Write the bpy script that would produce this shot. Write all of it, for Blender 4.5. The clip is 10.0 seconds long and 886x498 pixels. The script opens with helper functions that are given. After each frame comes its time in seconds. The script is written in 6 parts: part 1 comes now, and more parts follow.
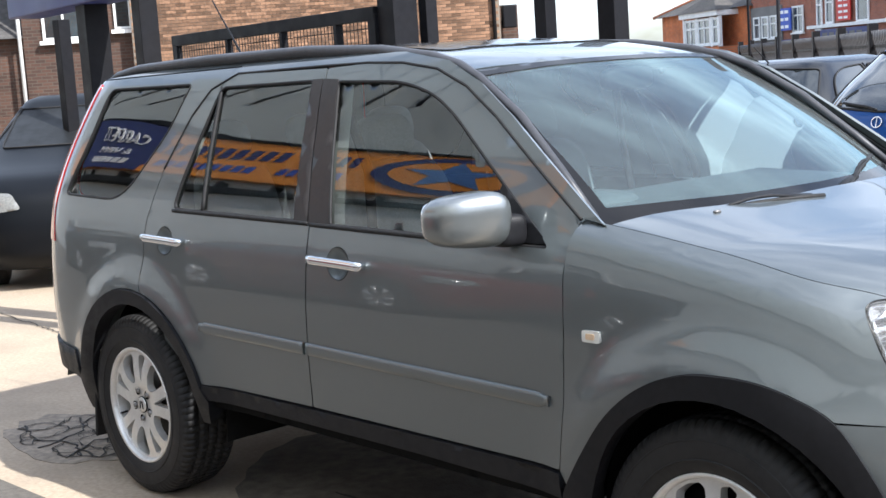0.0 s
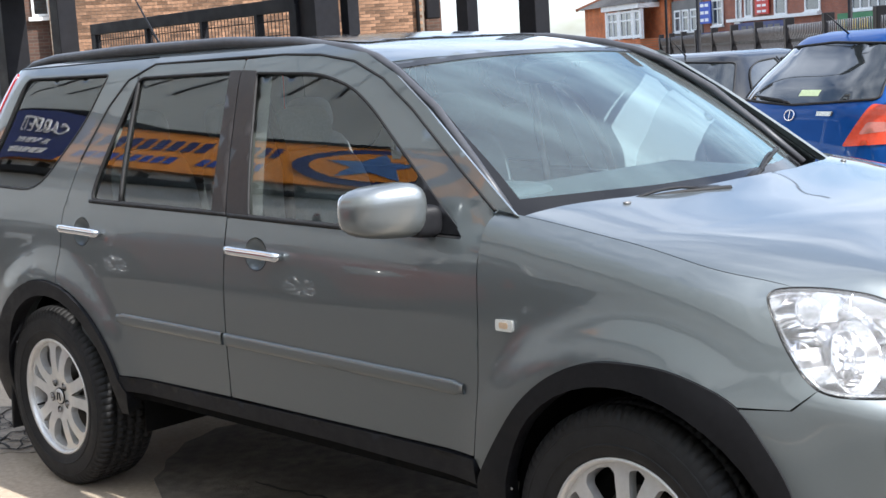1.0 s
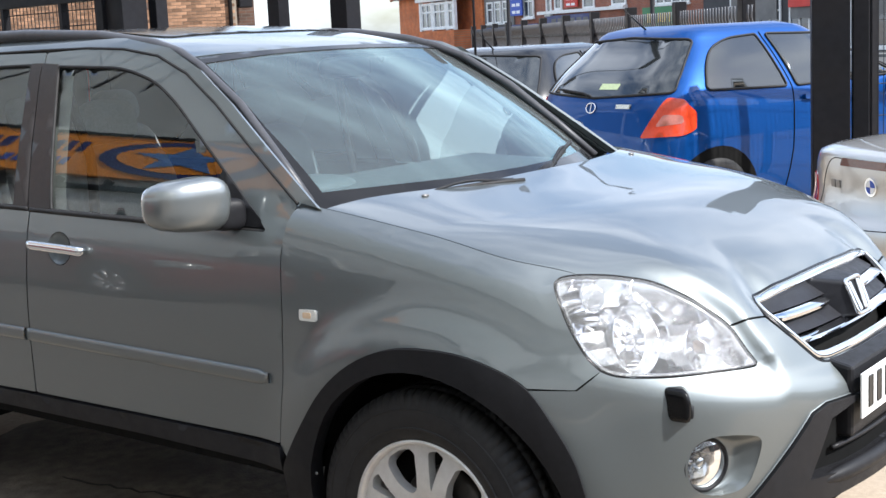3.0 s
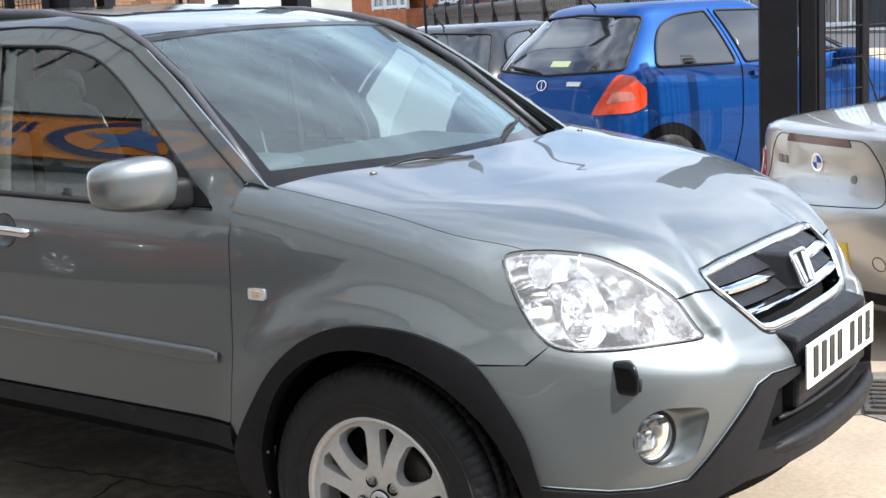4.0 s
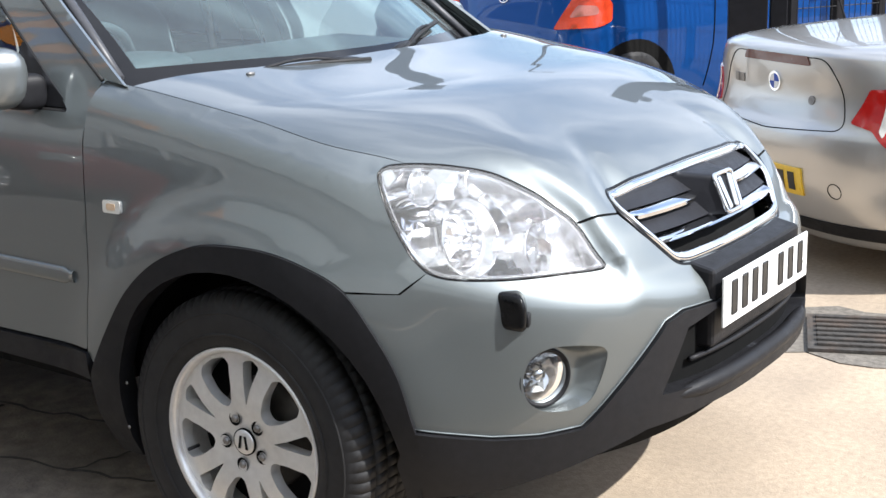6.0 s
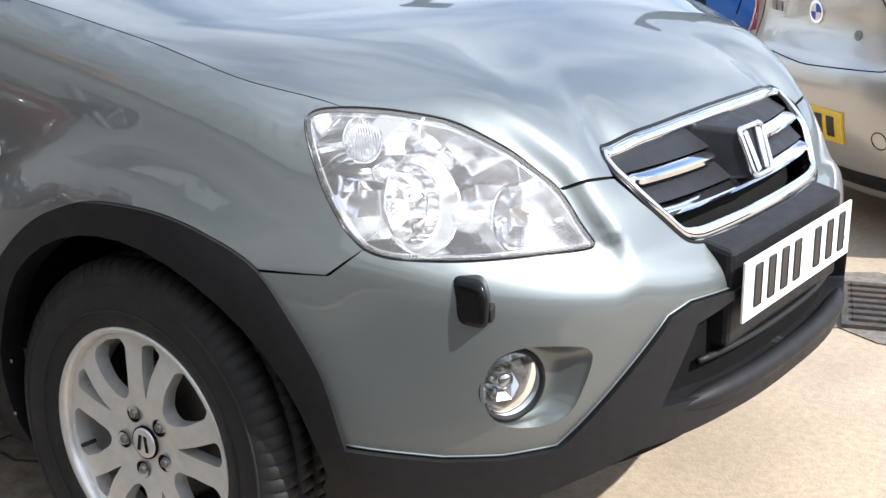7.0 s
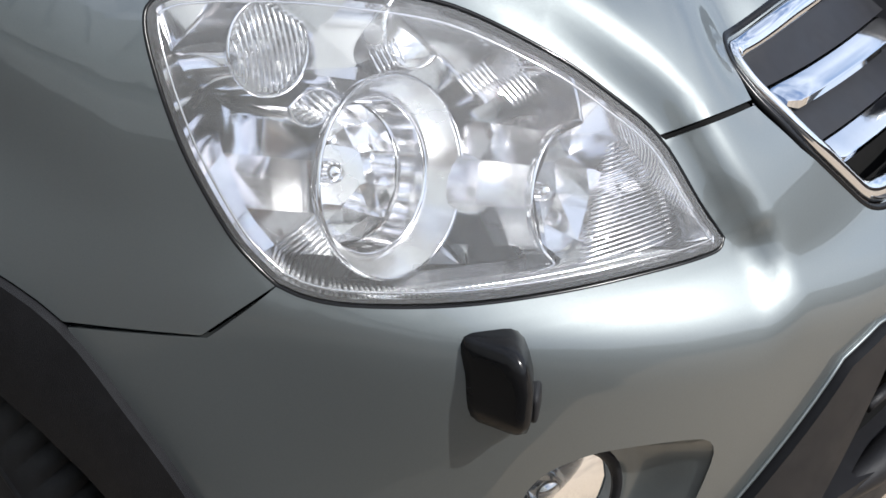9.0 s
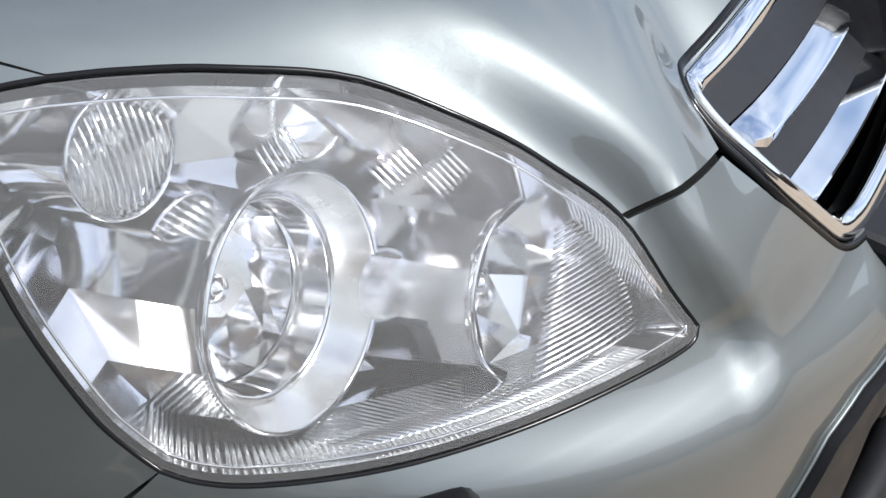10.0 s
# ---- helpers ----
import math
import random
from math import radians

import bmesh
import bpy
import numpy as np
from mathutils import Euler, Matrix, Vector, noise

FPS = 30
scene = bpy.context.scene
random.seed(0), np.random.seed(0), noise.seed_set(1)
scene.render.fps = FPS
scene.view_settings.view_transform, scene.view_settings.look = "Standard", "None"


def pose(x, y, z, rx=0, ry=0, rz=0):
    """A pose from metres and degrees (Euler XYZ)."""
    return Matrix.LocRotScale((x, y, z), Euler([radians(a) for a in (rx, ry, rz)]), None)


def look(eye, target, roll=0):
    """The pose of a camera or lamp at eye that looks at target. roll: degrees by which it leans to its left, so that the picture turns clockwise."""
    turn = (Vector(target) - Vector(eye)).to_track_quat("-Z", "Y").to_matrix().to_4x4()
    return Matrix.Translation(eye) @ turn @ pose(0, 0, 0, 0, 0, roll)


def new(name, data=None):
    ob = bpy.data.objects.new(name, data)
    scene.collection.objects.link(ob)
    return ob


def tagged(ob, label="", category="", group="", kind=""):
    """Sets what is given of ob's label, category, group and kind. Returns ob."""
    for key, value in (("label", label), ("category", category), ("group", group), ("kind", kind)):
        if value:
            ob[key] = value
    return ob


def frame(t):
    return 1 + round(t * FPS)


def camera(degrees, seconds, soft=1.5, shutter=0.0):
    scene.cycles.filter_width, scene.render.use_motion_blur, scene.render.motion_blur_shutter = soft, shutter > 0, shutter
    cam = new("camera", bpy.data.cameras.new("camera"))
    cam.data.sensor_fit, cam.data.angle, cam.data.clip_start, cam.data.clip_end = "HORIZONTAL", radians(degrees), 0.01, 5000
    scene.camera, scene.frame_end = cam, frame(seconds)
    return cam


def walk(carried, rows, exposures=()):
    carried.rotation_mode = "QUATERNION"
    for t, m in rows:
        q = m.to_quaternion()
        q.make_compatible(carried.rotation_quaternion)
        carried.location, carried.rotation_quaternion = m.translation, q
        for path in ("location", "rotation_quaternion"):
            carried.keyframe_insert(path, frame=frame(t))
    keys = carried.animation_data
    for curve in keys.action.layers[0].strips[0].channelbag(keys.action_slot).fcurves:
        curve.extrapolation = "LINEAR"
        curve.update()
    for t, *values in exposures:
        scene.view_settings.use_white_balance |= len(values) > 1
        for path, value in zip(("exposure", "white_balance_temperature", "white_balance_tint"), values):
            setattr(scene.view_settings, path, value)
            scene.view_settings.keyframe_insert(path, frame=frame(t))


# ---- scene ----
cam = camera(37.0, 10.0)
PATH = [
    (0, (4.396, -3.223, 1.496), (2.917, -1.902, 1.232), -3.8),
    (0.5, (4.418, -3.229, 1.494), (2.967, -1.878, 1.226), -3.5),
    (1, (4.447, -3.241, 1.501), (3.048, -1.84, 1.216), -3.4),
    (1.5, (4.485, -3.255, 1.51), (3.13, -1.812, 1.224), -3.6),
    (2, (4.508, -3.272, 1.513), (3.199, -1.788, 1.222), -3.5),
    (2.5, (4.528, -3.284, 1.517), (3.277, -1.752, 1.222), -3.2),
    (3, (4.548, -3.297, 1.52), (3.359, -1.72, 1.205), -2.8),
    (4.5, (4.581, -3.276, 1.5), (3.453, -1.665, 1.136), -3.3),
    (5, (4.625, -3.187, 1.477), (3.476, -1.597, 1.086), -2.7),
    (5.5, (4.615, -3.068, 1.449), (3.5, -1.463, 1.024), -2.7),
    (7, (4.332, -2.303, 1.36), (3.21, -0.753, 0.779), -0.2),
    (7.5, (4.185, -2.058, 1.317), (3.1, -0.515, 0.652), -0.9),
    (8, (3.984, -1.828, 1.303), (2.977, -0.283, 0.531), -0.6),
    (8.5, (3.821, -1.612, 1.272), (2.828, -0.098, 0.423), -1.0),
    (9, (3.638, -1.453, 1.275), (2.722, 0.038, 0.306), 0.9),
    (9.5, (3.5, -1.36, 1.309), (2.793, 0.15, 0.204), 1.0),
    (10, (3.438, -1.231, 1.312), (2.809, 0.284, 0.166), 1.8),
]
EXPOSURES = [(0, .94, 5980, 10), (2, .98, 6100, 10), (3, .90, 6080, 10), (4.5, .90, 6180, 10), (5.5, .88, 6080, 10), (7.5, .80, 6150, 10), (8.5, .38, 6100, 10), (9, .22, 6100, 10), (10, .18, 6100, 10)]
walk(cam, [(t, look(eye, target, roll)) for t, eye, target, roll in PATH], EXPOSURES)

# ---- world and sun ----
SUN = Vector((1.03, .17, 1.0)).normalized()
world = bpy.data.worlds.new("sky")
scene.world = world
world.use_nodes = True
wn = world.node_tree.nodes
sky = wn.new("ShaderNodeTexSky")
sky.sky_type = "NISHITA"
sky.sun_disc = False
sky.sun_elevation = math.asin(SUN.z)
sky.sun_rotation = math.atan2(SUN.x, SUN.y)
sky.air_density, sky.dust_density, sky.ozone_density = 1.0, 1.5, 1.0
wcoord, wmap, wnoise, wramp, wmix = (wn.new("ShaderNode" + n) for n in ("TexCoord", "Mapping", "TexNoise", "ValToRGB", "MixRGB"))
wmap.inputs["Scale"].default_value = (1.5, 1.5, 3.6)
wnoise.inputs["Scale"].default_value, wnoise.inputs["Detail"].default_value, wnoise.inputs["Roughness"].default_value = 2.3, 6, .55
wramp.color_ramp.elements[0].position, wramp.color_ramp.elements[1].position = .37, .66
wmix.inputs[2].default_value = (6.6, 7.0, 7.7, 1)
wl = world.node_tree.links
wl.new(wcoord.outputs["Generated"], wmap.inputs["Vector"])
wl.new(wmap.outputs["Vector"], wnoise.inputs["Vector"])
wl.new(wnoise.outputs["Fac"], wramp.inputs["Fac"])
wl.new(wramp.outputs["Color"], wmix.inputs[0])
wl.new(sky.outputs["Color"], wmix.inputs[1])
wl.new(wmix.outputs["Color"], wn["Background"].inputs["Color"])
wn["Background"].inputs["Strength"].default_value = .15
sun_data = bpy.data.lights.new("sun", "SUN")
sun_data.energy, sun_data.angle, sun_data.color = 5.0, radians(.53), (1.0, .95, .87)
sun = new("sun", sun_data)
sun.matrix_world = look(SUN * 50, (0, 0, 0))


# ---- materials ----
def material(name, color, rough=.5, metal=0.0, spread=.12, scale=30.0, bump=0.0, bump_scale=200.0, coat=0.0, stain=None, stain_scale=2.0, stain_amount=.5,
             spec=.5, rough_spread=.08, rnd=0.0):
    m = bpy.data.materials.new(name)
    m.use_nodes = True
    nt = m.node_tree
    n, l = nt.nodes, nt.links
    b = n["Principled BSDF"]
    b.inputs["Roughness"].default_value, b.inputs["Metallic"].default_value = rough, metal
    b.inputs["Specular IOR Level"].default_value = spec
    b.inputs["Coat Weight"].default_value, b.inputs["Coat Roughness"].default_value = coat, .03
    co = n.new("ShaderNodeTexCoord")

    def tex(s, detail=5.0):
        t = n.new("ShaderNodeTexNoise")
        t.inputs["Scale"].default_value, t.inputs["Detail"].default_value = s, detail
        l.new(co.outputs["Object"], t.inputs["Vector"])
        return t

    def mix(kind, fac, a, c):
        x = n.new("ShaderNodeMixRGB")
        x.blend_type = kind
        for s, v in zip(x.inputs, (fac, a, c)):
            if hasattr(v, "links"):
                l.new(v, s)
            else:
                s.default_value = v if isinstance(v, float) else (*v, 1)
        return x.outputs["Color"]
    fine = tex(scale)
    ramp = n.new("ShaderNodeMapRange")
    ramp.inputs["From Min"].default_value, ramp.inputs["From Max"].default_value = .3, .7
    ramp.inputs["To Min"].default_value, ramp.inputs["To Max"].default_value = 1 - spread, 1 + spread
    l.new(fine.outputs["Fac"], ramp.inputs["Value"])
    col = mix("MULTIPLY", 1.0, color, ramp.outputs["Result"])
    if rnd:
        info = n.new("ShaderNodeObjectInfo")
        geo = n.new("ShaderNodeNewGeometry")
        add = n.new("ShaderNodeMath")
        add.operation = "ADD"
        l.new(info.outputs["Random"], add.inputs[0])
        l.new(geo.outputs["Random Per Island"], add.inputs[1])
        fr = n.new("ShaderNodeMath")
        fr.operation = "FRACT"
        l.new(add.outputs[0], fr.inputs[0])
        rr = n.new("ShaderNodeMapRange")
        rr.inputs["To Min"].default_value, rr.inputs["To Max"].default_value = 1 - rnd, 1 + rnd
        l.new(fr.outputs[0], rr.inputs["Value"])
        col = mix("MULTIPLY", 1.0, col, rr.outputs["Result"])
    if stain:
        big = tex(stain_scale, 8.0)
        r2 = n.new("ShaderNodeMapRange")
        r2.inputs["From Min"].default_value, r2.inputs["From Max"].default_value = .45, .7
        r2.inputs["To Max"].default_value = stain_amount
        l.new(big.outputs["Fac"], r2.inputs["Value"])
        col = mix("MIX", r2.outputs["Result"], col, stain)
    l.new(col, b.inputs["Base Color"])
    if rough_spread:
        rr = n.new("ShaderNodeMapRange")
        rr.inputs["From Min"].default_value, rr.inputs["From Max"].default_value = .3, .7
        rr.inputs["To Min"].default_value, rr.inputs["To Max"].default_value = max(0, rough - rough_spread), min(1, rough + rough_spread)
        l.new(tex(scale * .37).outputs["Fac"], rr.inputs["Value"])
        l.new(rr.outputs["Result"], b.inputs["Roughness"])
    if bump:
        bp = n.new("ShaderNodeBump")
        bp.inputs["Strength"].default_value, bp.inputs["Distance"].default_value = 1.0, bump
        l.new(tex(bump_scale).outputs["Fac"], bp.inputs["Height"])
        l.new(bp.outputs["Normal"], b.inputs["Normal"])
    return m


def glass(name, color, rough=0.0, tint=.5, haze=0.0, gleam=(1, 1, 1)):
    """Thin glass: a clear tint that lets light through, with a mirror's gloss by the angle."""
    m = bpy.data.materials.new(name)
    m.use_nodes = True
    n, l = m.node_tree.nodes, m.node_tree.links
    n.remove(n["Principled BSDF"])
    clear, gloss, mixer, fr = (n.new("ShaderNode" + k) for k in ("BsdfTransparent", "BsdfGlossy", "MixShader", "Fresnel"))
    clear.inputs["Color"].default_value = (*color, 1)
    gloss.inputs["Roughness"].default_value, gloss.inputs["Color"].default_value = rough, (*gleam, 1)
    fr.inputs["IOR"].default_value = 1.0 + tint
    l.new(fr.outputs["Fac"], mixer.inputs["Fac"])
    l.new(clear.outputs["BSDF"], mixer.inputs[1])
    l.new(gloss.outputs["BSDF"], mixer.inputs[2])
    out = mixer
    if haze:
        dust, out = n.new("ShaderNodeBsdfDiffuse"), n.new("ShaderNodeMixShader")
        dust.inputs["Color"].default_value, out.inputs["Fac"].default_value = (.8, .8, .8, 1), haze
        l.new(mixer.outputs["Shader"], out.inputs[1])
        l.new(dust.outputs["BSDF"], out.inputs[2])
    l.new(out.outputs["Shader"], n["Material Output"].inputs["Surface"])
    return m


PAINT = material("grey_metallic_paint", (.170, .188, .190), .50, .88, .02, 1400, 0, coat=1.0, rough_spread=.03)
PAINT.node_tree.nodes["Principled BSDF"].inputs["Coat IOR"].default_value = 1.53
PAINT.node_tree.nodes["Principled BSDF"].inputs["Coat Roughness"].default_value = .012
CLAD = material("black_textured_plastic", (.0105, .0105, .012), .5, 0, .15, 60, .0004, 900, spec=.22)
GLOSSBLACK = material("gloss_black_trim", (.007, .007, .0075), .22, 0, .1, 40, spec=.22)
RUBBER = material("black_rubber", (.0165, .016, .0165), .62, 0, .2, 50, .0004, 400, stain=(.026, .024, .021), stain_scale=6, stain_amount=.3, spec=.3)
# near-black for seams and hollows; the shade of hollows is in the colour
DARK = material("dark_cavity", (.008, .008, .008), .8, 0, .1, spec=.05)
CHROME = material("chrome", (.82, .83, .85), .06, 1.0, .03, 40, rough_spread=.02)
ALLOY = material("silver_alloy", (.70, .69, .67), .36, .6, .05, 60, coat=.3, stain=(.3, .26, .2), stain_scale=9, stain_amount=.2)
WINDOW = glass("car_window_glass", (.84, .91, .88), 0, .88)
SCREEN = glass("windscreen_glass", (.58, .78, .80), 0, .68, .045, (.66, .95, 1.0))
CLEAR = glass("clear_lens", (.98, .98, .98), 0, .40, .10)
FOGLENS = glass("fog_lamp_glass", (.95, .96, .96), 0, .45, .015)
CONCRETE = material("worn_concrete", (.385, .310, .230), .88, 0, .14, 48, .002, 130, stain=(.215, .178, .140), stain_scale=1.1, stain_amount=.75, spec=.25)


# ---- shape of the grey car: x ahead from the rear axle, y to its left, z up ----
def curve(xs, ys):
    """A smooth curve without overshoot through a few control values."""
    xs, ys = np.array(xs, float), np.array(ys, float)
    h, d = np.diff(xs), np.diff(ys) / np.diff(xs)
    m = np.zeros(len(xs))
    m[0], m[-1] = d[0], d[-1]
    for i in range(1, len(xs) - 1):
        if d[i - 1] * d[i] > 0:
            w1, w2 = 2 * h[i] + h[i - 1], h[i] + 2 * h[i - 1]
            m[i] = (w1 + w2) / (w1 / d[i - 1] + w2 / d[i])

    def f(x):
        x = np.clip(np.asarray(x, float), xs[0], xs[-1])
        i = np.clip(np.searchsorted(xs, x) - 1, 0, len(xs) - 2)
        t = (x - xs[i]) / h[i]
        return ((1 + 2 * t) * (1 - t) ** 2 * ys[i] + t * (1 - t) ** 2 * h[i] * m[i]
                + t * t * (3 - 2 * t) * ys[i + 1] + t * t * (t - 1) * h[i] * m[i + 1])
    return f


half_width = curve([.18, .30, .42, .55, .67, .80, .93, 1.0, 1.07, 1.115, 1.14, 1.165, 1.185, 1.2],
                   [.80, .845, .862, .870, .877, .880, .874, .866, .848, .808, .735, .61, .40, .0])
nose = curve([.30, .42, .55, .70, .80, .86, .885, .905, .93, .95, 1.0, 1.05, 1.10, 1.14, 1.165, 1.185, 1.2],
             [3.30, 3.40, 3.465, 3.483, 3.482, 3.479, 3.473, 3.460, 3.427, 3.410, 3.375, 3.33, 3.26, 3.14, 2.96, 2.70, 2.3])
tail = curve([.2, .45, .6, .85, 1.0, 1.2], [-.90, -.99, -.99, -.95, -.93, -.90])
POWER = 2.5


def shear(x):
    d = np.maximum(np.asarray(x, float) - 2.15, 0)
    return .2 * d * d / (d + .15)


def flare(x, z):
    """The swelling of the wings over the wheels: a shelf round each arch that falls off smoothly."""
    x, z = np.asarray(x, float), np.asarray(z, float)
    fade = np.clip((z - .25) / .2, 0, 1) * np.clip((1.12 - z) / .12, 0, 1)
    out = 0
    for hub, high, far in ((0.06, .026, -9.0), (2.64, .031, 2.84)):
        r = np.hypot(x - hub, z - .36)
        t = np.clip((.56 - r) / .12, 0, 1)
        shelf = high * t * t * (3 - 2 * t)
        ridge = .026 * np.exp(-((r - .43) / .10) ** 2)
        k = np.clip((x - far) / .16, 0, 1) if far > 0 else 0.0
        up = np.clip(((z - .36) / np.maximum(r, .05) - .35) / .5, 0, 1)
        k = np.maximum(k, 1 - up * up * (3 - 2 * up))
        out = out + (shelf * (1 - k) + ridge * k) * fade
    return out


NOSE_ARC = .0148
# upper edge of the headlamp: degrees round the nose, height
LAMP_TOP = np.array([(33.4, .715), (34.0, .745), (34.5, .757), (35.4, .779), (37.3, .830), (40.2, .868), (43.5, .901), (49.0, .938), (55.0, .957), (59.0, .9645), (61.8, .967)]) * (NOSE_ARC, 1)


def fine(pts, n=3):
    """The same line with more points, smoothly bent."""
    q = np.concatenate([[2 * pts[0] - pts[1]], pts, [2 * pts[-1] - pts[-2]]])
    out = []
    for a, b, c, d in zip(q, q[1:], q[2:], q[3:]):
        out += [.5 * (2 * b + (c - a) * t + (2 * a - 5 * b + 4 * c - d) * t ** 2 + (3 * b - a - 3 * c + d) * t ** 3) for t in np.arange(n) / n]
    return np.array([*out, pts[-1]])


BROW_LINE = fine(LAMP_TOP)


def brow(x, y, z):
    """How far bonnet and bumper stand proud along the headlamp's upper edge: a steep face below a crest, deepest at the lamp's inner end."""
    near = (x > 2.72) & (z > .60) & (z < 1.06)
    out = np.zeros(np.shape(x))
    x, y, z = x[near], y[near], z[near]
    a = np.degrees(np.arctan2(np.abs(y), np.maximum(x - 2.6, .01))) * NOSE_ARC
    best = np.full(np.shape(a), 9.0)
    for p, q in zip(BROW_LINE[:-1], BROW_LINE[1:]):
        e = q - p
        t = np.clip(((a - p[0]) * e[0] + (z - p[1]) * e[1]) / (e @ e), 0, 1)
        best = np.minimum(best, np.hypot(a - p[0] - t * e[0], z - p[1] - t * e[1]))
    side = np.interp(z, BROW_LINE[:, 1], BROW_LINE[:, 0]) - a
    above = np.where(z > .967, 1, np.clip(side / np.where(z > .745, 1e-6, .05), 0, 1))
    above = above * above * (3 - 2 * above)
    ease = lambda q: (lambda c: c * c * (3 - 2 * c))(np.clip(q, 0, 1))
    fade = ease((z - .63) / .13) * ease((1.055 - z) / .12) * ease((.90 - a) / .30) * ease((x - 2.75) / .15)
    corner_dip = .016 * np.exp(-((a - .415) ** 2 + (z - .875) ** 2) / .055 ** 2)
    out[near] = above * .021 * ease(best / .037) * np.exp(-(best / .135) ** 2) * fade - corner_dip
    return out


def body(x, y, z):
    """Below 0 inside the lower body, above 0 outside."""
    x, y, z = np.broadcast_arrays(np.asarray(x, float), np.asarray(y, float), np.asarray(z, float))
    dip = np.clip((2.98 - x) / .5, 0, 1)
    k = z + shear(x) + .03 * dip * dip * (3 - 2 * dip) * np.clip((z - 1.0) / .07, 0, 1) * (1 - np.clip(np.abs(y) / .80, 0, 1) ** 4)
    n = nose(k)
    a = np.minimum(2.6, n - .4)
    front = np.maximum(x - a, 0) / (n - a)
    t = tail(z)
    back = np.maximum(-.15 - x, 0) / (-.15 - t)
    w = np.maximum(half_width(k), 1e-4) + flare(x, z)
    over = np.where(k > 1.2, (k - 1.2) * 50, 0)
    return np.maximum(front ** POWER, back ** 5) + (np.abs(y) / w) ** POWER - 1 + over


def solve(f, lo, hi, steps=46):
    """The value between lo (inside) and hi (outside) at which f turns from below to above 0."""
    lo, hi = np.array(lo, float), np.array(hi, float)
    for _ in range(steps):
        mid = (lo + hi) / 2
        inside = f(mid) < 0
        lo, hi = np.where(inside, mid, lo), np.where(inside, hi, mid)
    return (lo + hi) / 2


def proud(p):
    """Points of the plain body moved out along its normal by the ridge round the lamp."""
    x, y, z = p[..., 0], p[..., 1], p[..., 2]
    b = brow(x, y, z)
    if not np.any(np.abs(b) > 1e-5):
        return p
    e = 1e-4
    g = np.stack([body(x + e, y, z) - body(x - e, y, z), body(x, y + e, z) - body(x, y - e, z), body(x, y, z + e) - body(x, y, z - e)], -1)
    return p + g / (np.linalg.norm(g, axis=-1)[..., None] + 1e-12) * b[..., None]


def on_side(x, z):
    x, z = np.asarray(x, float), np.asarray(z, float)
    y = solve(lambda q: body(x, q, z), np.zeros(x.shape), np.full(x.shape, 1.1))
    return np.stack([x, -y, z], -1)


def on_top(x, y):
    x, y = np.asarray(x, float), np.asarray(y, float)
    z = solve(lambda q: body(x, y, q), np.full(x.shape, .6), np.full(x.shape, 1.4))
    return proud(np.stack([x, y, z], -1))


def bare_nose(turn, z):
    """turn: degrees round the point (2.6, 0), 0 straight ahead, 90 to the driver's side."""
    turn, z = np.radians(np.asarray(turn, float)), np.asarray(z, float)
    r = solve(lambda q: body(2.6 + q * np.cos(turn), q * np.sin(turn), z), np.zeros(turn.shape), np.full(turn.shape, 1.6))
    return np.stack([2.6 + r * np.cos(turn), -r * np.sin(turn), z], -1)


def on_nose(turn, z):
    """The same with the ridge round the lamp."""
    return proud(bare_nose(turn, z))


side_glass = curve([1.0, 1.07, 1.2, 1.35, 1.5, 1.545, 1.575, 1.60], [.862, .848, .808, .752, .69, .663, .625, .56])


cabin_tail = curve([1.0, 1.1, 1.3, 1.55], [-.955, -.935, -.84, -.65])


def on_cabin(x, z):
    """The cabin's side: doors' upper parts and windows."""
    x, z = np.asarray(x, float), np.asarray(z, float)
    back = np.clip((-.15 - x) / (-.15 - cabin_tail(z)), 0, .999)
    w = side_glass(z) * (1 - back ** 5) ** .4 - .02 * np.clip((x - 1.2) / 1.0, 0, 2) ** 2
    return np.stack([x, -w, z], -1)


# ---- mesh helpers ----
from mathutils.geometry import delaunay_2d_cdt


def obj(name, verts, faces, mat, parent=None, label="", smooth=True):
    me = bpy.data.meshes.new(name)
    me.from_pydata([tuple(map(float, v)) for v in verts], [], [tuple(map(int, f)) for f in faces])
    me.materials.append(mat)
    if smooth:
        me.polygons.foreach_set("use_smooth", [True] * len(me.polygons))
    me.update()
    ob = new(name, me)
    ob.parent = parent
    if label:
        ob["label"] = label
    return ob


def part(name, bm, mat, parent=None, label="", smooth=False):
    me = bpy.data.meshes.new(name)
    bm.to_mesh(me)
    bm.free()
    me.materials.append(mat)
    if smooth:
        me.polygons.foreach_set("use_smooth", [True] * len(me.polygons))
    ob = new(name, me)
    ob.parent = parent
    if label:
        ob["label"] = label
    return ob


def thing(name, label, category, at=(0, 0, 0), turn=0, group="", kind=""):
    ob = new(name)
    ob.matrix_world = pose(*at, 0, 0, turn)
    return tagged(ob, label, category, group, kind)


def add_box(bm, size, at, bevel=0.0, rot=None, segs=2):
    r = bmesh.ops.create_cube(bm, size=1, matrix=Matrix.Translation(at) @ (rot or Matrix()) @ Matrix.Diagonal((*size, 1)))
    if bevel:
        es = list({e for v in r["verts"] for e in v.link_edges})
        bmesh.ops.bevel(bm, geom=es, offset=bevel, segments=segs, profile=.5, affect="EDGES")


def box(name, size, at, mat, parent=None, label="", bevel=0.0, rot=None):
    bm = bmesh.new()
    add_box(bm, size, at, bevel, rot)
    return part(name, bm, mat, parent, label)


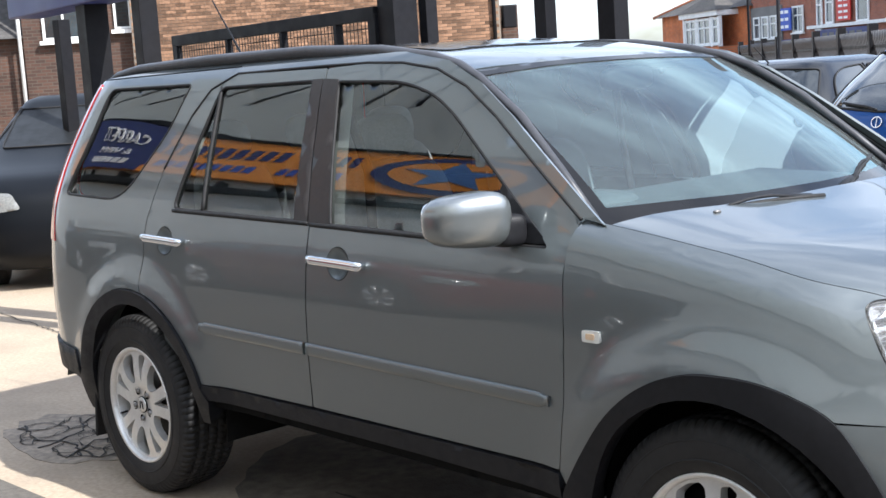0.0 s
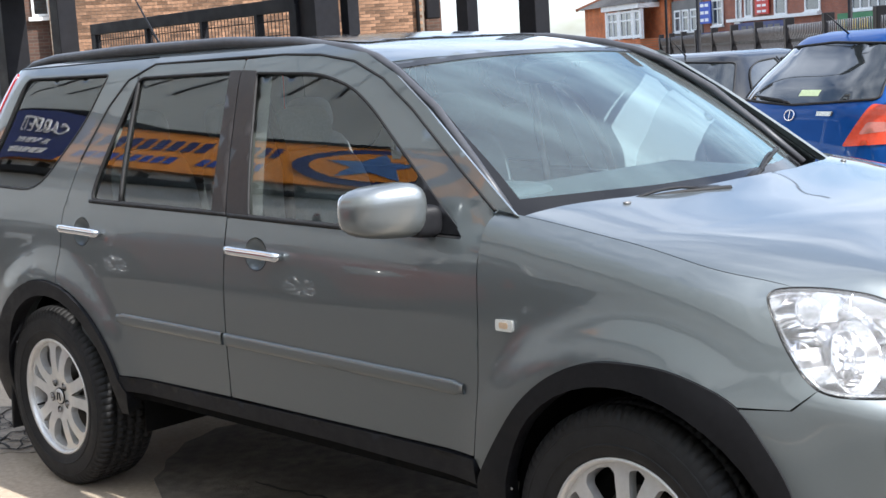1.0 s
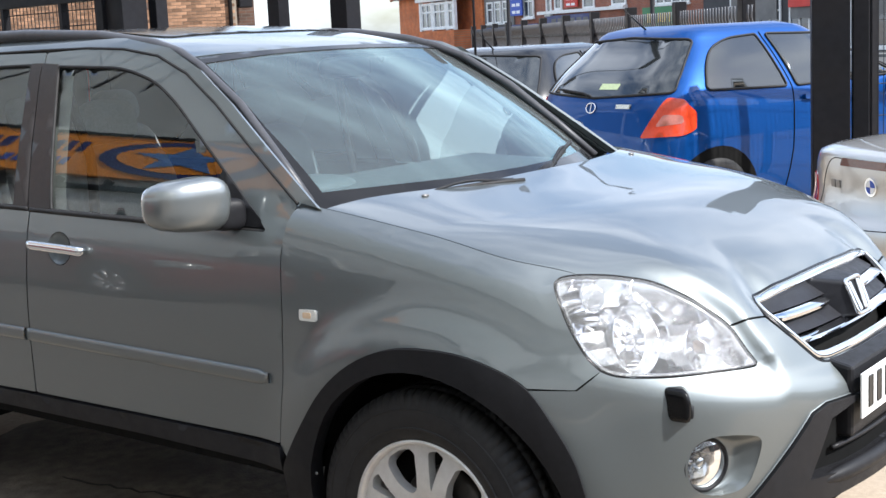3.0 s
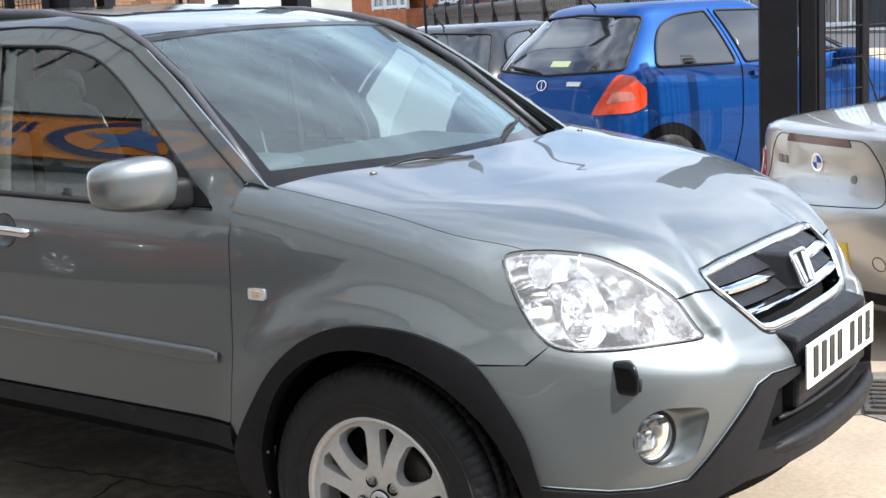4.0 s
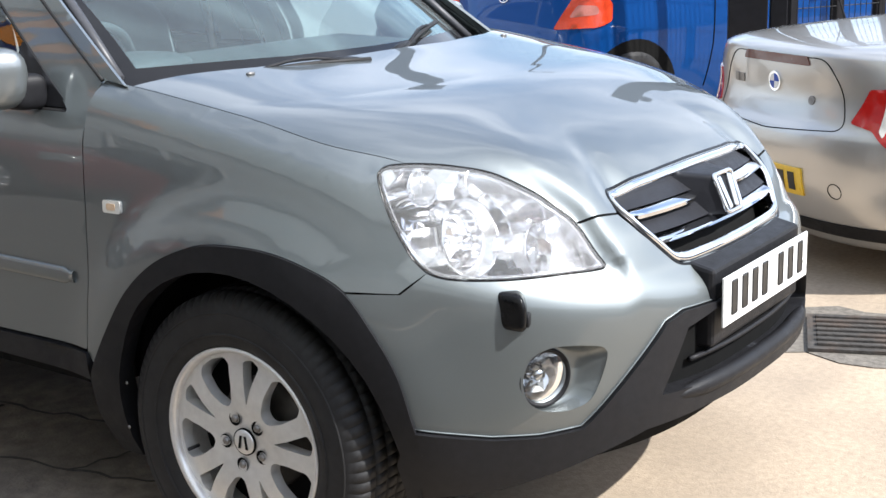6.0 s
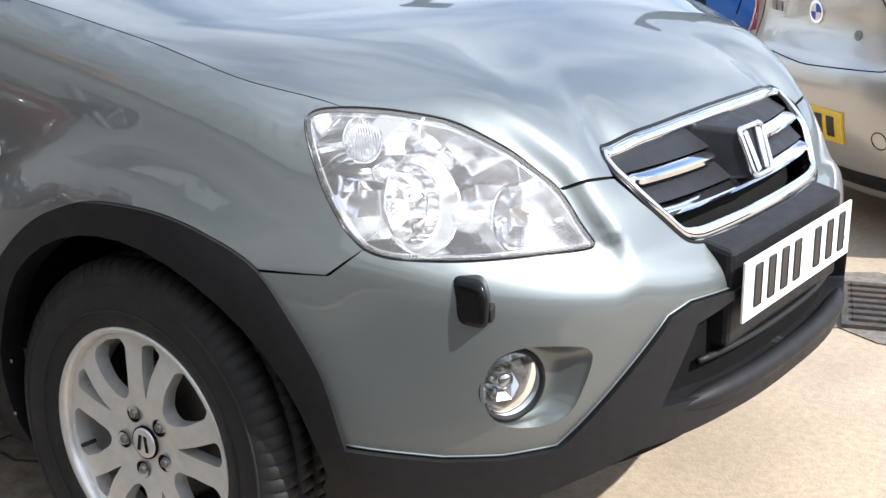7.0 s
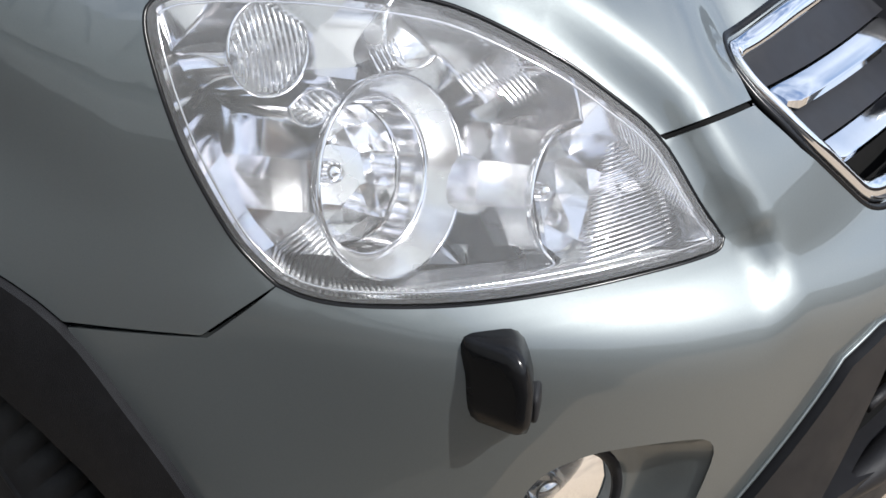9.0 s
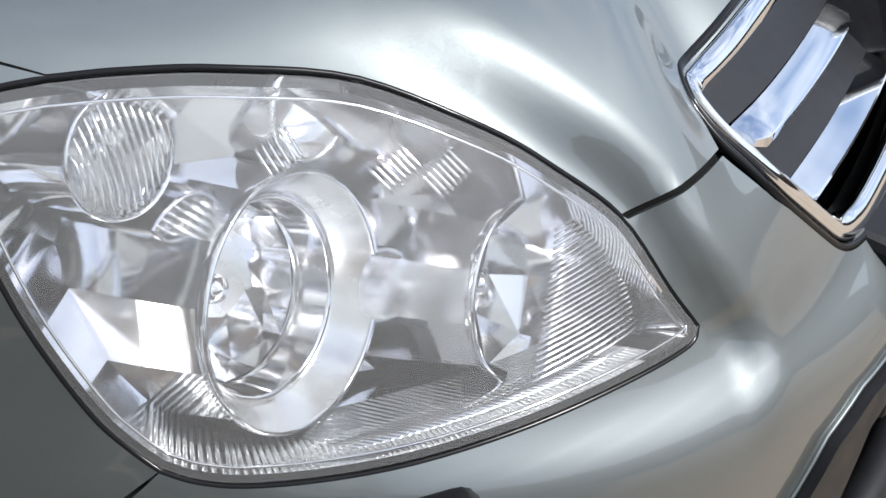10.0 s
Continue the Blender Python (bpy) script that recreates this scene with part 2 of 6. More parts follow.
def resample(poly, step, closed=True):
    poly = np.array(poly, float)
    out = []
    n = len(poly)
    for i in range(n if closed else n - 1):
        a, b = poly[i], poly[(i + 1) % n]
        k = max(1, int(round(np.linalg.norm(b - a) / step)))
        out += [a + (b - a) * j / k for j in range(k)]
    if not closed:
        out.append(poly[-1])
    return np.array(out)


def rounded(poly, r, seg=5):
    """The polygon with its corners rounded; r: one radius, or one for each corner."""
    poly = np.array(poly, float)
    n = len(poly)
    rs = [r] * n if np.isscalar(r) else r
    out = []
    for i in range(n):
        p, a, b = poly[i], poly[i - 1], poly[(i + 1) % n]
        la, lb = np.linalg.norm(a - p), np.linalg.norm(b - p)
        d = min(rs[i], la * .48, lb * .48)
        if d < 1e-5:
            out.append(p)
            continue
        s, e = p + (a - p) / la * d, p + (b - p) / lb * d
        for j in range(seg + 1):
            t = j / seg
            out.append((1 - t) ** 2 * s + 2 * t * (1 - t) * p + t * t * e)
    return np.array(out)


def inside(poly, pts):
    x, y = pts[:, 0], pts[:, 1]
    c = np.zeros(len(pts), bool)
    j = len(poly) - 1
    for i in range(len(poly)):
        xi, yi, xj, yj = *poly[i], *poly[j]
        cond = (yi > y) != (yj > y)
        c ^= cond & (x < (xj - xi) * (y - yi) / (yj - yi + 1e-12) + xi)
        j = i
    return c


def shrink(poly, d):
    poly = np.array(poly, float)
    nx, pv = np.roll(poly, -1, 0) - poly, poly - np.roll(poly, 1, 0)
    nx /= np.linalg.norm(nx, axis=1)[:, None] + 1e-9
    pv /= np.linalg.norm(pv, axis=1)[:, None] + 1e-9
    t = nx + pv
    t /= np.linalg.norm(t, axis=1)[:, None] + 1e-9
    area = np.sum(poly[:, 0] * np.roll(poly[:, 1], -1) - poly[:, 1] * np.roll(poly[:, 0], -1))
    s = 1 if area > 0 else -1
    return poly + d * s * np.stack([-t[:, 1], t[:, 0]], -1)


def normals(project, uv, e=2e-3):
    u, v = uv[:, 0], uv[:, 1]
    du = project(u + e, v) - project(u - e, v)
    dv = project(u, v + e) - project(u, v - e)
    n = np.cross(du, dv)
    return n / (np.linalg.norm(n, axis=1)[:, None] + 1e-12)


def patch_data(poly, project, step=.03, gap=.0, fold=.012, lift=0.0, holes=(), out=(1.3, 0, .7), hole_fold=None, extra=None):
    """A curved sheet: the polygon with its holes, laid on the surface that project gives, with edges folded inwards."""
    loops = [resample(shrink(resample(poly, step), gap) if gap else poly, step)]
    loops += [resample(shrink(resample(h, step), -gap) if gap else h, step) for h in holes]
    lo, hi = loops[0].min(0), loops[0].max(0)
    gx, gy = np.meshgrid(np.arange(lo[0] + step / 2, hi[0], step), np.arange(lo[1] + step / 2, hi[1], step))
    gx[1::2] += step / 2
    grid = np.stack([gx.ravel(), gy.ravel()], -1)
    if extra is not None:
        far = np.concatenate([np.min(np.linalg.norm(part_[:, None] - extra[None], axis=2), axis=1) > step * .6 for part_ in np.array_split(grid, 12)])
        grid = np.concatenate([grid[far], extra])
    keep = inside(loops[0], grid)
    for h in loops[1:]:
        keep &= ~inside(h, grid)
    grid = grid[keep]
    edge = np.concatenate(loops)
    if len(grid):
        near = np.min(np.linalg.norm(grid[:, None, :] - edge[None], axis=2), axis=1)
        grid = grid[near > step * (.45 if extra is None else .22)]
    pts = np.concatenate([edge, grid]) if len(grid) else edge
    edges, k = [], 0
    for lp in loops:
        edges += [(k + i, k + (i + 1) % len(lp)) for i in range(len(lp))]
        k += len(lp)
    cv, _, cf, *_ = delaunay_2d_cdt([Vector(p) for p in pts], edges, [], 0, 1e-7)
    cv = np.array([tuple(p) for p in cv])
    cf = np.array([f for f in cf if len(f) == 3])
    mid = cv[cf].mean(1)
    keep = inside(loops[0], mid)
    for h in loops[1:]:
        keep &= ~inside(h, mid)
    cf = cf[keep]
    nrm = normals(project, cv)
    p3 = project(cv[:, 0], cv[:, 1])
    face_n = np.cross(p3[cf[:, 1]] - p3[cf[:, 0]], p3[cf[:, 2]] - p3[cf[:, 0]])
    if np.sum(face_n * (p3[cf].mean(1) - np.array(out))) < 0:
        cf = cf[:, ::-1]
    s = np.sign(np.sum(nrm * (p3 - np.array(out)))) or 1
    nrm = nrm * s
    p3 = p3 + lift * nrm
    verts, faces = [p3], [tuple(f) for f in cf]
    base = len(p3)
    if fold:
        for i, lp in enumerate(loops):
            n2 = normals(project, lp) * s
            top = project(lp[:, 0], lp[:, 1]) + lift * n2
            verts += [top, top - (hole_fold if i and hole_fold is not None else fold) * n2]
            m = len(lp)
            faces += [(base + j, base + (j + 1) % m, base + m + (j + 1) % m, base + m + j) for j in range(m)]
            base += 2 * m
    return np.concatenate(verts), faces


def patch(name, poly, project, mat, parent, label="", both=False, **kw):
    """One curved panel, or one and its mirror twin on the car's other side."""
    v, f = patch_data(poly, project, **kw)
    made = [obj(name, v, f, mat, parent, label)]
    if both:
        made.append(obj(name, v * (1, -1, 1), [q[::-1] for q in f], mat, parent, label))
    return made


def tube_data(path, r, n=8, closed=False, flat=1.0):
    path = np.array(path, float)
    m = len(path)
    t = np.roll(path, -1, 0) - np.roll(path, 1, 0) if closed else np.gradient(path, axis=0)
    t /= np.linalg.norm(t, axis=1)[:, None] + 1e-12
    up = np.array((0, 0, 1.0)) if abs(t[:, 2]).mean() < .8 else np.array((0, 1.0, 0))
    a = np.cross(t, up)
    a /= np.linalg.norm(a, axis=1)[:, None] + 1e-12
    b = np.cross(a, t)
    rs = np.full(m, r) if np.isscalar(r) else np.array(r)
    ang = np.arange(n) * 2 * np.pi / n
    ring = np.cos(ang)[None, :, None] * a[:, None] * flat + np.sin(ang)[None, :, None] * b[:, None]
    v = (path[:, None] + rs[:, None, None] * ring).reshape(-1, 3)
    f = []
    for i in range(m if closed else m - 1):
        for j in range(n):
            i2, j2 = (i + 1) % m, (j + 1) % n
            f.append((i * n + j, i * n + j2, i2 * n + j2, i2 * n + j))
    if not closed:
        f += [tuple(range(n))[::-1], tuple((m - 1) * n + j for j in range(n))]
    return v, f


def tube(name, path, r, mat, parent, label="", n=8, closed=False, both=False, flat=1.0):
    v, f = tube_data(path, r, n, closed, flat)
    made = [obj(name, v, f, mat, parent, label)]
    if both:
        made.append(obj(name, v * (1, -1, 1), [q[::-1] for q in f], mat, parent, label))
    return made


def along(project, poly, step=.02, lift=0.0, closed=True, out=(1.3, 0, .7)):
    uv = resample(poly, step, closed)
    p, n = project(uv[:, 0], uv[:, 1]), normals(project, uv)
    s = np.sign(np.sum(n * (p - np.array(out)))) or 1
    return p + n * s * lift


def lathe_data(profile, n=64, axis="y"):
    """profile: (radius, along) pairs, turned round the y axis."""
    pr = np.array(profile, float)
    ang = np.arange(n) * 2 * np.pi / n
    v = np.stack([np.outer(np.cos(ang), pr[:, 0]), np.broadcast_to(pr[:, 1], (n, len(pr))), np.outer(np.sin(ang), pr[:, 0])], -1).reshape(-1, 3)
    m = len(pr)
    f = [(i * m + j, i * m + j + 1, (i + 1) % n * m + j + 1, (i + 1) % n * m + j) for i in range(n) for j in range(m - 1)]
    return v, f


# ---- the grey car ----
def blend(a, b, lo, hi):
    def f(x, z):
        w = np.clip((np.asarray(z, float) - lo) / (hi - lo), 0, 1)
        w = (w * w * (3 - 2 * w))[..., None]
        return a(x, z) * (1 - w) + b(x, z) * w
    return f


on_flank = blend(on_side, on_cabin, 1.0, 1.10)


def on_front(u, z):
    return on_nose(np.asarray(u, float) / NOSE_ARC, z)


def arc(pts):
    """Corners given as (degrees round the nose, height)."""
    return [(a * NOSE_ARC, z) for a, z in pts]


def arch(cx, cz, rx, rz, a0, a1, n=18):
    return [(cx + rx * math.cos(radians(a0 + (a1 - a0) * i / n)), cz + rz * math.sin(radians(a0 + (a1 - a0) * i / n))) for i in range(n + 1)]


def windscreen(y, s):
    """s: 0 at the foot, 1 at the roof."""
    y, s = np.asarray(y, float), np.asarray(s, float)
    bow = (np.abs(y) / .72) ** 2.2
    x = 2.43 - .77 * s + .05 * s * (1 - s) - bow * (.22 - .13 * s)
    z = 1.088 + .422 * s + .07 * s * (1 - s) - .022 * bow
    return np.stack([x, y, z], -1)


roof_z = curve([-.75, -.5, 0, .6, 1.0, 1.3, 1.55, 1.75], [1.53, 1.57, 1.595, 1.602, 1.597, 1.575, 1.535, 1.48])


def on_roof(x, y):
    x, y = np.asarray(x, float), np.asarray(y, float)
    return np.stack([x, y, roof_z(x) - .035 * (np.abs(y) / .62) ** 3], -1)


def spline(pts, n=8):
    """A smooth open line through points."""
    pts = np.array(pts, float)
    q = np.concatenate([[2 * pts[0] - pts[1]], pts, [2 * pts[-1] - pts[-2]]])
    out = []
    for i in range(1, len(q) - 2):
        for k in range(n):
            t = k / n
            out.append(.5 * (2 * q[i] + (q[i + 1] - q[i - 1]) * t + (2 * q[i - 1] - 5 * q[i] + 4 * q[i + 1] - q[i + 2]) * t ** 2 + (3 * q[i] - q[i - 1] - 3 * q[i + 1] + q[i + 2]) * t ** 3))
    return np.array([*out, pts[-1]])


# edges that the lamp, wing, bonnet and bumper share, as (arc, height)
TOP_EDGE = spline(LAMP_TOP[1:], 5)
SIDE_EDGE = spline(arc([(61.8, .967), (63.9, .9655), (65.0, .958), (65.2, .944), (64.3, .905), (62.85, .853), (60.9, .800), (59.6, .776), (58.6, .762)]), 5)
LOW_EDGE = spline(arc([(58.6, .762), (57.2, .753), (55, .7465), (50, .741), (45, .739), (40, .738), (36.0, .7365), (34.5, .738), (34.0, .745)]), 5)


def lying(line, axes):
    """A shared edge as seen from the side (x, z) or from above (x, y)."""
    return [tuple(p) for p in bare_nose(line[:, 0] / NOSE_ARC, line[:, 1])[:, axes]]


suv = thing("suv", "grey metallic family off-road car parked on concrete", "car")

REAR_ARCH = arch(.06, .345, .455, .445, 168, 17)
FRONT_ARCH = [tuple(p) for p in spline([(2.175, .42), (2.19, .45), (2.262, .56), (2.35, .665), (2.45, .742), (2.55, .783), (2.63, .798), (2.75, .797), (2.85, .772), (2.935, .726), (2.995, .645), (3.04, .555), (3.065, .446)], 4)]
B_LINE = [(1.103, .49), (1.115, .67), (1.14, 1.02), (1.135, 1.1), (1.058, 1.535)]
REAR_LINE = [(.145, .782), (.145, .88), (.165, 1.05), (.225, 1.22), (.33, 1.40), (.415, 1.49), (.55, 1.538)]
FRONT_LINE = [(2.162, .484), (2.185, .65), (2.197, .83), (2.195, .98), (2.203, 1.07), (2.216, 1.116)]
FRAME_LINE = [(2.216, 1.116), (2.05, 1.235), (1.86, 1.37), (1.72, 1.455), (1.58, 1.508), (1.42, 1.532), (1.25, 1.54)]
FRONT_WINDOW = rounded([(1.237, 1.066), (1.136, 1.49), (1.45, 1.478), (1.60, 1.435), (1.70, 1.377), (1.938, 1.197), (2.125, 1.045)], [.01, .015, .1, .05, .05, .1, .01])
REAR_WINDOW = rounded([(.335, 1.086), (.352, 1.16), (.48, 1.495), (1.003, 1.497), (1.058, 1.072)], [.03, .08, .03, .015, .01])
QUARTER_WINDOW = rounded([(-.50, 1.118), (-.475, 1.17), (-.40, 1.30), (-.318, 1.514), (.272, 1.512), (.20, 1.35), (-.04, 1.105)], [.03, .05, .1, .04, .02, .15, .12])

CUPS = [[(hx + .052 * math.cos(radians(a)), hz + .048 * math.sin(radians(a))) for a in range(0, 360, 18)] for hx, hz in ((.298, .975), (1.292, .956))]
front_door = patch("front_door", rounded([*B_LINE, *FRAME_LINE[::-1], *FRONT_LINE[::-1][1:]], .012, 3), on_flank, PAINT, suv, "grey metallic front door", both=True, gap=.0025, holes=[FRONT_WINDOW, CUPS[1]])
rear_door = patch("rear_door", rounded([*B_LINE[::-1], *[p for p in arch(.06, .345, .455, .445, 18.5, 79, 12)], *REAR_LINE], .008, 3), on_flank, PAINT, suv, "grey metallic rear door", both=True, gap=.0025, holes=[REAR_WINDOW, CUPS[0]])
patch("rear_wing", [(-.52, 1.551), (.55, 1.56), *REAR_LINE[::-1], *arch(.06, .345, .455, .445, 79, 168, 14), (-.62, .42), (-.90, .53), (-.90, .88), (-.88, 1.02), (-.81, 1.2), (-.64, 1.45)], on_flank, PAINT, suv, both=True, gap=.002, holes=[QUARTER_WINDOW])
cant = patch("roof_side", [(.55, 1.541), (1.25, 1.543), (1.42, 1.535), (1.58, 1.511), (1.72, 1.458), (1.86, 1.373), (2.05, 1.238), (2.213, 1.121), (2.29, 1.105), (2.11, 1.235), (1.92, 1.37), (1.77, 1.465), (1.62, 1.53), (1.4, 1.565), (1.0, 1.58), (.4, 1.58), (0, 1.575), (-.5, 1.553), (.54, 1.562)], on_cabin, PAINT, suv, both=True, gap=.001, step=.012)
shut_xy = spline([(2.30, -.80), (2.384, -.797), (2.60, -.789), (2.82, -.781), *lying(TOP_EDGE[-1:], (0, 1))], 6)
SHUT = on_top(shut_xy[:, 0], shut_xy[:, 1])
front_wing = patch("front_wing", [*FRONT_LINE, *[(p[0], p[2]) for p in SHUT[:-1]], *lying(SIDE_EDGE, (0, 2)), (3.034, .7225), *FRONT_ARCH[::-1][12:-4]], on_side, PAINT, suv, both=True, gap=.0005)
corner = int(np.argmin(np.abs(TOP_EDGE[:, 1] - .832)))
NOTCH = np.linspace(TOP_EDGE[corner], (29.7 * NOSE_ARC, .8305), 25)
bonnet_half = [*[tuple(p) for p in shut_xy[:-1]], *lying(TOP_EDGE[corner:][::-1], (0, 1)), *lying(NOTCH[1:], (0, 1)), (3.270, -.378), (3.276, -.30), (3.290, -.12), (3.294, 0)]
bonnet_back = [(2.455, 0), (2.445, -.25), (2.40, -.5), (2.335, -.68)]
ridge = np.concatenate([bare_nose(q[:, 0] / NOSE_ARC, q[:, 1]) for q in (TOP_EDGE[corner:] + np.array((-.55, .83)) * d for d in (.0035, .007, .011, .015, .019, .0235, .028, .034, .041, .049))])[:, :2]
ridge = ridge[(np.hypot(ridge[:, 0] - 3.2, ridge[:, 1] + .45) < .6)]
bonnet = patch("bonnet", [*bonnet_half, *[(x, -y) for x, y in bonnet_half[::-1][1:]], *[(x, -y) for x, y in bonnet_back[::-1]], *bonnet_back[1:]], on_top, PAINT, suv, "grey metallic bonnet", gap=.0008, step=.010, extra=np.concatenate([ridge, ridge * (1, -1)]))
LAMP = np.concatenate([SIDE_EDGE[:-1], LOW_EDGE[:-1], TOP_EDGE[:-1]])
bumper_half = [(68.7, .7225), (61.9, .7215), *[(u / NOSE_ARC, z) for u, z in LOW_EDGE], *[(u / NOSE_ARC, z) for u, z in TOP_EDGE[1:corner + 1]], *[(u / NOSE_ARC, z - .0028) for u, z in NOTCH[1:]], (26.9, .786), (20.4, .712), (0, .705)]
for sd in (-1, 1):
    tube("bonnet_seam", along(on_front, NOTCH * (sd, 1) - (0, .002), .01, -.010, closed=False), .0065, DARK, suv, n=6)
trim_half = [(0, .63), (15.5, .63), (23.5, .633), (26.8, .618), (32, .54), (37.3, .459), (39.5, .427), (45, .418), (51, .42), (60.8, .442), (66.5, .62)]
FOG_HOLE = rounded(arc([(47.2, .535), (46.2, .585), (43.4, .603), (39.5, .600), (35.6, .588), (36.6, .53), (38.2, .478), (41, .463), (44.5, .466), (46.6, .49)]), .026)
bumper = patch("front_bumper", arc([*bumper_half, *[(-a, z) for a, z in bumper_half[::-1][1:]], *[(-a, z) for a, z in trim_half[::-1]], *trim_half[1:]]), on_front, PAINT, suv, "grey metallic front bumper", gap=.0006, step=.009, hole_fold=.0012, holes=[FOG_HOLE, FOG_HOLE * (-1, 1)])
lower_half = [(0, .455), (15.5, .455), (27.8, .462), (23, .592), (16.5, .612), (14, .615), (14, .627), (15.5, .627), (23.5, .630), (26.8, .615), (32, .537), (37.3, .456), (39.5, .424), (45, .415), (51, .417), (61.2, .439), (63, .36), (62, .275), (50, .30), (42, .335), (37, .360), (30, .392), (16, .402), (0, .404)]
patch("lower_bumper", arc([*lower_half, *[(-a, z) for a, z in lower_half[::-1][1:]]]), on_front, CLAD, suv, "black textured lower bumper", gap=.001, lift=.012, fold=.05, step=.02)
patch("front_arch_trim", [*FRONT_ARCH, (3.075, .36), (3.07, .27), *arch(2.645, .335, .385, .405, -8, 195, 26), (2.2, .23), (2.168, .33)], on_side, CLAD, suv, "black wheel arch trim", both=True, gap=.001, lift=.012, fold=.06)
patch("rear_arch_trim", [*REAR_ARCH, (.53, .43), (.51, .35), *arch(.075, .335, .39, .40, 2, 178, 24), (-.34, .27), (-.42, .27), (-.43, .40)], on_side, CLAD, suv, "black wheel arch trim", both=True, gap=.001, lift=.012, fold=.06)
sill = patch("sill_trim", [(.50, .486), (1.6, .484), (2.166, .479), (2.168, .415), (1.6, .43), (1.1, .434), (.49, .437)], on_side, CLAD, suv, "black sill trim", both=True, lift=.008, fold=.05)
rocker = patch("rocker", [(.45, .43), (1.1, .425), (2.2, .41), (2.2, .385), (.45, .395)], on_side, RUBBER, suv, both=True, lift=-.07, fold=.02)
rear_bumper = patch("rear_bumper", [(-.43, .44), (-.45, .50), (-.90, .525), (-.90, .42), (-.42, .39)], on_side, CLAD, suv, both=True, lift=.01, fold=.03)
roof = patch("roof", [(-.62, -.585), (-.62, .585), (.4, .625), (1.2, .62), (1.45, .61), (1.585, .60), (1.635, .35), (1.655, 0), (1.635, -.35), (1.585, -.60), (1.45, -.61), (1.2, -.62), (.4, -.625)], on_roof, PAINT, suv, "grey metallic roof", fold=.02, step=.04)
for hole, nm in ((FRONT_WINDOW, "front_side_window"), (REAR_WINDOW, "rear_side_window"), (QUARTER_WINDOW, "quarter_window")):
    for g in patch(nm, hole, on_cabin, WINDOW, suv, "tinted side window", both=True, lift=-.008, fold=0):
        g.visible_shadow = False
    tube("window_seal", along(on_cabin, hole, .02, -.003), .006, RUBBER, suv, both=True, closed=True, n=6)
screen_poly = [(-.73, .02), (0, 0), (.73, .02), (.68, .5), (.60, .99), (.3, 1.0), (0, 1.0), (-.3, 1.0), (-.60, .99), (-.68, .5)]
for g in patch("windscreen", screen_poly, windscreen, SCREEN, suv, "blue-tinted windscreen glass", fold=0, step=.05):
    g.visible_shadow = False


def disc_holes():
    """Openings of the wheel's face: five wide ones and five narrow wedges between paired arms."""
    out = []
    for k in range(5):
        a = radians(8 + 72 * k)
        wide = [(.094, -9), (.132, -15), (.180, -15.5), (.195, -11), (.198, 0), (.195, 11), (.180, 15.5), (.132, 15), (.094, 9), (.086, 0)]
        thin = [(.088, 0), (.135, -4.2), (.188, -7.2), (.197, 0), (.188, 7.2), (.135, 4.2)]
        for pts, off in ((wide, radians(36)), (thin, 0.0)):
            out.append(rounded([(r * math.sin(a + off + radians(d)), r * math.cos(a + off + radians(d))) for r, d in pts], .007, 3))
    return out


def wheel_face(x, z):
    r = np.hypot(np.asarray(x, float), np.asarray(z, float))
    dish = .090 + .010 * np.sin(np.clip((r - .05) / .15, 0, 1) * np.pi)
    return np.stack([x, -dish, z], -1)


def tyre_data():
    """A tyre with shoulder blocks and four grooves round it."""
    prof = [(.214, -.098, 0), (.222, -.107, 0), (.240, -.114, 0), (.262, -.118, 0), (.285, -.118, 0), (.304, -.114, 0), (.318, -.109, .15), (.328, -.102, .6), (.335, -.093, 1), (.339, -.082, 1), (.340, -.062, 1),
            (.333, -.061, 0), (.333, -.054, 0), (.341, -.053, 1), (.342, -.024, 1), (.334, -.023, 0), (.334, -.014, 0), (.342, -.013, 1), (.342, .013, 1), (.334, .014, 0), (.334, .023, 0), (.342, .024, 1),
            (.341, .053, 1), (.333, .054, 0), (.333, .061, 0), (.340, .062, 1), (.339, .082, 1), (.328, .102, .6), (.304, .114, 0), (.262, .118, 0), (.222, .107, 0), (.214, .098, 0)]
    pitch, v = 84, []
    for k in range(pitch):
        for t, deep in ((0, 0), (.84, 0), (.87, 1), (.97, 1)):
            for r, y, w in prof:
                a = 2 * math.pi * (k + t + .45 * y / .1 * (1 if y < 0 else -1)) / pitch
                rr = r - .0032 * w * deep
                v.append((rr * math.cos(a), y, rr * math.sin(a)))
    m, n = len(prof), pitch * 4
    f = [(i * m + j, (i + 1) % n * m + j, (i + 1) % n * m + j + 1, i * m + j + 1) for i in range(n) for j in range(m - 1)]
    return np.array(v), f


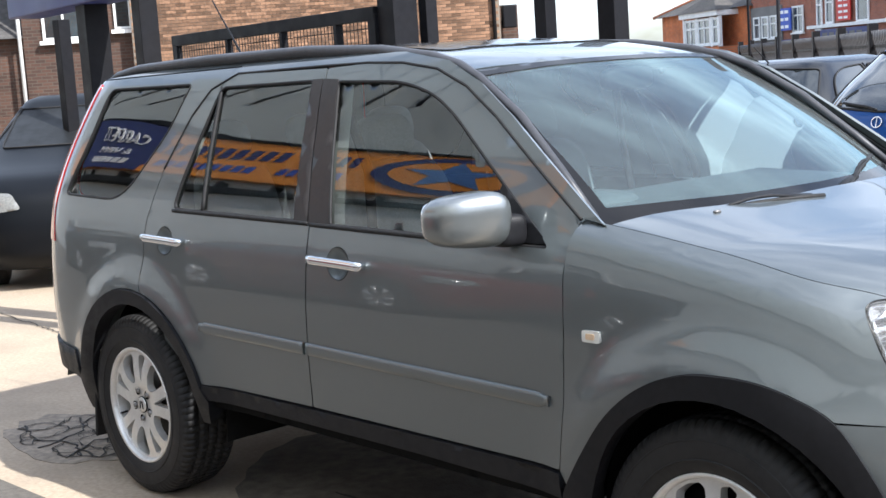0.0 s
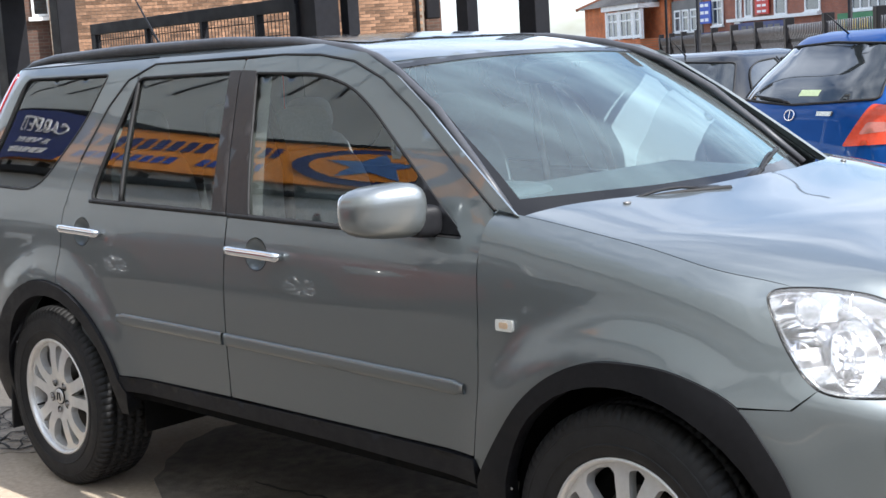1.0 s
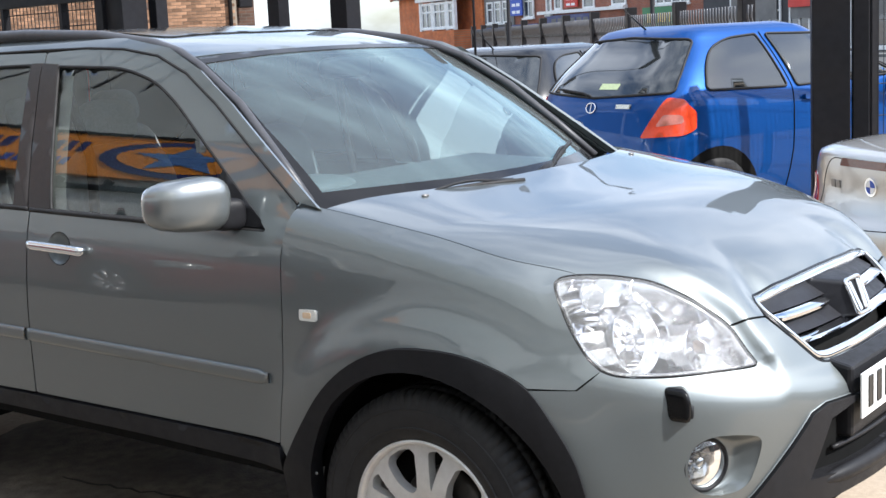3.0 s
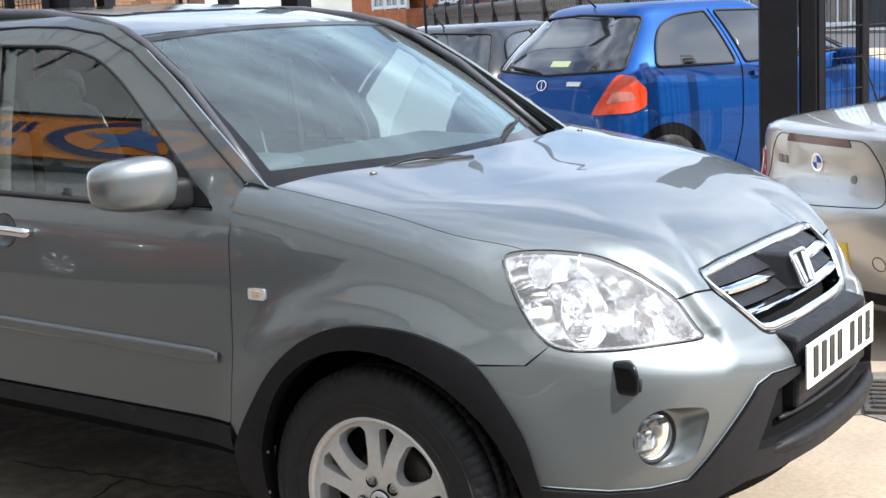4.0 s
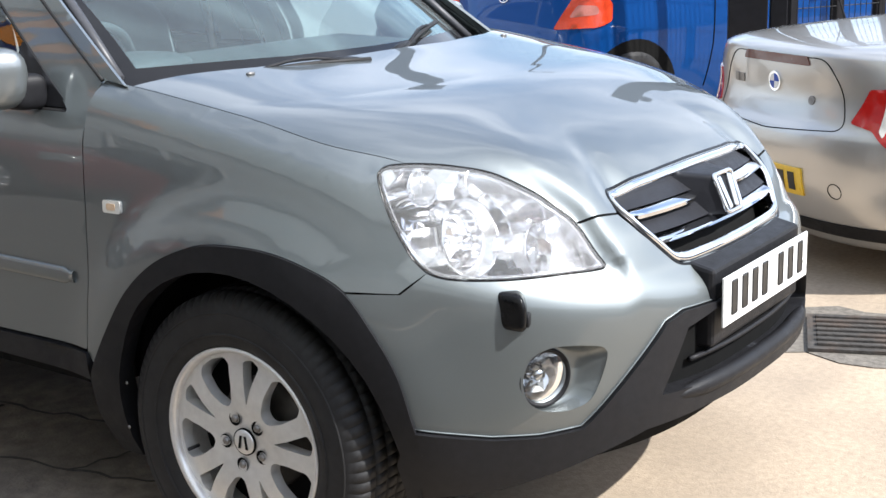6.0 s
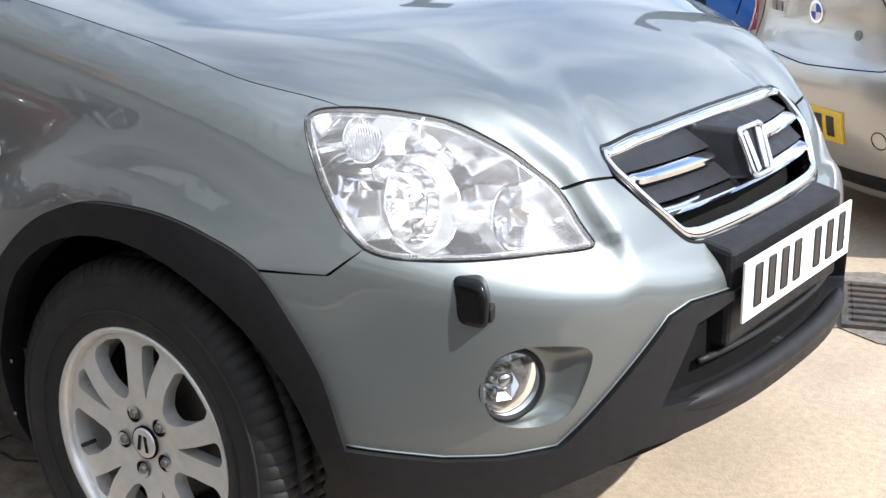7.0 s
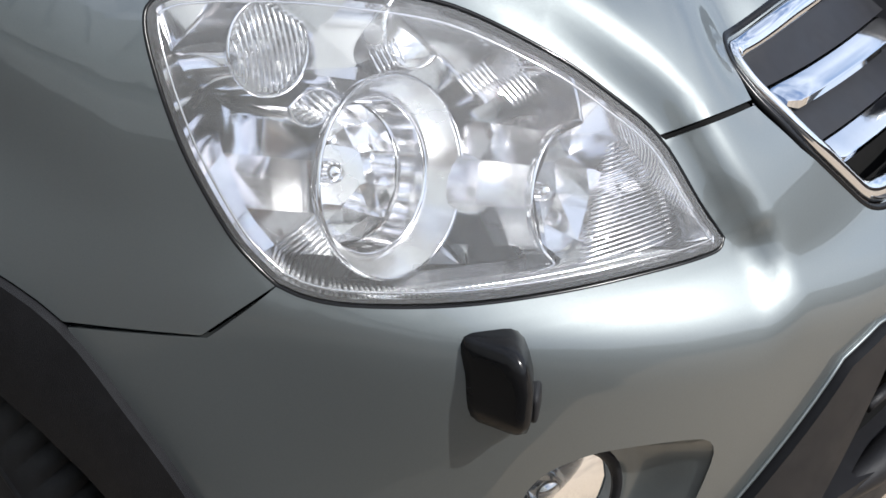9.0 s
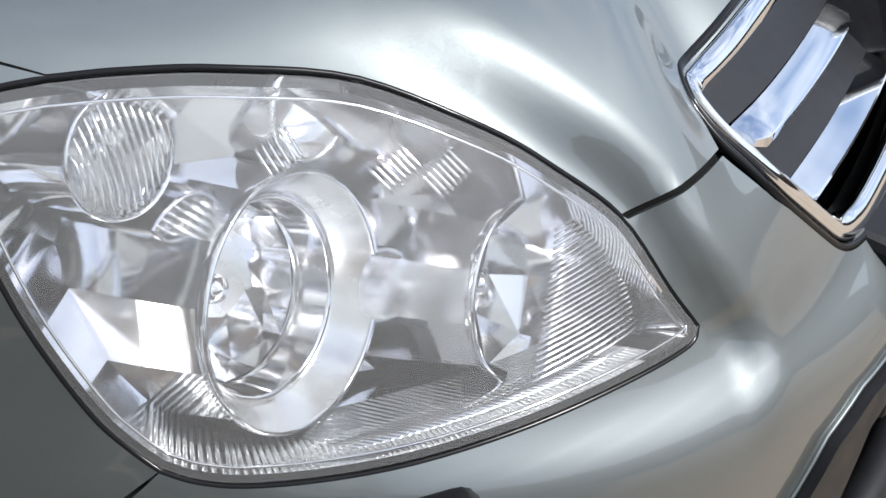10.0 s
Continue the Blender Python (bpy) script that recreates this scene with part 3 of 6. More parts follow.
def build_wheel(at, flip, spin):
    """A wheel under the car: tyre, rim, alloy face with bolts, cap and valve. flip: -1 on the driver's side."""
    c, s_ = math.cos(radians(spin)), math.sin(radians(spin))

    def put(v):
        v = np.array(v, float)
        v = np.stack([v[:, 0] * c + v[:, 2] * s_, v[:, 1], v[:, 2] * c - v[:, 0] * s_], -1)
        return v * (1, -flip, 1) + at

    def way(f):
        return f if flip < 0 else [q[::-1] for q in f]
    hub = new("wheel")
    hub.parent = suv
    v, f = TYRE
    t = obj("tyre", put(v), way(f), RUBBER, hub, "black road tyre")
    for r in (.252, .298):
        tv, tf = lathe_data([(r - .003, -.1165 + (r > .27) * .0015), (r - .001, -.1195 + (r > .27) * .002), (r + .001, -.1195 + (r > .27) * .002), (r + .003, -.1165 + (r > .27) * .002)], 72)
        obj("sidewall_ridge", put(tv), way(tf), RUBBER, hub)
    v, f = lathe_data([(.2035, -.080), (.2045, -.094), (.2075, -.1045), (.2125, -.1085), (.218, -.109), (.2205, -.105), (.219, -.097), (.203, -.075), (.196, .0), (.20, .09), (.215, .1)], 72)
    obj("rim", put(v), way(f), ALLOY, hub, "silver alloy rim")
    v, f = FACE
    obj("wheel_spokes", put(v), way(f), ALLOY, hub, "silver alloy spokes in five pairs")
    v, f = lathe_data([(.0, -.03), (.12, -.03), (.13, -.02), (.13, .0)], 32)
    obj("brake_disc", put(v), way(f), DISC, hub)
    # no real part: a black disc paints the shade seen between the spokes
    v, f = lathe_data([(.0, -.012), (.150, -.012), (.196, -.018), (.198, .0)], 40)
    obj("hub_shadow_plate", put(v), way(f), DARK, hub, "dark disc added for the shade inside the wheel")
    for k in range(5):
        a = radians(44 + 72 * k)
        ctr = np.array((.056 * math.sin(a), 0, .056 * math.cos(a)))
        v, f = lathe_data([(.0165, -.0945), (.0155, -.0935), (.0105, -.0915)], 18)
        obj("bolt_recess", put(v + ctr), way(f), DARK, hub)
        v, f = lathe_data([(.0, -.0995), (.0065, -.099), (.0085, -.0975), (.0095, -.090)], 6)
        obj("wheel_nut", put(v + ctr), way(f), STEEL, hub)
    v, f = lathe_data([(.0, -.0985), (.026, -.0983), (.0285, -.0965), (.029, -.088)], 28)
    cap = obj("centre_cap", put(v), way(f), ALLOY, hub, "silver centre cap")
    v, f = lathe_data([(.0292, -.088), (.0292, -.0952), (.0315, -.0952), (.0315, -.088)], 32)
    obj("cap_gap", put(v), way(f), DARK, hub)
    for dx, tilt in ((-.0085, .0025), (.0085, -.0025)):
        b = [(dx - .003 + tilt, -.1005, .015), (dx + .003 + tilt, -.1005, .015), (dx + .003 - tilt, -.1005, -.015), (dx - .003 - tilt, -.1005, -.015)]
        bb = [(x, -.097, z) for x, _, z in b]
        obj("cap_mark", put(b + bb), way([(0, 1, 2, 3), (0, 4, 5, 1), (1, 5, 6, 2), (2, 6, 7, 3), (3, 7, 4, 0)]), GLOSSBLACK, cap, smooth=False)
    v, f = tube_data([(-.165, -.07, -.055), (-.172, -.098, -.058)], .004, 6)
    obj("valve", put(v), way(f), RUBBER, hub)
    return hub


STEEL = material("dull_steel", (.25, .24, .23), .45, .8, .15, 40)
DISC = material("dark_brake_steel", (.06, .055, .05), .5, .6, .2, 40)
RED = material("red_lens", (.42, .015, .012), .12, 0, .06, 60, coat=.6)
AMBER = material("amber_lens", (.55, .17, .02), .15, 0, .06, 60, coat=.6)
SEAT = material("grey_seat_cloth", (.22, .23, .24), .9, 0, .2, 220, .0008, 700)
DASH = material("grey_dash_plastic", (.055, .064, .068), .6, 0, .12, 160, .0004, 900)
LINING = material("pale_grey_lining", (.30, .31, .30), .85, 0, .08, 120)
REFLECTOR = material("lamp_reflector", (.93, .93, .94), .10, 1.0, .03, 30, rough_spread=.04)
FLUTED = material("fluted_lamp_plastic", (.90, .91, .92), .24, .93, .04, 60)
BULB = glass("bulb_glass", (.93, .94, .95), .03, .5)
FRIT = material("black_glass_border", (.012, .012, .013), .12, 0, .05, 30, spec=.25)
RAIL = material("satin_grey_rail", (.045, .045, .050), .42, 0, .1, 80, spec=.4)
PLATE = material("white_number_plate", (.78, .78, .76), .35, 0, .04, 50, coat=.3)
YELLOW = material("yellow_number_plate", (.8, .52, .03), .35, 0, .04, 50, coat=.3)
INK = material("black_print", (.012, .012, .012), .4, 0, .05, 40)
CARD = material("white_card", (.8, .8, .79), .6, 0, .04, 40)
FOLD = .028
PILLAR = material("dark_satin_pillar_film", (.026, .022, .022), .36, 0, .1, 60, spec=.35)
FOGREF = material("fog_lamp_reflector", (.50, .51, .52), .10, 1.0, .05, 30, rough_spread=.04)
PALEBULB = material("pale_amber_bulb", (.72, .52, .34), .2, 0, .06, 60, coat=.6)
CLEARLENS = material("clear_ribbed_lens", (.72, .70, .64), .15, 0, .1, 300, coat=.8)
SILVERGREY = material("silver_grey_paint", (.235, .25, .25), .32, .8, .05, 800, coat=1.0, rough_spread=.02)
TYRE = tyre_data()
FACE = patch_data(rounded([(.207 * math.cos(radians(a)), .207 * math.sin(radians(a))) for a in range(0, 360, 6)], 0), wheel_face, step=.012, fold=FOLD, holes=disc_holes(), out=(0, 5, 0))
for hx, spin in ((0.0, 0), (2.622, 2)):
    for side in (-1, 1):
        build_wheel((hx, side * .762, .338), side, spin)

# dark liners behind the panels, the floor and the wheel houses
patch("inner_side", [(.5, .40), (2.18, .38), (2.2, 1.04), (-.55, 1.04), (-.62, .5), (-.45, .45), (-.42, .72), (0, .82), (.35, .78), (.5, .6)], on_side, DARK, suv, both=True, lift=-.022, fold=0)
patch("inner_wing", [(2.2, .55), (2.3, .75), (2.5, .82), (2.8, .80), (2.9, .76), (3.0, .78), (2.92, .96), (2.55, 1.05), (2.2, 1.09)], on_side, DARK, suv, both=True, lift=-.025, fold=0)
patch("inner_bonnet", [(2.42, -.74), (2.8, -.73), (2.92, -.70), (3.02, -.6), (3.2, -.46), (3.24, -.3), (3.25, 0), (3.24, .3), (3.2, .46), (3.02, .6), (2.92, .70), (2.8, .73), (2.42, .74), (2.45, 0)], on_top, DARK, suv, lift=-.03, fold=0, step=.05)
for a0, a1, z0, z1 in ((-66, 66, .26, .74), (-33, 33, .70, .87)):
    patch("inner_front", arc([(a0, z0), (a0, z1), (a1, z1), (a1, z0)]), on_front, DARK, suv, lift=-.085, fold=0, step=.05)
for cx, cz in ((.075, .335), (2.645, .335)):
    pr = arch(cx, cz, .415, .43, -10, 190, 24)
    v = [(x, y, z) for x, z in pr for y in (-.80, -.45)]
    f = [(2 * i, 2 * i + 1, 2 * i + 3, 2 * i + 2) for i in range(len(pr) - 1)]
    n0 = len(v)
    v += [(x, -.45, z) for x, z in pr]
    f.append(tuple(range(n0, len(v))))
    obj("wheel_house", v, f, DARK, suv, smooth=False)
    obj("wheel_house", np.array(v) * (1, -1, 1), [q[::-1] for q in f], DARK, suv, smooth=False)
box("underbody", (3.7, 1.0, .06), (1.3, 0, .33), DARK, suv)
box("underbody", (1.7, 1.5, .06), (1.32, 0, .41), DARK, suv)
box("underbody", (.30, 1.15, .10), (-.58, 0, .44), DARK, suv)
for hx, w in ((-.335, .2),):
    for sd in (-1, 1):
        bm = bmesh.new()
        add_box(bm, (.012, .20, .24), (hx - .012, sd * .775, .28), .004, Matrix.Rotation(radians(8), 4, "Y"))
        part("mud_flap", bm, RUBBER, suv, "black rubber mud flap")
for x, z in ((2.262, .42), (2.258, .31), (-.27, .52), (-.29, .43)):
    v, f = lathe_data([(0, -.003), (.003, -.002), (.0045, 0)], 10)
    obj("rivet", v + (x + .012, -.872, z), f, STEEL, suv)

box("wheel_house", (.03, 1.50, .42), (3.062, 0, .47), DARK, suv)
# pillars, belt and roof
for side in (-1, 1):
    for quad, nm in (([(1.058, 1.072), (1.003, 1.500), (1.054, 1.500), (1.129, 1.070)], "door_pillar_trim"), ([(1.134, 1.070), (1.060, 1.500), (1.136, 1.495), (1.237, 1.066)], "door_pillar_trim")):
        v, f = patch_data(quad, on_cabin, step=.03, lift=.0035, fold=.008)
        obj(nm, v * (1, -side, 1), f if side < 0 else [q[::-1] for q in f], PILLAR, suv, "dark satin pillar trim")
tube("window_divider", along(on_cabin, [(.52, 1.085), (.475, 1.495)], .03, -.004, closed=False), .0075, RUBBER, suv, both=True, n=6)
for pts in ([(.335, 1.080), (1.13, 1.066)], [(1.14, 1.064), (2.13, 1.040)]):
    tube("belt_seal", along(on_cabin, pts, .03, .003, closed=False), .0075, RUBBER, suv, both=True, n=6, flat=.6)
tube("drip_seal", along(on_cabin, [*REAR_LINE[3:], (1.05, 1.541), *FRAME_LINE[::-1]], .02, -.001, closed=False), .005, RUBBER, suv, both=True, n=6)
tube("roof_rail", [(-.48, -.606, 1.545), (-.40, -.604, 1.566), (-.2, -.612, 1.583), (.3, -.620, 1.592), (.9, -.618, 1.590), (1.25, -.617, 1.572), (1.5, -.622, 1.540), (1.62, -.632, 1.512), (1.72, -.655, 1.474), (1.90, -.686, 1.366), (2.07, -.724, 1.228), (2.205, -.752, 1.112)],
     [.008, .016, .020, .021, .021, .021, .019, .016, .014, .014, .013, .011], RAIL, suv, "dark grey roof rail and pillar strip", n=10, both=True, flat=1.1)
patch("sunroof", rounded([(.35, -.42), (1.34, -.42), (1.37, 0), (1.34, .42), (.35, .42)], .05), on_roof, FRIT, suv, "dark tinted glass sunroof", lift=.004, fold=.006)
tube("aerial", [(-.39, 0, 1.585), (-.40, 0, 1.60), (-.62, 0, 1.88)], [.012, .006, .0025], CLAD, suv, "black roof aerial", n=6)
# the passenger side leans in a little more
for ob in (front_door[1], cant[1], *[o for o in suv.children if o.name in ("roof_rail.001", "drip_seal.001", "front_side_window.001")]):
    ob.location = (0, -.030, -.022)
# tail lamps, rear screen, tailgate
patch("tail_lamp", [(-.58, .93), (-.885, .94), (-.88, 1.04), (-.80, 1.2), (-.70, 1.36), (-.56, 1.535), (-.435, 1.535), (-.47, 1.45), (-.535, 1.32), (-.575, 1.2), (-.60, 1.06)], on_flank, RED, suv, "tall red tail lamp", both=True, lift=.004, fold=.02)
obj("tailgate", [(-.92, -.66, .62), (-.92, .66, .62), (-.89, .66, 1.04), (-.89, -.66, 1.04), (-.63, .52, 1.54), (-.63, -.52, 1.54), (-.93, .7, .3), (-.93, -.7, .3)], [(0, 3, 2, 1), (3, 5, 4, 2), (7, 0, 1, 6)], PAINT, suv, smooth=False)
obj("rear_screen", [(-.90, -.55, 1.07), (-.90, .55, 1.07), (-.67, .47, 1.5), (-.67, -.47, 1.5)], [(0, 3, 2, 1)], WINDOW, suv, smooth=False).visible_shadow = False
# side mouldings, handles, repeaters
MOULD = [(-.0205, .0), (-.0195, .005), (-.0160, .0085), (-.004, .0100), (.008, .0098), (.0160, .0080), (.0195, .004), (.0200, .0)]
for x0, x1, z0, z1 in ((.50, 1.100, .688, .680), (1.114, 2.135, .680, .660)):
    n_ = 60
    xs = np.linspace(x0, x1, n_)
    zs = np.interp(xs, [x0, x1], [z0, z1])
    end = np.clip((xs - x0) / .03, .7, 1) if x0 < 1 else np.clip((x1 - xs) / .03, .7, 1)
    rows = [on_side(xs, zs + dz * end) + np.stack([0 * xs, -dy * end ** .5, 0 * xs], -1) for dz, dy in MOULD]
    q = len(MOULD)
    v = np.concatenate(rows)
    f = [(r * n_ + i, r * n_ + i + 1, (r + 1) * n_ + i + 1, (r + 1) * n_ + i) for r in range(q - 1) for i in range(n_ - 1)]
    f += [tuple(r * n_ for r in range(q))[::-1], tuple(r * n_ + n_ - 1 for r in range(q))]
    for side in (-1, 1):
        obj("side_moulding", v * (1, -side, 1), f if side < 0 else [t_[::-1] for t_ in f], PAINT, suv, "grey body side moulding")
for k, (hx, z) in enumerate(((.298, .977), (1.292, .958))):
    for side in (-1, 1):
        holder = new("door_handle")
        holder.parent = suv
        v, f = patch_data(CUPS[k], on_side, step=.012, fold=0)
        r2 = ((v[:, 0] - hx) / .052) ** 2 + ((v[:, 2] - z + .002) / .048) ** 2
        v[:, 1] += .022 * np.clip(1 - r2, 0, 1) ** .6
        obj("handle_cup", v * (1, -side, 1), f if side < 0 else [q[::-1] for q in f], PAINT, holder)
        line = along(on_side, [(hx - .128, z + .004), (hx - .06, z + .002), (hx + .06, z - .001), (hx + .130, z - .004)], .012, .022, closed=False)
        line[0, 1] += .02
        line[-1, 1] += .02
        rr = np.full(len(line), .0145)
        rr[0] = rr[-1] = .010
        v, f = tube_data(line, rr, 14, flat=.62)
        obj("grip", v * (1, -side, 1), f if side < 0 else [q[::-1] for q in f], CHROME, holder, "chrome door handle")
patch("side_repeater", rounded([(2.262, .828), (2.262, .857), (2.318, .857), (2.318, .828)], .007, 3), on_side, CLEARLENS, suv, "clear side repeater lamp", both=True, lift=.008, fold=.009)
patch("repeater_bulb", rounded([(2.275, .835), (2.275, .85), (2.303, .85), (2.303, .835)], .005, 3), on_side, PALEBULB, suv, both=True, lift=.0095, fold=.002)


# mirrors
def superbox(c, half, p=4.0, nu=28, nv=20, shear_xy=0.0, taper=0.0):
    """A pillow-shaped closed form."""
    v, f = [], []
    for i in range(nv + 1):
        b = math.pi * (i / nv - .5)
        for j in range(nu):
            a = 2 * math.pi * j / nu
            d = np.array((math.cos(b) * math.cos(a), math.cos(b) * math.sin(a), math.sin(b)))
            r = 1 / (np.sum(np.abs(d) ** p)) ** (1 / p)
            q = d * r * half
            q[0] += shear_xy * q[1]
            q[2] *= 1 + taper * q[1] / half[1]
            v.append(q + c)
    for i in range(nv):
        for j in range(nu):
            f.append((i * nu + j, i * nu + (j + 1) % nu, (i + 1) * nu + (j + 1) % nu, (i + 1) * nu + j))
    return np.array(v), f


for side in (-1, 1):
    mir = new("wing_mirror")
    mir.parent = suv
    v, f = superbox(np.array((1.962, -.962, 1.122)), np.array((.060, .093, .070)), 3.4, shear_xy=.42, taper=.10)
    obj("mirror_housing", v * (1, -side, 1), f if side < 0 else [q[::-1] for q in f], SILVERGREY, mir, "silver-grey mirror housing")
    v, f = superbox(np.array((1.918, -.965, 1.122)), np.array((.022, .080, .056)), 4, shear_xy=.35)
    obj("mirror_glass", v * (1, -side, 1), f if side < 0 else [q[::-1] for q in f], CHROME, mir, "mirror glass")
    v, f = superbox(np.array((2.01, -.872, 1.088)), np.array((.036, .04, .042)), 4, shear_xy=.3)
    obj("mirror_arm", v * (1, -side, 1), f if side < 0 else [q[::-1] for q in f], CLAD, mir, "black mirror arm")
    v, f = patch_data(rounded([(1.90, 1.052), (1.935, 1.20), (2.125, 1.052)], .012, 3), on_cabin, step=.03, lift=.004, fold=.01)
    obj("mirror_base", v * (1, -side, 1), f if side < 0 else [q[::-1] for q in f], CLAD, mir, "black mirror base")


# ---- front of the grey car ----
def ahead(v):
    """Turns a lathed form so that its axis points ahead."""
    v = np.array(v, float)
    return np.stack([v[:, 1], v[:, 0], v[:, 2]], -1)


def twin(name, v, f, mat, parents, label="", smooth=True):
    for sd, p in zip((-1, 1), parents):
        obj(name, np.array(v) * (1, -sd, 1), f if sd < 0 else [q[::-1] for q in f], mat, p, label, smooth)


def ribbed(m, scale, axis="Z", depth=.0006):
    """Adds fine moulded ribs to a material."""
    n, l = m.node_tree.nodes, m.node_tree.links
    co, w, bp = n.new("ShaderNodeTexCoord"), n.new("ShaderNodeTexWave"), n.new("ShaderNodeBump")
    w.bands_direction = axis
    w.inputs["Scale"].default_value, w.inputs["Distortion"].default_value = scale, 0
    bp.inputs["Distance"].default_value = depth
    l.new(co.outputs["Object"], w.inputs["Vector"])
    l.new(w.outputs["Fac"], bp.inputs["Height"])
    l.new(bp.outputs["Normal"], n["Principled BSDF"].inputs["Normal"])
    return m


RIBS_Y = ribbed(material("ribbed_reflector_upright", (.72, .73, .74), .14, 1.0, .03, 40), 75, "Y", .0003)
GRILLE = material("grey_grille_plastic", (.014, .0145, .018), .46, 0, .1, 80, .0003, 900, spec=.22)

lamps = []
for sd in (-1, 1):
    h = new("headlamp")
    h.parent = suv
    h["label"] = "clear lens headlamp with chrome reflectors"
    lamps.append(h)


def lamp_twin(name, poly, mat, label="", glassy=False, **kw):
    v, f = patch_data(poly, on_front, **kw)
    for sd, p in zip((-1, 1), lamps):
        o = obj(name, v * (1, -sd, 1), f if sd < 0 else [q[::-1] for q in f], mat, p, label)
        if glassy:
            o.visible_shadow = False


lamp_twin("lens", shrink(resample(LAMP, .01), .003), CLEAR, "clear polycarbonate lens", True, step=.02, fold=0, lift=.001)
v, f = tube_data(along(on_front, shrink(resample(LAMP, .01), .000), .008, -.003), .0031, 8, True)
twin("gasket", v, f, GLOSSBLACK, lamps)
rim_line = shrink(resample(LAMP, .01), .010)
v, f = tube_data(along(on_front, rim_line, .008, -.004), .0011, 6, True)
twin("lens_rim", v, f, REFLECTOR, lamps)
# chamber: walls and stepped back wall
ring0 = shrink(resample(LAMP, .008), .006)
ring1 = shrink(resample(LAMP, .008), .016)
p0 = on_front(ring0[:, 0], ring0[:, 1]) + normals(on_front, ring0) * 0
n0 = normals(on_front, ring0)
n0 *= np.sign(np.sum(n0 * (p0 - np.array((1.3, 0, .7)))))
p1 = on_front(ring1[:, 0], ring1[:, 1]) - n0 * .152
p0 = p0 - n0 * .004
band = np.concatenate([p0, p1])
m_ = len(p0)
twin("chamber_wall", band, [(i, (i + 1) % m_, m_ + (i + 1) % m_, m_ + i) for i in range(m_)], REFLECTOR, lamps)
fan = resample(LAMP, .0042)
fan = shrink(fan, .007)
low = fan[(fan[:, 1] < .775) & (fan[:, 0] > 37 * NOSE_ARC)]
q0, qn = on_front(low[:, 0], low[:, 1]), normals(on_front, low)
qn *= np.sign(np.sum(qn * (q0 - np.array((1.3, 0, .7)))))
v, f = [], []
for p, n_ in zip(q0, qn):
    tv, tf = tube_data([p - n_ * .006 + (0, 0, .003), p - n_ * .09 + (0, 0, .010)], .0014, 5)
    f += [tuple(i + len(v) for i in t_) for t_ in tf]
    v += [tuple(t_) for t_ in tv]
twin("floor_flutes", v, f, FLUTED, lamps)
lamp_twin("back_reflector", ring1, FLUTED, "silvered lamp reflector", step=.02, fold=0, lift=-.150)


def turned(v, turn, ctr, lift=14):
    """A lathed form with its axis ahead, raised by lift and turned outwards by so many degrees, set at ctr."""
    v = ahead(v)
    c_, s_ = math.cos(radians(lift)), math.sin(radians(lift))
    v = np.stack([v[:, 0] * c_ - v[:, 2] * s_, v[:, 1], v[:, 0] * s_ + v[:, 2] * c_], -1)
    c_, s_ = math.cos(radians(turn)), math.sin(radians(turn))
    return np.stack([v[:, 0] * c_ + v[:, 1] * s_, v[:, 1] * c_ - v[:, 0] * s_, v[:, 2]], -1) + ctr


def ring_part(name, prof, n, turn, ctr, mat, label="", smooth=True, phase=0.0, chip=0.0):
    v, f = lathe_data(prof, n)
    c_, s_ = math.cos(radians(phase)), math.sin(radians(phase))
    v = np.stack([v[:, 0] * c_ - v[:, 2] * s_, v[:, 1], v[:, 0] * s_ + v[:, 2] * c_], -1)
    if chip:
        rc = random.Random(len(v))
        v[:, 1] += [rc.uniform(-chip, chip) if j % len(prof) not in (0, len(prof) - 1) else 0 for j in range(len(v))]
    twin(name, turned(v, turn, ctr), f, mat, lamps, label, smooth)


MAIN, SECOND, TURN_LAMP, SIDE_LAMP = (np.array(p) for p in ((3.106, -.664, .813), (3.212, -.546, .778), (3.014, -.700, .914), (3.088, -.606, .917)))
# main lamp: faceted barrel, rim, ribbed flange, collar, faceted mirror and capped bulb
R = .083
ring_part("barrel", [(R * 1.10, -.125), (R * 1.05, -.05), (R * 1.0, -.004)], 13, 8, MAIN, REFLECTOR, "faceted silvered barrel", False, 14)
ring_part("barrel_rim", [(R * 1.005, -.006), (R * 1.01, -.001), (R * .99, .003), (R * .97, .001)], 56, 8, MAIN, CHROME)
flange = [(R * (.97 - .0125 * k) + (.0005 if k % 2 else 0), .001 - .0019 * k) for k in range(15)]
ring_part("ribbed_flange", flange, 56, 8, MAIN, FLUTED, "fine ribbed silver flange")
ring_part("collar", [(R * .795, -.026), (R * .775, -.023), (R * .755, -.026), (R * .73, -.048), (R * .70, -.052)], 56, 8, MAIN, REFLECTOR)
ring_part("main_mirror", [(R * .70, -.052), (R * .67, -.070), (R * .58, -.090), (R * .42, -.106), (R * .24, -.114), (.012, -.118)], 12, 8, MAIN, REFLECTOR, "faceted lamp mirror", False, chip=.006)
ring_part("bulb_cap", [(.011, -.115), (.011, -.072), (.008, -.064), (0, -.061)], 20, 8, MAIN, REFLECTOR)
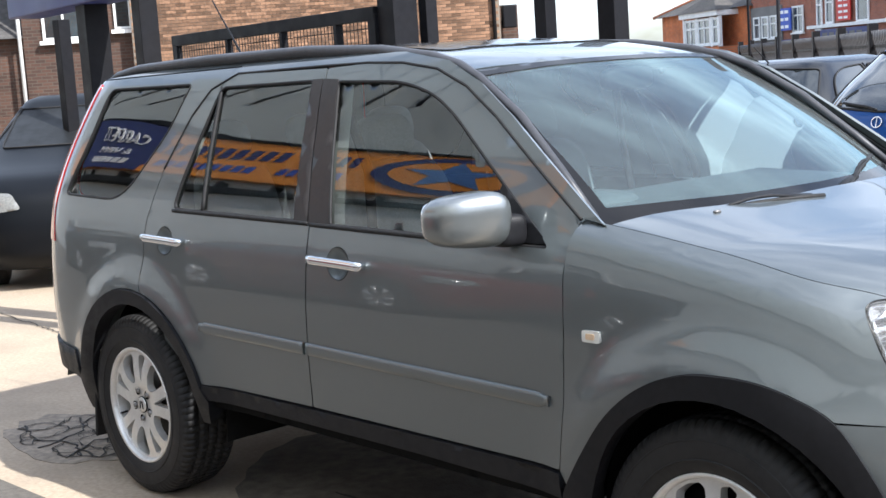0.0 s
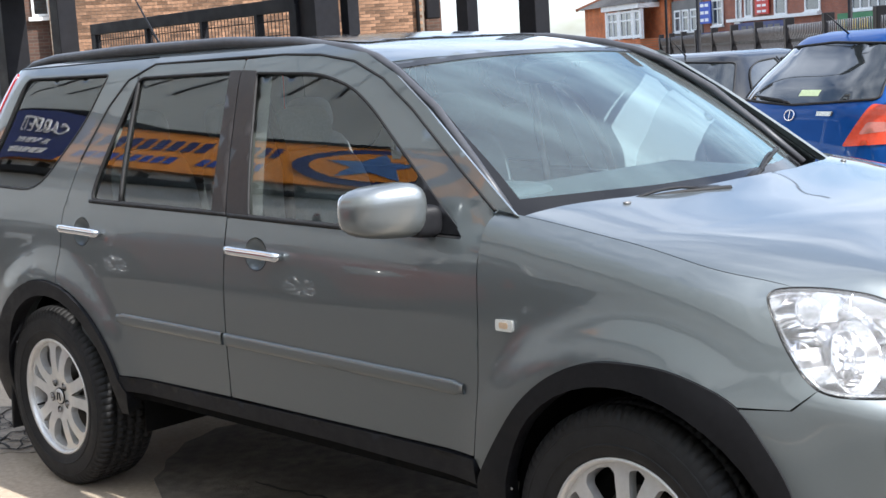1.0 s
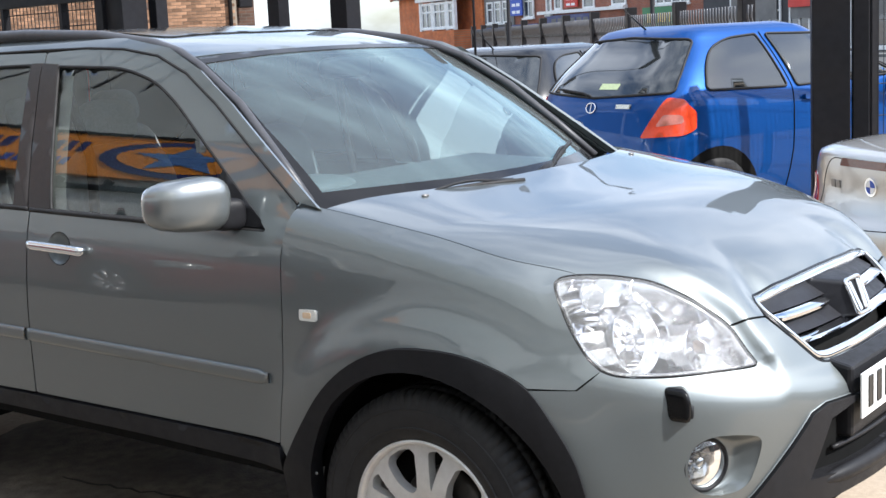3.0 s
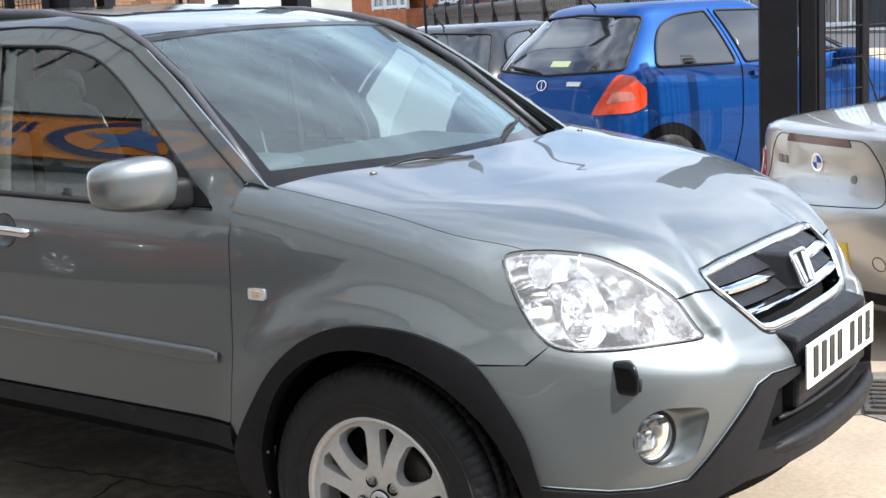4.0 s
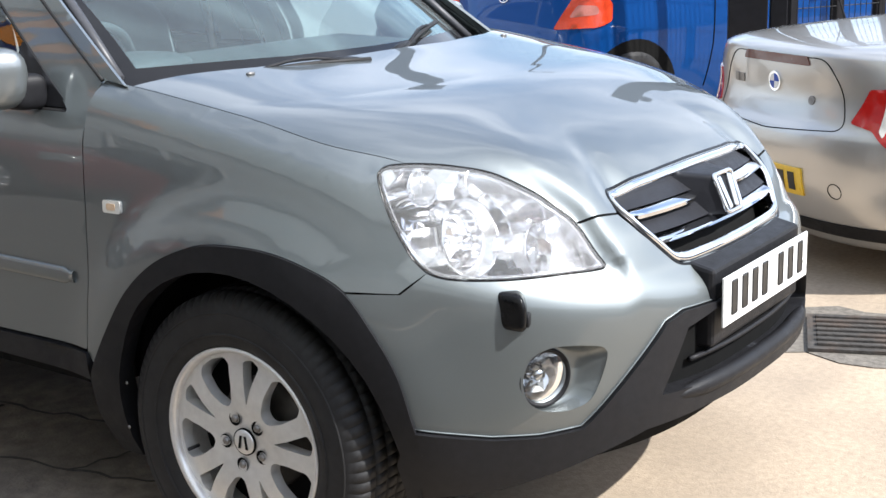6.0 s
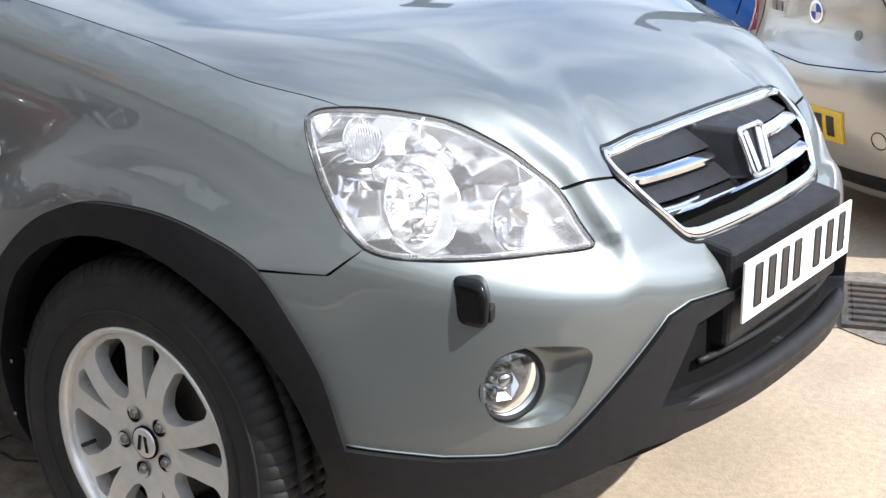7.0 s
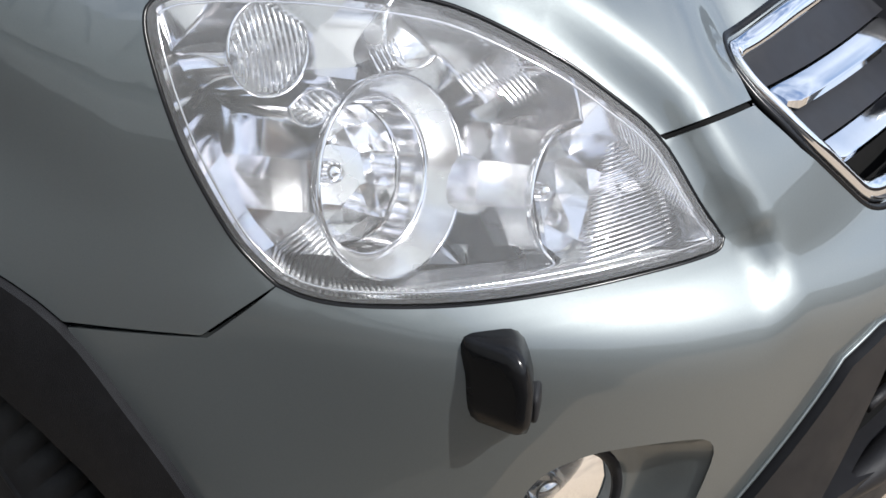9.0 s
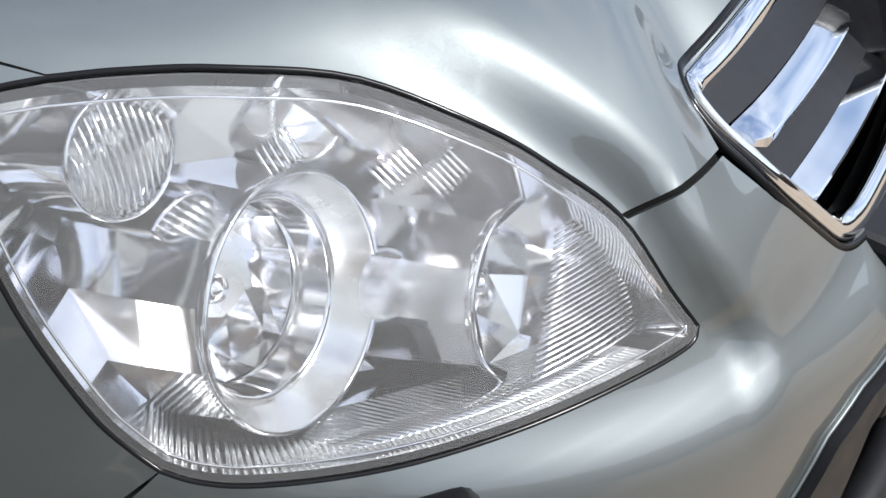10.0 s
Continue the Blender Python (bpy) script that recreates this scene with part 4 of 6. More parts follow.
# second lamp: short faceted barrel that widens backwards, and a shallow mirror of a few large facets
R = .0625
ring_part("barrel", [(R * 1.16, -.115), (R * 1.09, -.055), (R * 1.0, -.004)], 11, 8, SECOND, REFLECTOR, "faceted silvered barrel", False, 8)
ring_part("barrel_rim", [(R * 1.01, -.006), (R * 1.015, -.001), (R * .99, .002), (R * .965, 0)], 48, 8, SECOND, CHROME)
ring_part("second_mirror", [(R * .965, 0), (R * .90, -.024), (R * .62, -.050), (R * .30, -.060), (.010, -.062)], 8, 8, SECOND, REFLECTOR, "lamp mirror of large facets", False, 22, .004)
ring_part("bulb_cap", [(.009, -.06), (.009, -.035), (.006, -.029), (0, -.027)], 18, 8, SECOND, REFLECTOR)
# indicator: smooth barrel with a ribbed lens
R = .0385
ring_part("barrel", [(R * 1.06, -.10), (R * 1.03, -.04), (R * 1.0, -.003)], 44, 14, TURN_LAMP, REFLECTOR, "smooth silvered barrel")
ring_part("barrel_rim", [(R * 1.005, -.004), (R * 1.01, 0), (R * .98, .003), (R * .94, .001), (R * .92, -.012)], 44, 14, TURN_LAMP, CHROME)
ring_part("indicator_mirror", [(R * .92, -.012), (R * .8, -.03), (R * .5, -.046), (.006, -.052)], 24, 14, TURN_LAMP, FLUTED)
ring_part("indicator_bulb", [(.008, -.045), (.009, -.025), (.006, -.017), (0, -.015)], 16, 14, TURN_LAMP, REFLECTOR)
v, f = lathe_data([(0, .005), (.02, .004), (.032, -.001), (R * .94, -.006)], 28)
for sd, p in zip((-1, 1), lamps):
    obj("indicator_lens", turned(v, 14, TURN_LAMP) * (1, -sd, 1), f, BULB, p, "ribbed clear indicator lens").visible_shadow = False
for k in range(13):
    y = -.031 + .00517 * k
    w = math.sqrt(max(.0, .034 ** 2 - y * y))
    bv, bf = tube_data([(y, .0, -w), (y, .003, -w * .5), (y, .004, 0), (y, .003, w * .5), (y, .0, w)], .0013, 5)
    twin("lens_rib", turned(bv, 14, TURN_LAMP), bf, FLUTED, lamps)
# side lamp: a small dome over the main barrel
R = .034
ring_part("side_lamp_mirror", [(R * 1.04, -.05), (R, -.004), (R * .96, .002), (R * .9, -.004), (R * .72, -.026), (R * .4, -.04), (.006, -.044)], 36, 12, SIDE_LAMP, FLUTED, "small silvered side lamp mirror")
ring_part("side_lamp_bulb", [(.007, -.04), (.008, -.024), (.005, -.014), (0, -.012)], 14, 12, SIDE_LAMP, BULB)
# ribbed floor, and short groups of raised ribs between the lamps
for z, u0, u1, d0, d1, nm in ((.752, 55.0, 39.0, .016, .075, "lamp_floor"),):
    aa = np.linspace(u0, u1, 24)
    uv = np.stack([aa * NOSE_ARC, np.full(24, z)], -1)
    p_, n_ = on_front(uv[:, 0], uv[:, 1]), normals(on_front, uv)
    n_ *= np.sign(np.sum(n_ * (p_ - np.array((1.3, 0, .7)))))
    rows = [p_ - n_ * d0 - (0, 0, .002), p_ - n_ * d0, p_ - n_ * (d0 + d1) / 2 + (0, 0, .004), p_ - n_ * d1 + (0, 0, .012)]
    twin(nm, np.concatenate(rows), [(r * 24 + i, r * 24 + i + 1, (r + 1) * 24 + i + 1, (r + 1) * 24 + i) for r in range(3) for i in range(23)], RIBS_Y, lamps, "ribbed silver shelf")
for a_, z_, n_ribs, lean in ((48.6, .904, 7, -.9), (46.2, .893, 7, -.9), (38.9, .848, 5, -.7), (53.5, .928, 6, -.6)):
    for k in range(n_ribs):
        q = [(a_ - .28 * k, z_ + .0012 * k), (a_ - .28 * k + lean, z_ - .016 + .0012 * k)]
        bv, bf = tube_data(along(on_front, arc(q), .004, -.026, closed=False), .0013, 5)
        twin("step_rib", bv, bf, REFLECTOR, lamps)
for k in range(26):
    z = .750 + .0034 * k
    uv = np.array([(42.6 - .12 * k, z), (39.5 - .07 * k, z + .002), (36.0 + .02 * k, z + .004)])
    pp = along(on_front, arc([tuple(q) for q in uv]), .01, -.030, closed=False)
    bv, bf = tube_data(pp, .0012, 5)
    twin("lamp_flute", bv, bf, REFLECTOR, lamps)

# grille
GR_TOP, GR_BOT = [(28.8, .874), (22, .880), (9.5, .884), (0, .885)], [(0, .709), (17.0, .709)]
half = [(28.8, .874), (29.3, .862), (28.6, .835), (26.2, .788), (20.6, .716), (18.0, .709)]
grille_loop = rounded(arc([*[(-a, z) for a, z in GR_TOP[:-1]], *GR_TOP[::-1], *half[1:], *[(-a, z) for a, z in half[::-1][:-1]]]), .022)
grille = new("grille")
grille.parent = suv
grille["label"] = "dark grille with chrome bars and frame"
frame_line = resample(grille_loop, .008)
inward = (shrink(frame_line, .004) - frame_line) / .004
lying_edge = np.abs(inward[:, 1])
wide = .0065 + lying_edge ** 3 * np.where(inward[:, 1] > 0, .013, .008)
frame_n = normals(on_front, frame_line)
frame_n *= np.sign(np.sum(frame_n * (on_front(frame_line[:, 0], frame_line[:, 1]) - np.array((1.3, 0, .7)))))
rings = []
for q, lift in ((.0, -.012), (.0, .001), (.12, .0045), (.5, .0065), (.88, .0050), (1.0, .001), (1.02, -.022)):
    uv = frame_line + inward * (wide * q)[:, None]
    rings.append(on_front(uv[:, 0], uv[:, 1]) + frame_n * lift)
k_ = len(frame_line)
obj("grille_frame", np.concatenate(rings), [(r * k_ + i, r * k_ + (i + 1) % k_, (r + 1) * k_ + (i + 1) % k_, (r + 1) * k_ + i) for r in range(6) for i in range(k_)], CHROME, grille, "chrome grille surround")
v, f = tube_data(along(on_front, shrink(frame_line, -.0045), .01, -.003), .0048, 8, True)
obj("grille_seal", v, f, GLOSSBLACK, grille)
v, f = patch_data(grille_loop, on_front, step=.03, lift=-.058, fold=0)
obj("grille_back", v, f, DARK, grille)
FWD = np.array((1.0, 0, 0))
for z0, a_end, gap_ in ((.826, 26.0, 6.8), (.771, 23.2, 0)):
    # a dark vane leans forward from the back to each chrome bar
    aa = np.linspace(-a_end - .9, a_end + .9, 28)
    n_ = len(aa)
    rows = [on_nose(aa, np.full(n_, z0 + dz)) + FWD * dx for dz, dx in ((.050, -.048), (.046, -.034), (.026, -.022), (.003, -.013))]
    obj("grille_vane", np.concatenate(rows), [(r * n_ + i, r * n_ + i + 1, (r + 1) * n_ + i + 1, (r + 1) * n_ + i) for r in range(3) for i in range(n_ - 1)], GRILLE, grille, "dark grey grille vane")
    for a0, a1 in ([(-a_end, -gap_), (gap_, a_end)] if gap_ else [(-a_end, a_end)]):
        aa = np.concatenate([[a0, a0 + .25], np.linspace(a0 + .9, a1 - .9, 18), [a1 - .25, a1]])
        n_ = len(aa)
        tip = np.clip(np.minimum(aa - a0, a1 - aa) / .9, 0, 1)[:, None]
        foot = on_nose(aa, np.full(n_, z0 - .004)) - FWD * .010
        rows = []
        for dz, dx in ((.001, -.019), (.000, -.015), (-.007, .0035), (-.0085, .004), (-.0165, -.003), (-.0175, -.006), (-.014, -.034)):
            p_ = on_nose(aa, np.full(n_, z0 + dz)) + FWD * dx
            rows.append(foot + (p_ - foot) * (.66 + .34 * tip))
        q = len(rows)
        ff = [(k2 * n_ + i, k2 * n_ + i + 1, (k2 + 1) * n_ + i + 1, (k2 + 1) * n_ + i) for k2 in range(q - 1) for i in range(n_ - 1)]
        ff += [tuple(k2 * n_ for k2 in range(q)), tuple(k2 * n_ + n_ - 1 for k2 in range(q))[::-1]]
        obj("chrome_bar", np.concatenate(rows), ff, CHROME, grille, "chrome grille bar").data.set_sharp_from_angle(angle=radians(28))
# badge: a chrome frame round two uprights, on the face of a dark wedge
tilt = Matrix.Translation((3.388, 0, .818)) @ Matrix.Rotation(radians(-22), 4, "Y")
loop = rounded([(-.050, .046), (.050, .046), (.041, -.046), (-.041, -.046)], .014, 4)
face = np.array([tuple(tilt @ Vector((-.004, y, z))) for y, z in loop * 1.07])
root = rounded([(-.100, .872), (.100, .872), (.066, .765), (-.066, .765)], .010, 4)
root = np.stack([on_nose(np.degrees(np.arctan2(-root[:, 0], .72)), root[:, 1])[:, 0] - .036, root[:, 0], root[:, 1]], -1)
flat_face = np.array([tuple(tilt @ Vector((-.0045, y, z))) for y, z in loop * .98])
m_ = len(face)
rows = [root, root * .45 + face * .55 + (-.002, 0, 0), face, flat_face]
obj("badge_pod", np.concatenate(rows), [(r * m_ + i, r * m_ + (i + 1) % m_, (r + 1) * m_ + (i + 1) % m_, (r + 1) * m_ + i) for r in range(3) for i in range(m_)] + [tuple(3 * m_ + i for i in range(m_))], GRILLE, grille, "dark wedge behind the badge").data.set_sharp_from_angle(angle=radians(35))
v, f = tube_data([tilt @ Vector((0, y, z)) for y, z in resample(loop, .006)], .0058, 8, True)
badge = obj("badge_frame", v, f, CHROME, grille, "chrome badge frame")
for sy in (-1, 1):
    bm = bmesh.new()
    add_box(bm, (.009, .019, .080), (0, 0, 0), .003)
    bmesh.ops.transform(bm, matrix=tilt @ Matrix.Translation((0, sy * .023, 0)) @ Matrix.Rotation(radians(-9 * sy), 4, "X"), verts=bm.verts)
    part("badge_bar", bm, CHROME, badge)
# number plate on its plinth
plinth = new("number_plate_holder")
plinth.parent = suv
bm = bmesh.new()
add_box(bm, (.072, .53, .178), (3.448, 0, .609), .010)
for vv in bm.verts:
    if vv.co.x < 3.44:
        vv.co.z -= .0 if vv.co.z < .6 else -.012
    vv.co.x -= .055 * (abs(vv.co.y) / .275) ** 2 * .35
part("plinth", bm, CLAD, plinth, "black number plate plinth")
plate_x = 3.488
bm = bmesh.new()
add_box(bm, (.006, .52, .111), (plate_x, 0, .625), .002)
plate = part("number_plate", bm, PLATE, plinth, "white front number plate with dark marks")
for k, y in enumerate((-.205, -.145, -.085, -.025, .075, .140, .205)):
    bm = bmesh.new()
    add_box(bm, (.003, .031, .078), (plate_x + .0035, y, .628), .004)
    part("plate_mark", bm, INK, plate)
for y in (-.236, .236):
    v, f = lathe_data([(0, .004), (.005, .003), (.006, 0)], 10)
    obj("plate_screw", ahead(v) + (plate_x + .003, y, .612), f, CARD, plate)
patch("intake_back", arc([(-30, .42), (-30, .65), (30, .65), (30, .42)]), on_front, DARK, suv, lift=-.034, fold=0, step=.04)
# intake slats and the lower lip
for z in (.505, .560):
    aa = np.linspace(-26, 26, 24)
    w = np.clip((.62 - z) / .15, .5, 1)
    pp = on_nose(aa * w, np.full(24, z)) - (.022, 0, 0)
    v, f = tube_data(pp, .007, 6)
    obj("intake_slat", v * (1, 1, 1), f, CLAD, suv, "black intake slat")
v, f = tube_data(along(on_front, arc([(-27.5, .445), (-15, .447), (0, .447), (15, .447), (27.5, .445)]), .03, .002, closed=False), [.004] + list(np.interp(np.linspace(0, 1, len(along(on_front, arc([(-27.5, .445), (-15, .447), (0, .447), (15, .447), (27.5, .445)]), .03, .01, closed=False)) - 1), [0, .15, .85, 1], [.010, .021, .021, .004])), 10)
obj("lower_lip", v, f, CLAD, suv, "black rounded bumper lip")
# bright bead along the lower edge of the painted bumper
for sd in (-1, 1):
    v, f = tube_data(along(on_front, arc([(sd * a, z) for a, z in trim_half[1:10]]), .02, .001, closed=False), .0022, 6)
    obj("bumper_bead", v, f, PAINT, suv)
# fog lamps in their recesses
fogs = []
for sd in (-1, 1):
    h = new("fog_lamp")
    h.parent = suv
    h["label"] = "round clear fog lamp set in a bumper recess"
    fogs.append(h)
FOG = np.array((3.262, -.640, .532))
fog_dir = np.array((.88, -.47, 0.0))
side_v = np.array((.47, .88, 0.0))
loop0 = shrink(resample(FOG_HOLE, .008), -.004)
k_ = len(loop0)
outer3 = on_front(loop0[:, 0], loop0[:, 1])
ang = np.arctan2(loop0[:, 1] - .532, (43.6 * NOSE_ARC - loop0[:, 0]))
inner3 = FOG + fog_dir * .004 + np.cos(ang)[:, None] * side_v * .060 + np.sin(ang)[:, None] * np.array((0, 0, .060))
n_out = np.array((.75, -.66, 0))
v = np.concatenate([outer3 * (1 - q) + inner3 * q - n_out * d for q, d in ((0, .0012), (.12, .0030), (.28, .0075), (.46, .0125), (.66, .0155), (.84, .013), (1, .004))])
f = [(r * k_ + i, r * k_ + (i + 1) % k_, (r + 1) * k_ + (i + 1) % k_, (r + 1) * k_ + i) for r in range(6) for i in range(k_)]
twin("fog_recess", v, f, PAINT, fogs, "grey painted recess")


def facing(v, ctr):
    v = np.array(v, float)
    return ctr + v[:, 1:2] * fog_dir + v[:, 0:1] * side_v + v[:, 2:3] * np.array((0, 0, 1.0))


v, f = lathe_data([(.063, -.03), (.063, .003), (.060, .006), (.055, .004), (.055, -.02)], 40)
twin("fog_ring", facing(v, FOG), f, CLAD, fogs, "black ring")
v, f = lathe_data([(.055, -.006), (.051, -.020), (.043, -.036), (.030, -.048), (.015, -.055), (0, -.056)], 11)
rc = random.Random(4)
v = v + np.array([(rc.uniform(-.003, .003), rc.uniform(-.006, .006), rc.uniform(-.003, .003)) for _ in v])
twin("fog_reflector", facing(v, FOG), f, FOGREF, fogs, smooth=False)
v, f = lathe_data([(.016, -.05), (.016, -.02), (.010, -.014), (0, -.013)], 14)
twin("fog_bulb", facing(v, FOG), f, FOGREF, fogs)
v, f = lathe_data([(.057, .0), (.045, .006), (.02, .009), (0, .010)], 36)
for sd, p in zip((-1, 1), fogs):
    obj("fog_lens", facing(v, FOG) * (1, -sd, 1), f, FOGLENS, p, "clear glass lens").visible_shadow = False
# headlamp washers
for sd in (-1, 1):
    v, f = superbox(np.array((3.221, -.692, .684)), np.array((.034, .026, .039)), 5, shear_xy=-.55, taper=.0)
    top = v[:, 2] > .69
    v[top, 0] -= (v[top, 2] - .69) * .25
    v = v * (1, -sd, 1)
    w = obj("headlamp_washer", v, f if sd < 0 else [q[::-1] for q in f], GLOSSBLACK, suv, "gloss black headlamp washer")
    v, f = superbox(np.array((3.252, -.684, .666)), np.array((.006, .016, .014)), 4, shear_xy=-.4)
    obj("washer_cap", v * (1, -sd, 1), f if sd < 0 else [q[::-1] for q in f], CLAD, w)

# windscreen foot, border, wipers
patch("screen_border", screen_poly, windscreen, FRIT, suv, "black windscreen border", lift=.0025, fold=0, step=.03,
      holes=[[(-.67, .115), (-.3, .085), (0, .08), (.3, .085), (.69, .105), (.652, .5), (.575, .955), (.3, .965), (0, .968), (-.3, .965), (-.565, .945), (-.635, .5)]])
yy = np.linspace(-.76, .76, 41)
foot = windscreen(yy, np.full(41, .015)) + (-.004, 0, -.008)
bx = np.interp(np.abs(yy), [0, .25, .5, .68, .80], [2.455, 2.445, 2.40, 2.335, 2.30])
lip = on_top(bx, yy) + (.02, 0, -.016)
obj("cowl", np.concatenate([foot, lip]), [(i, i + 1, 42 + i, 41 + i) for i in range(40)], CLAD, suv, "black cowl panel under the windscreen")
for name_pts in ([(2.470, -.20, 1.104), (2.455, -.34, 1.112), (2.398, -.53, 1.106)], [(2.46, -.06, 1.101), (2.40, .14, 1.128), (2.30, .38, 1.156)]):
    w = new("wiper")
    w.parent = suv
    a, b, c = (np.array(p) for p in name_pts)
    v, f = tube_data([a, a * .5 + b * .5 + (0, 0, .008), b], [.016, .012, .009], 8)
    obj("wiper_arm", v, f, CLAD, w)
    d = (c - b) / np.linalg.norm(c - b)
    blade0, blade1 = b - d * .16 + (0, 0, -.004), c + d * .06 + (0, 0, -.002)
    v, f = tube_data(np.linspace(blade0, blade1, 9) + np.sin(np.linspace(0, np.pi, 9))[:, None] * np.array((0, 0, .008)), .007, 6)
    obj("wiper_blade", v, f, RUBBER, w)
    v, f = tube_data(np.linspace(blade0 * .8 + blade1 * .2, blade0 * .2 + blade1 * .8, 7) + np.sin(np.linspace(0, np.pi, 7))[:, None] * np.array((0, 0, .016)) + (0, 0, .007), .0045, 6)
    obj("blade_bridge", v, f, CLAD, w)
for y in (-.56, .56):
    v, f = superbox(np.array((2.435, y, on_top(np.array([2.435]), np.array([y]))[0, 2] + .002)), np.array((.007, .012, .004)), 3, nu=14, nv=8)
    obj("washer_jet", v, f, STEEL, suv, "small steel washer jet")

# ---- inside the grey car ----
obj("headlining", [(-.5, -.55, 1.53), (1.45, -.55, 1.53), (1.45, .55, 1.53), (-.5, .55, 1.53)], [(0, 3, 2, 1)], LINING, suv, smooth=False)
bm = bmesh.new()
add_box(bm, (.62, 1.42, .20), (1.98, 0, .98), .06, segs=3)
for vv in bm.verts:
    if vv.co.z > 1.0:
        vv.co.z += .05 * (2.1 - vv.co.x) * (1 if vv.co.x < 2.1 else 0)
part("dashboard", bm, DASH, suv, "dark grey dashboard", smooth=True)
v, f = superbox(np.array((1.80, -.36, 1.075)), np.array((.13, .19, .05)), 3)
obj("instrument_hood", v, f, DASH, suv)
rot = Matrix.Translation((1.60, -.36, 1.03)) @ Matrix.Rotation(radians(-62), 4, "Y")
wheel3 = new("steering_wheel")
wheel3.parent = suv
circ = [rot @ Vector((.185 * math.cos(a), .185 * math.sin(a), 0)) for a in np.linspace(0, 2 * math.pi, 40, endpoint=False)]
v, f = tube_data(circ, .015, 8, True)
obj("steering_rim", v, f, DASH, wheel3)
for a in (0, 120, 240):
    v, f = tube_data([rot @ Vector((0, 0, -.02)), rot @ Vector((.18 * math.cos(radians(a + 90)), .18 * math.sin(radians(a + 90)), 0))], [.03, .014], 8)
    obj("steering_spoke", v, f, DASH, wheel3)
for sx, ys in ((1.02, (-.36, .36)), (.12, (-.42, 0, .42))):
    for y in ys:
        seat = new("car_seat")
        seat.parent = suv
        w_ = .25 if len(ys) == 2 else .20
        v, f = superbox(np.array((sx + .28, y, .72)), np.array((.27, w_, .09)), 4)
        obj("seat_cushion", v, f, SEAT, seat)
        v, f = superbox(np.array((0, 0, 0)), np.array((.07, w_ - .03, .29)), 4)
        m4 = Matrix.Translation((sx, y, .94)) @ Matrix.Rotation(radians(-14), 4, "Y")
        obj("seat_back", [m4 @ Vector(p) for p in v], f, SEAT, seat)
        v, f = superbox(np.array((0, 0, .365)), np.array((.042, .115, .075)), 3.2)
        obj("headrest", [m4 @ Vector(p) for p in v], f, SEAT, seat)
        for dy in (-.05, .05):
            v, f = tube_data([m4 @ Vector((0, dy, .26)), m4 @ Vector((0, dy, .32))], .006, 6)
            obj("headrest_post", v, f, STEEL, seat)
for poly in ([(1.03, 1.06), (.96, 1.53), (1.165, 1.53), (1.268, 1.06)], [(.10, 1.06), (.30, 1.53), (.46, 1.53), (.30, 1.06)], [(2.10, 1.10), (1.62, 1.50), (1.70, 1.50), (2.2, 1.10)]):
    patch("pillar_lining", poly, on_cabin, LINING, suv, both=True, lift=-.035, fold=0)
patch("door_card", [(.2, .5), (2.1, .5), (2.15, 1.045), (.2, 1.06)], on_side, DASH, suv, both=True, lift=-.05, fold=0)
for y0, x0 in ((.66, 1.10), (-.66, 1.10)):
    v, f = tube_data([(x0, y0 * .98, 1.42), (x0 + .05, y0 * .93, 1.2), (x0 + .1, y0, .75)], .022, 6, flat=.2)
    obj("seat_belt", v, f, RUBBER, suv)
v, f = superbox(np.array((1.70, 0, 1.44)), np.array((.025, .115, .036)), 4)
obj("rear_view_mirror", v, f, CLAD, suv)
for y in (-.30, .30):
    v, f = superbox(np.array((1.52, y, 1.495)), np.array((.10, .19, .012)), 4)
    obj("sun_visor", v, f, LINING, suv)


# ---- the yard: more materials ----
BLUE = material("blue_metallic_paint", (.0003, .047, .205), .45, .45, .04, 700, spec=.2, coat=.45, rough_spread=.02)
BLACKPAINT = material("black_paint", (.008, .008, .009), .25, .2, .04, 700, coat=.6, rough_spread=.02)
DARKBLUE = material("dark_slate_paint", (.004, .005, .007), .45, .0, .04, 700, spec=.15, coat=.05, rough_spread=.02)
PALE = material("pale_blue_paint", (.62, .66, .68), .3, .2, .04, 700, coat=1.0, rough_spread=.02)
REDPAINT = material("red_paint", (.15, .011, .010), .28, .1, .04, 700, coat=1.0, rough_spread=.02)
ZSILVER = material("silver_metallic_paint", (.50, .49, .47), .32, .65, .04, 700, coat=1.0, rough_spread=.02)
CARGLASS = material("dark_car_glass", (.018, .021, .022), .04, 0, .05, 20, coat=1.0, rough_spread=.0)
BLACKSTEEL = material("black_painted_steel", (.008, .008, .010), .55, 0, .2, 20, .0004, 300, stain=(.02, .016, .013), stain_scale=3, stain_amount=.25, spec=.15)
WIRE = material("black_wire", (.02, .02, .021), .5, .3, .1, 30)
WHITE = material("white_frame_paint", (.72, .72, .70), .5, 0, .06, 12, stain=(.45, .43, .4), stain_scale=3, stain_amount=.3)
HOUSEGLASS = material("house_glass", (.06, .075, .085), .05, 0, .3, 2, coat=1.0, rough_spread=0)
SLATE = material("roof_slates", (.075, .07, .066), .8, 0, .3, 6, .006, 30, spec=.2, stain=(.11, .10, .085), stain_scale=.6, stain_amount=.5)
TERRACOTTA = material("red_ridge_tile", (.38, .14, .07), .8, 0, .2, 8)
ASPHALT = material("asphalt", (.055, .055, .056), .9, 0, .25, 40, .003, 120, stain=(.09, .088, .085), stain_scale=.4, stain_amount=.6)
SHOPDARK = material("dark_grey_shop_paint", (.032, .032, .036), .7, 0, .15, 3, stain=(.05, .05, .05), stain_scale=.6, stain_amount=.5)
